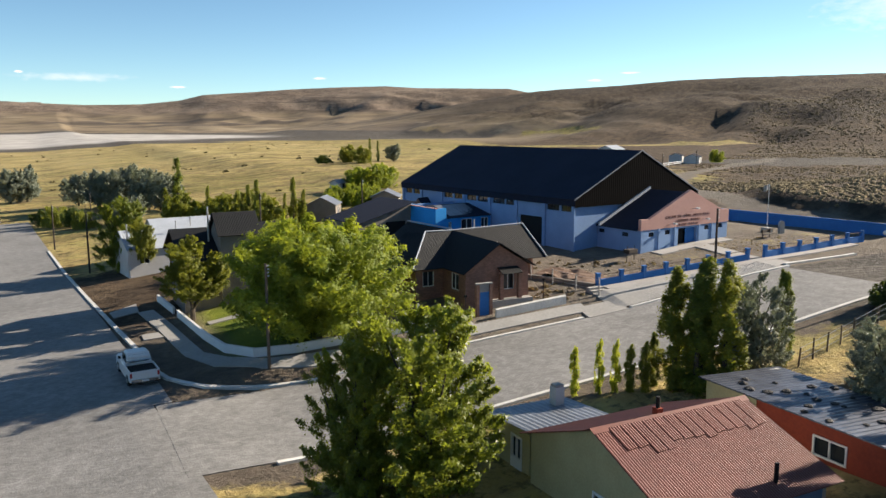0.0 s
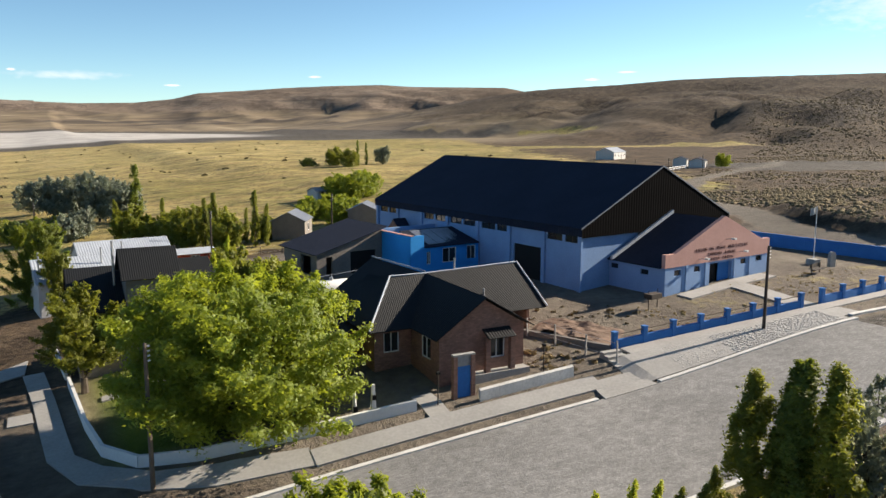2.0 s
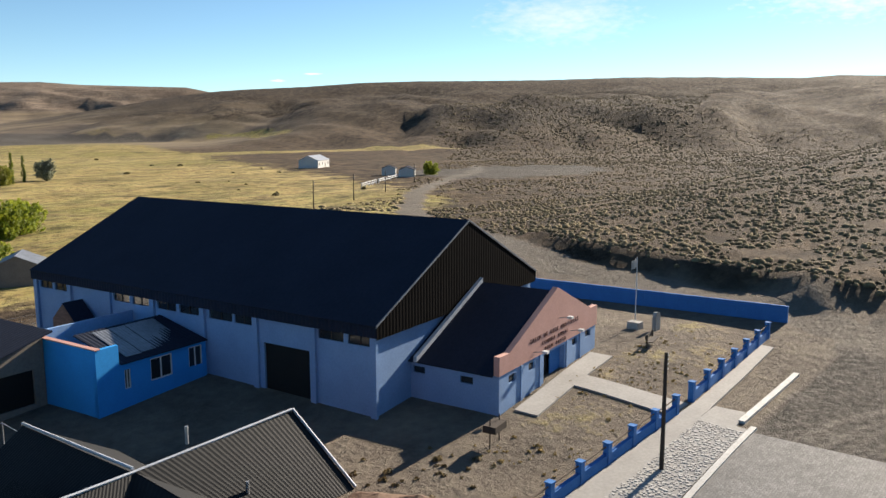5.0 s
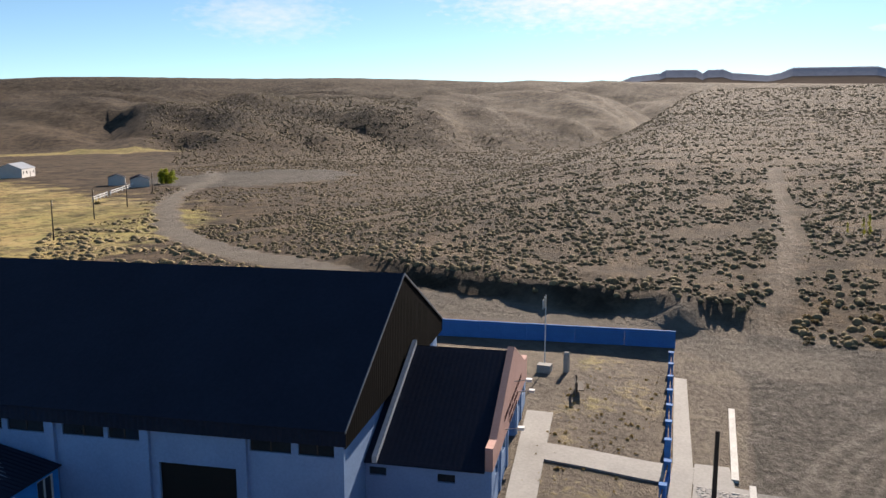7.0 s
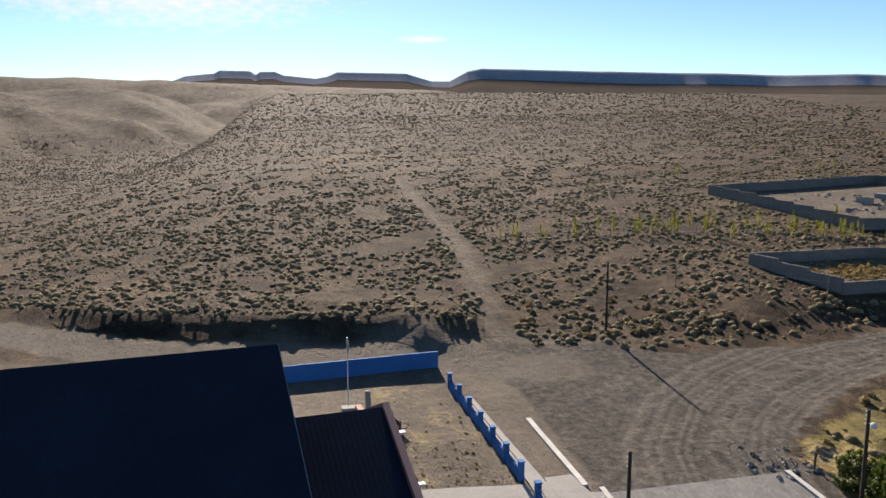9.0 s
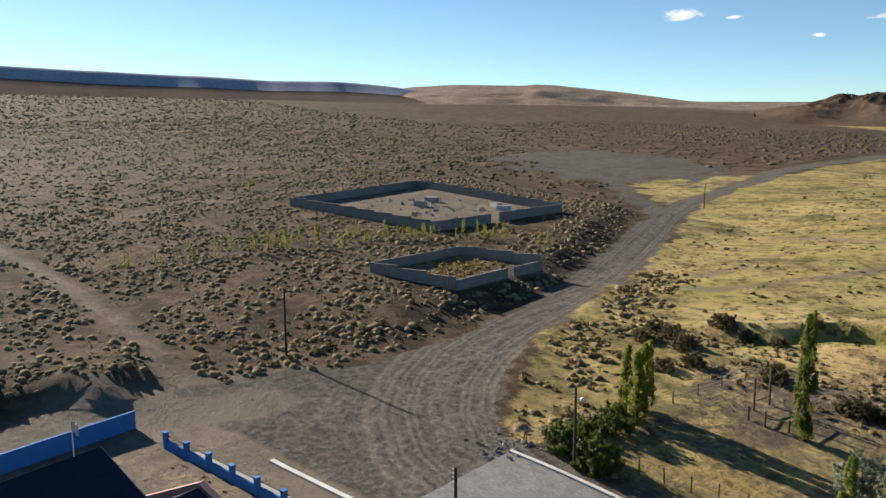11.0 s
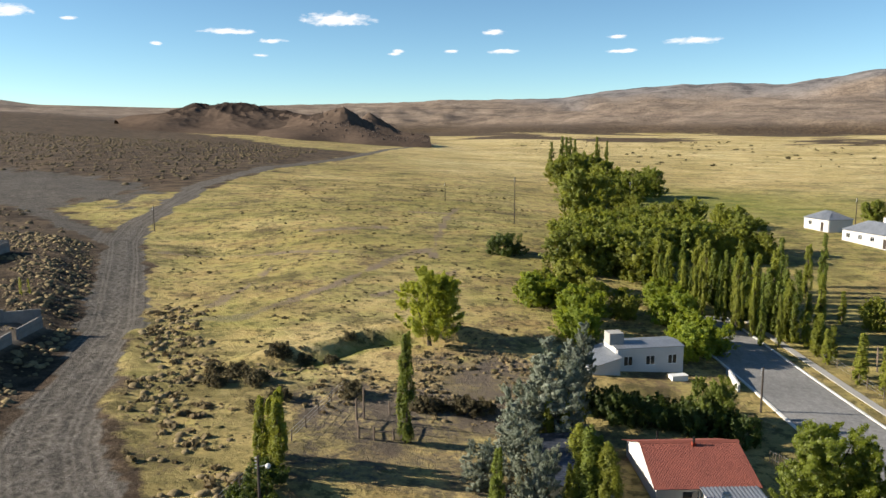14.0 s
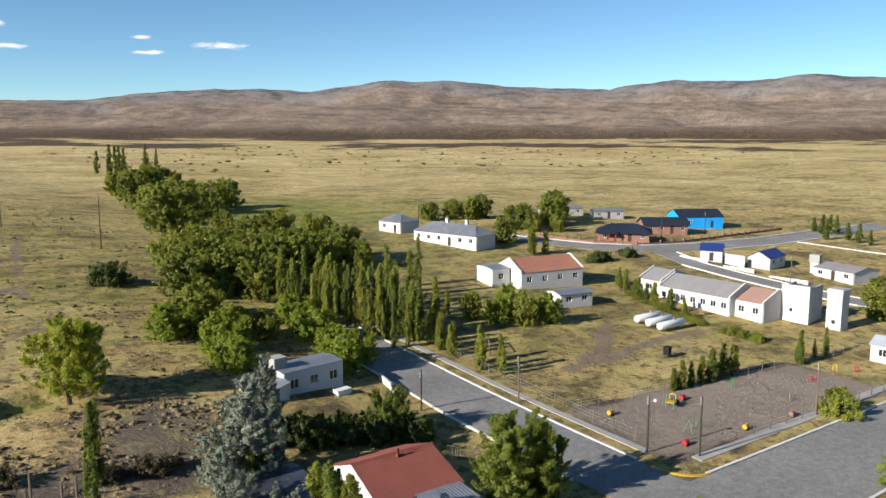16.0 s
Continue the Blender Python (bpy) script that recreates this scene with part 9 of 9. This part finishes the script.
for x in (-0.6, 0.6):
    for s in (-0.2, 0.2):
        part("chain", tube(BM(), (x + s, 0, 2.2), (x + s, 0, 0.5), 0.012, n=4), M["steel"], swing)
    part("seat", box(BM(), x - 0.25, x + 0.25, -0.12, 0.12, 0.46, 0.5), M["dark_wood"], swing)
seesaw = toy("seesaw", -24.0, 25.5, "green metal seesaw at rest", 40)
part("beam", tube(BM(), (-1.6, 0, 0.35), (1.6, 0, 1.0), 0.06), M["green"], seesaw)
part("pivot", tube(BM(), (0, 0, -0.1), (0, 0, 0.66), 0.08), M["red"], seesaw)
for x, y, c in ((-9.2, 17.9, "yellow"), (-19.2, 28.1, "yellow"), (-9.9, 27.6, "red"), (-20.5, 18.7, "red"), (-27.4, 28.4, "brick")):
    t = thing("litter_bin", pose(x, y, sheet_z(x, y), 0, 0, 15), "%s drum bin lying on a low stand" % {"yellow": "yellow", "red": "red", "brick": "rust-brown"}[c], "bin")
    part("drum", tube(BM(), (-0.36, 0, 0.36), (0.36, 0, 0.36), 0.27, n=12), M[c], t)
    part("stand", box(BM(), -0.35, 0.35, -0.3, 0.3, -0.1, 0.1), M["dark_wood"], t)
arch = toy("climbing_arch", -29.8, 18.8, "green metal climbing ladder arch", 60)
for s in (-0.4, 0.4):
    part("rail", tube(BM(), (s, -0.5, -0.1), (s, -0.1, 2.0), 0.035), M["green"], arch)
    part("rail", tube(BM(), (s, 0.5, -0.1), (s, 0.1, 2.0), 0.035), M["green"], arch)
part("top_bar", tube(BM(), (-0.4, 0, 2.0), (0.4, 0, 2.0), 0.035), M["green"], arch)
rnd_ = toy("roundabout", -41.7, 22.4, "red metal roundabout at rest", 0)
bm = BM()
for i in range(14):
    a0, a1 = i * math.pi / 7, (i + 1) * math.pi / 7
    for r_, z_ in ((1.1, 0.3), (1.0, 0.9)):
        tube(bm, (r_ * math.cos(a0), r_ * math.sin(a0), z_), (r_ * math.cos(a1), r_ * math.sin(a1), z_), 0.04, n=5)
part("rings", bm, M["red"], rnd_)
part("axle", tube(BM(), (0, 0, -0.1), (0, 0, 1.1), 0.08), M["red"], rnd_)
for x, y, c in ((-48.5, 21.6, "yellow"), (-50.5, 23.5, "red")):
    t = toy("climbing_arch", x, y, "curved metal climbing arch, %s" % ("yellow" if c == "yellow" else "red"), 30)
    for s in (-0.4, 0.4):
        bm = BM()
        for i in range(9):
            a0, a1 = math.pi * i / 9, math.pi * (i + 1) / 9
            tube(bm, (1.5 * math.cos(a0), s, 1.5 * math.sin(a0)), (1.5 * math.cos(a1), s, 1.5 * math.sin(a1)), 0.045, n=5)
        part("arch", bm, M[c], t)
    for i in range(1, 9):
        a0 = math.pi * i / 9
        part("rung", tube(BM(), (1.5 * math.cos(a0), -0.4, 1.5 * math.sin(a0)), (1.5 * math.cos(a0), 0.4, 1.5 * math.sin(a0)), 0.03, n=5), M[c], t)
sign = toy("notice_board", -31.8, 25.4, "small wooden notice board on a post", 30)
part("post", box(BM(), -0.08, 0.08, -0.08, 0.08, -0.2, 1.5), M["wood"], sign)
part("board", box(BM(), -0.3, 0.3, -0.12, -0.081, 0.8, 1.5), M["yellow"], sign)
goal = thing("goal_frame", pose(-10.5, -6.0, sheet_z(-10.5, -6.0), 0, 0, 60), "weathered wooden goal frame in the lot", "frame")
for x in (-1.8, 1.8):
    part("post", tube(BM(), (x, 0, -0.3), (x, 0, 1.9), 0.07), M["wood"], goal)
part("crossbar", tube(BM(), (-1.9, 0, 1.9), (1.9, 0, 1.9), 0.07), M["wood"], goal)
bx_ = thing("black_box", pose(-32.3, 6.6, sheet_z(-32.3, 6.6), 0, 0, 20), "black metal box standing on legs in the lot", "box")
part("body", box(BM(), -0.55, 0.55, -0.4, 0.4, 0.4, 1.5), M["dark"], bx_)
for x in (-0.45, 0.45):
    part("leg", box(BM(), x - 0.05, x + 0.05, -0.05, 0.05, -0.2, 0.4), M["dark_wood"], bx_)
# corral posts
cor = thing("corral", pose(0, 0, 0), "weathered wooden corral posts and rails", "corral")
cpts = [(47.8, 18.2, 1.1), (48.1, 16.4, 2.6), (47.6, 14.6, 2.9), (46.5, 18.3, 1.2), (44.9, 17.9, 1.0), (44.6, 15.0, 2.4), (45.4, 13.4, 1.3)]
for x, y, h_ in cpts:
    z = sheet_z(x, y)
    part("post", tube(BM(), (x, y, z - 0.3), (x, y, z + h_), 0.1, 0.09, 7), M["wood"], cor)
for (a, b) in ((0, 1), (3, 4), (1, 2), (4, 5)):
    x0, y0, _ = cpts[a]
    x1, y1, _ = cpts[b]
    part("rail", tube(BM(), (x0, y0, sheet_z(x0, y0) + 0.7), (x1, y1, sheet_z(x1, y1) + 0.75), 0.05, n=6), M["wood"], cor)

# ---- vehicles ----
def loft(bm, sections):
    rings = [[bm.verts.new(p) for p in s] for s in sections]
    n = len(rings[0])
    for a, b in zip(rings, rings[1:]):
        for k in range(n):
            bm.faces.new((a[k], a[(k + 1) % n], b[(k + 1) % n], b[k]))
    bm.faces.new(rings[0][::-1])
    bm.faces.new(rings[-1])
    return bm


def car(m, label, pickup=True):
    c = thing("pickup_truck" if pickup else "car", m, label, "vehicle")
    wp = M["white_paint"]
    def sec(x, w, z0, z1, cut=0.12):
        return [(x, -w, z0), (x, w, z0), (x, w, z1 - cut), (x, w - cut, z1), (x, -w + cut, z1), (x, -w, z1 - cut)]
    part("body", loft(BM(), [sec(2.6, 0.75, 0.45, 0.85), sec(2.5, 0.85, 0.35, 0.98), sec(1.2, 0.88, 0.32, 1.08), sec(0.9, 0.88, 0.32, 1.1), sec(-0.75, 0.88, 0.32, 1.1)] + ([] if pickup else [sec(-2.1, 0.86, 0.34, 1.05), sec(-2.3, 0.8, 0.45, 0.9)])), wp, c)
    part("cab", loft(BM(), [sec(1.15, 0.74, 1.08, 1.12, 0.02), sec(0.45, 0.70, 1.08, 1.72), sec(-0.55, 0.70, 1.08, 1.74), sec(-0.8, 0.72, 1.08, 1.5)]), wp, c)
    part("rear_window", prism(BM(), [(-0.79, -0.6, 1.16), (-0.79, 0.6, 1.16), (-0.64, 0.58, 1.62), (-0.64, -0.58, 1.62)], (-0.03, 0, 0.01)), M["glass"], c)
    part("windscreen", prism(BM(), [(1.12, -0.66, 1.14), (1.12, 0.66, 1.14), (0.52, 0.6, 1.66), (0.52, -0.6, 1.66)], (0.03, 0, 0.02)), M["glass"], c)
    for s in (-1, 1):
        part("side_window", prism(BM(), [(0.9, s * 0.735, 1.14), (-0.65, s * 0.735, 1.14), (-0.5, s * 0.71, 1.64), (0.45, s * 0.71, 1.64)], (0, s * 0.012, 0)), M["glass"], c)
        part("mirror", box(BM(), 0.75, 0.88, s * 0.9 - 0.08, s * 0.9 + 0.08, 1.1, 1.26), M["dark"], c)
        part("tail_lamp", box(BM(), -2.63, -2.58, s * 0.8 - 0.06, s * 0.8 + 0.06, 0.7, 0.98), M["tyre_red"], c)
    if pickup:
        bm = BM()
        box(bm, -2.6, -0.76, -0.88, -0.82, 0.4, 1.08)
        box(bm, -2.6, -0.76, 0.82, 0.88, 0.4, 1.08)
        box(bm, -2.6, -0.76, -0.819, 0.819, 0.4, 0.55)
        part("bed", bm, wp, c)
        part("bed_liner", box(BM(), -2.5, -0.83, -0.8, 0.8, 0.56, 0.98), M["rubber"], c, "black bed cover")
        part("tailgate", box(BM(), -2.6, -2.53, -0.815, 0.815, 0.56, 1.06), wp, c)
        part("roll_bar", tube(BM(), (-0.95, -0.78, 1.3), (-0.95, 0.78, 1.3), 0.04), M["chrome"], c)
        part("bumper", box(BM(), -2.75, -2.62, -0.8, 0.8, 0.42, 0.58), M["chrome"], c)
        part("number_plate", box(BM(), -2.775, -2.752, -0.2, 0.2, 0.44, 0.56), M["white"], c)
    for x in (1.65, -1.65):
        for s in (-1, 1):
            w = part("wheel", tube(BM(), (x, s * 0.66, 0.34), (x, s * 0.89, 0.34), 0.35, n=16), M["rubber"], c)
            part("rim", tube(BM(), (x, s * 0.88, 0.34), (x, s * 0.905, 0.34), 0.2, n=12), M["steel"], w)
    return c


car(pose(4.75, 52.2, sheet_z(4.75, 52.2) + 0.05, 0, 0, 94), "white pickup truck parked at the kerb, black bed cover")
car(pose(35.4, 58.2, sheet_z(35.4, 58.2) + 0.05, 0, 0, 275), "pale car parked under the carport", pickup=False)

# ---- clouds ----
def cloud_material(name, cover, soft, glow):
    m = bpy.data.materials.new(name)
    m.use_nodes = True
    nt = m.node_tree
    nt.nodes.remove(nt.nodes["Principled BSDF"])
    tc = nt.nodes.new("ShaderNodeTexCoord")
    oi = nt.nodes.new("ShaderNodeObjectInfo")
    mp = nt.nodes.new("ShaderNodeVectorMath")
    mp.operation = "MULTIPLY_ADD"
    mp.inputs[1].default_value = (0.014, 0.014, 0.038)
    nt.links.new(tc.outputs["Object"], mp.inputs[0])
    sc = nt.nodes.new("ShaderNodeVectorMath")
    sc.operation = "SCALE"
    sc.inputs[0].default_value = (40, 40, 40)
    nt.links.new(oi.outputs["Random"], sc.inputs["Scale"])
    nt.links.new(sc.outputs[0], mp.inputs[2])
    n = nt.nodes.new("ShaderNodeTexNoise")
    n.inputs["Scale"].default_value, n.inputs["Detail"].default_value, n.inputs["Roughness"].default_value = 1.6, 7, 0.55
    nt.links.new(mp.outputs[0], n.inputs["Vector"])
    # thick in the middle of the patch, gone at its rim
    ctr = nt.nodes.new("ShaderNodeVectorMath")
    ctr.operation = "DISTANCE"
    ctr.inputs[1].default_value = (0.5, 0.5, 0.5)
    sq = nt.nodes.new("ShaderNodeVectorMath")
    sq.operation = "MULTIPLY_ADD"
    sq.inputs[1].default_value, sq.inputs[2].default_value = (1, 0, 1), (0, 0.5, 0)
    nt.links.new(tc.outputs["Generated"], sq.inputs[0])
    nt.links.new(sq.outputs[0], ctr.inputs[0])
    rim = nt.nodes.new("ShaderNodeMapRange")
    rim.inputs[1].default_value, rim.inputs[2].default_value, rim.inputs[3].default_value, rim.inputs[4].default_value = 0.05, 0.5, cover, -0.75
    nt.links.new(ctr.outputs["Value"], rim.inputs[0])
    ad = nt.nodes.new("ShaderNodeMath")
    ad.operation = "ADD"
    nt.links.new(rim.outputs[0], ad.inputs[0])
    nt.links.new(n.outputs[0], ad.inputs[1])
    al = nt.nodes.new("ShaderNodeMapRange")
    al.inputs[1].default_value, al.inputs[2].default_value, al.inputs[4].default_value = 0.45, 0.45 + soft, glow
    nt.links.new(ad.outputs[0], al.inputs[0])
    tr, em, mx = nt.nodes.new("ShaderNodeBsdfTransparent"), nt.nodes.new("ShaderNodeEmission"), nt.nodes.new("ShaderNodeMixShader")
    # the patches glow by themselves: emission replaces sunlight on the cloud
    em.inputs[0].default_value, em.inputs[1].default_value = (0.97, 0.98, 1.0, 1), 0.53
    nt.links.new(al.outputs[0], mx.inputs[0])
    nt.links.new(tr.outputs[0], mx.inputs[1])
    nt.links.new(em.outputs[0], mx.inputs[2])
    nt.links.new(mx.outputs[0], nt.nodes["Material Output"].inputs[0])
    return m


def cloud(az, el, w, h_, material, label, R=2950):
    """A patch of cloud on the far sky: bearing, elevation, width and height."""
    bm = BM()
    vs = [bm.verts.new(((i / 8 - 0.5) * w, 0.06 * w * (1 - (i / 4 - 1) ** 2), (j - 0.5) * h_)) for j in (0, 1) for i in range(9)]
    for i in range(8):
        bm.faces.new((vs[i], vs[i + 1], vs[i + 10], vs[i + 9]))
    o = part("cloud", bm, material)
    o.matrix_world = pose(25 + R * math.sin(radians(az)), 45 + R * math.cos(radians(az)), 25 + R * math.tan(radians(el)), 0, 0, -az)
    o.visible_shadow = False
    tagged(o, label, "cloud", "clouds", "structure")


puff = cloud_material("cloud", 0.36, 0.34, 0.97)
thin = cloud_material("thin_cloud", 0.45, 1.1, 0.75)
wisp = cloud_material("veil_and_glare", 0.55, 0.75, 0.95)
for az, el, w, h_ in ((153.1, 7.4, 290, 100), (156.5, 7.1, 150, 34), (166.3, 6.7, 470, 52), (174.0, 7.7, 640, 110), (161.7, 5.7, 100, 36), (185.1, 6.8, 220, 56), (169.4, 6.1, 260, 40), (177.9, 5.3, 120, 36), (185.8, 5.5, 330, 40), (193.8, 6.4, 190, 38), (198.9, 6.0, 470, 60), (182.0, 5.5, 140, 30), (168.6, 5.1, 160, 28),
                      (178.3, 5.5, 110, 32), (194.1, 5.4, 260, 40), (18.1, 3.3, 130, 26), (38.0, 3.1, 130, 26), (40.5, 3.6, 170, 22), (8.5, 2.6, 180, 20), (358.9, 3.4, 70, 22)):
    cloud(az, el, w, h_, puff, "small white flat-based cloud over the horizon")
# the widest glowing patch also stands in for the glare round the sun
for az, el, w, h_ in ((82, 9.5, 2700, 640), (58, 7.5, 1300, 420), (2, 3.2, 900, 70), (100, 6.0, 420, 60)):
    cloud(az, el, w, h_, wisp if az > 75 else thin, "thin white veil of high cloud towards the sun")
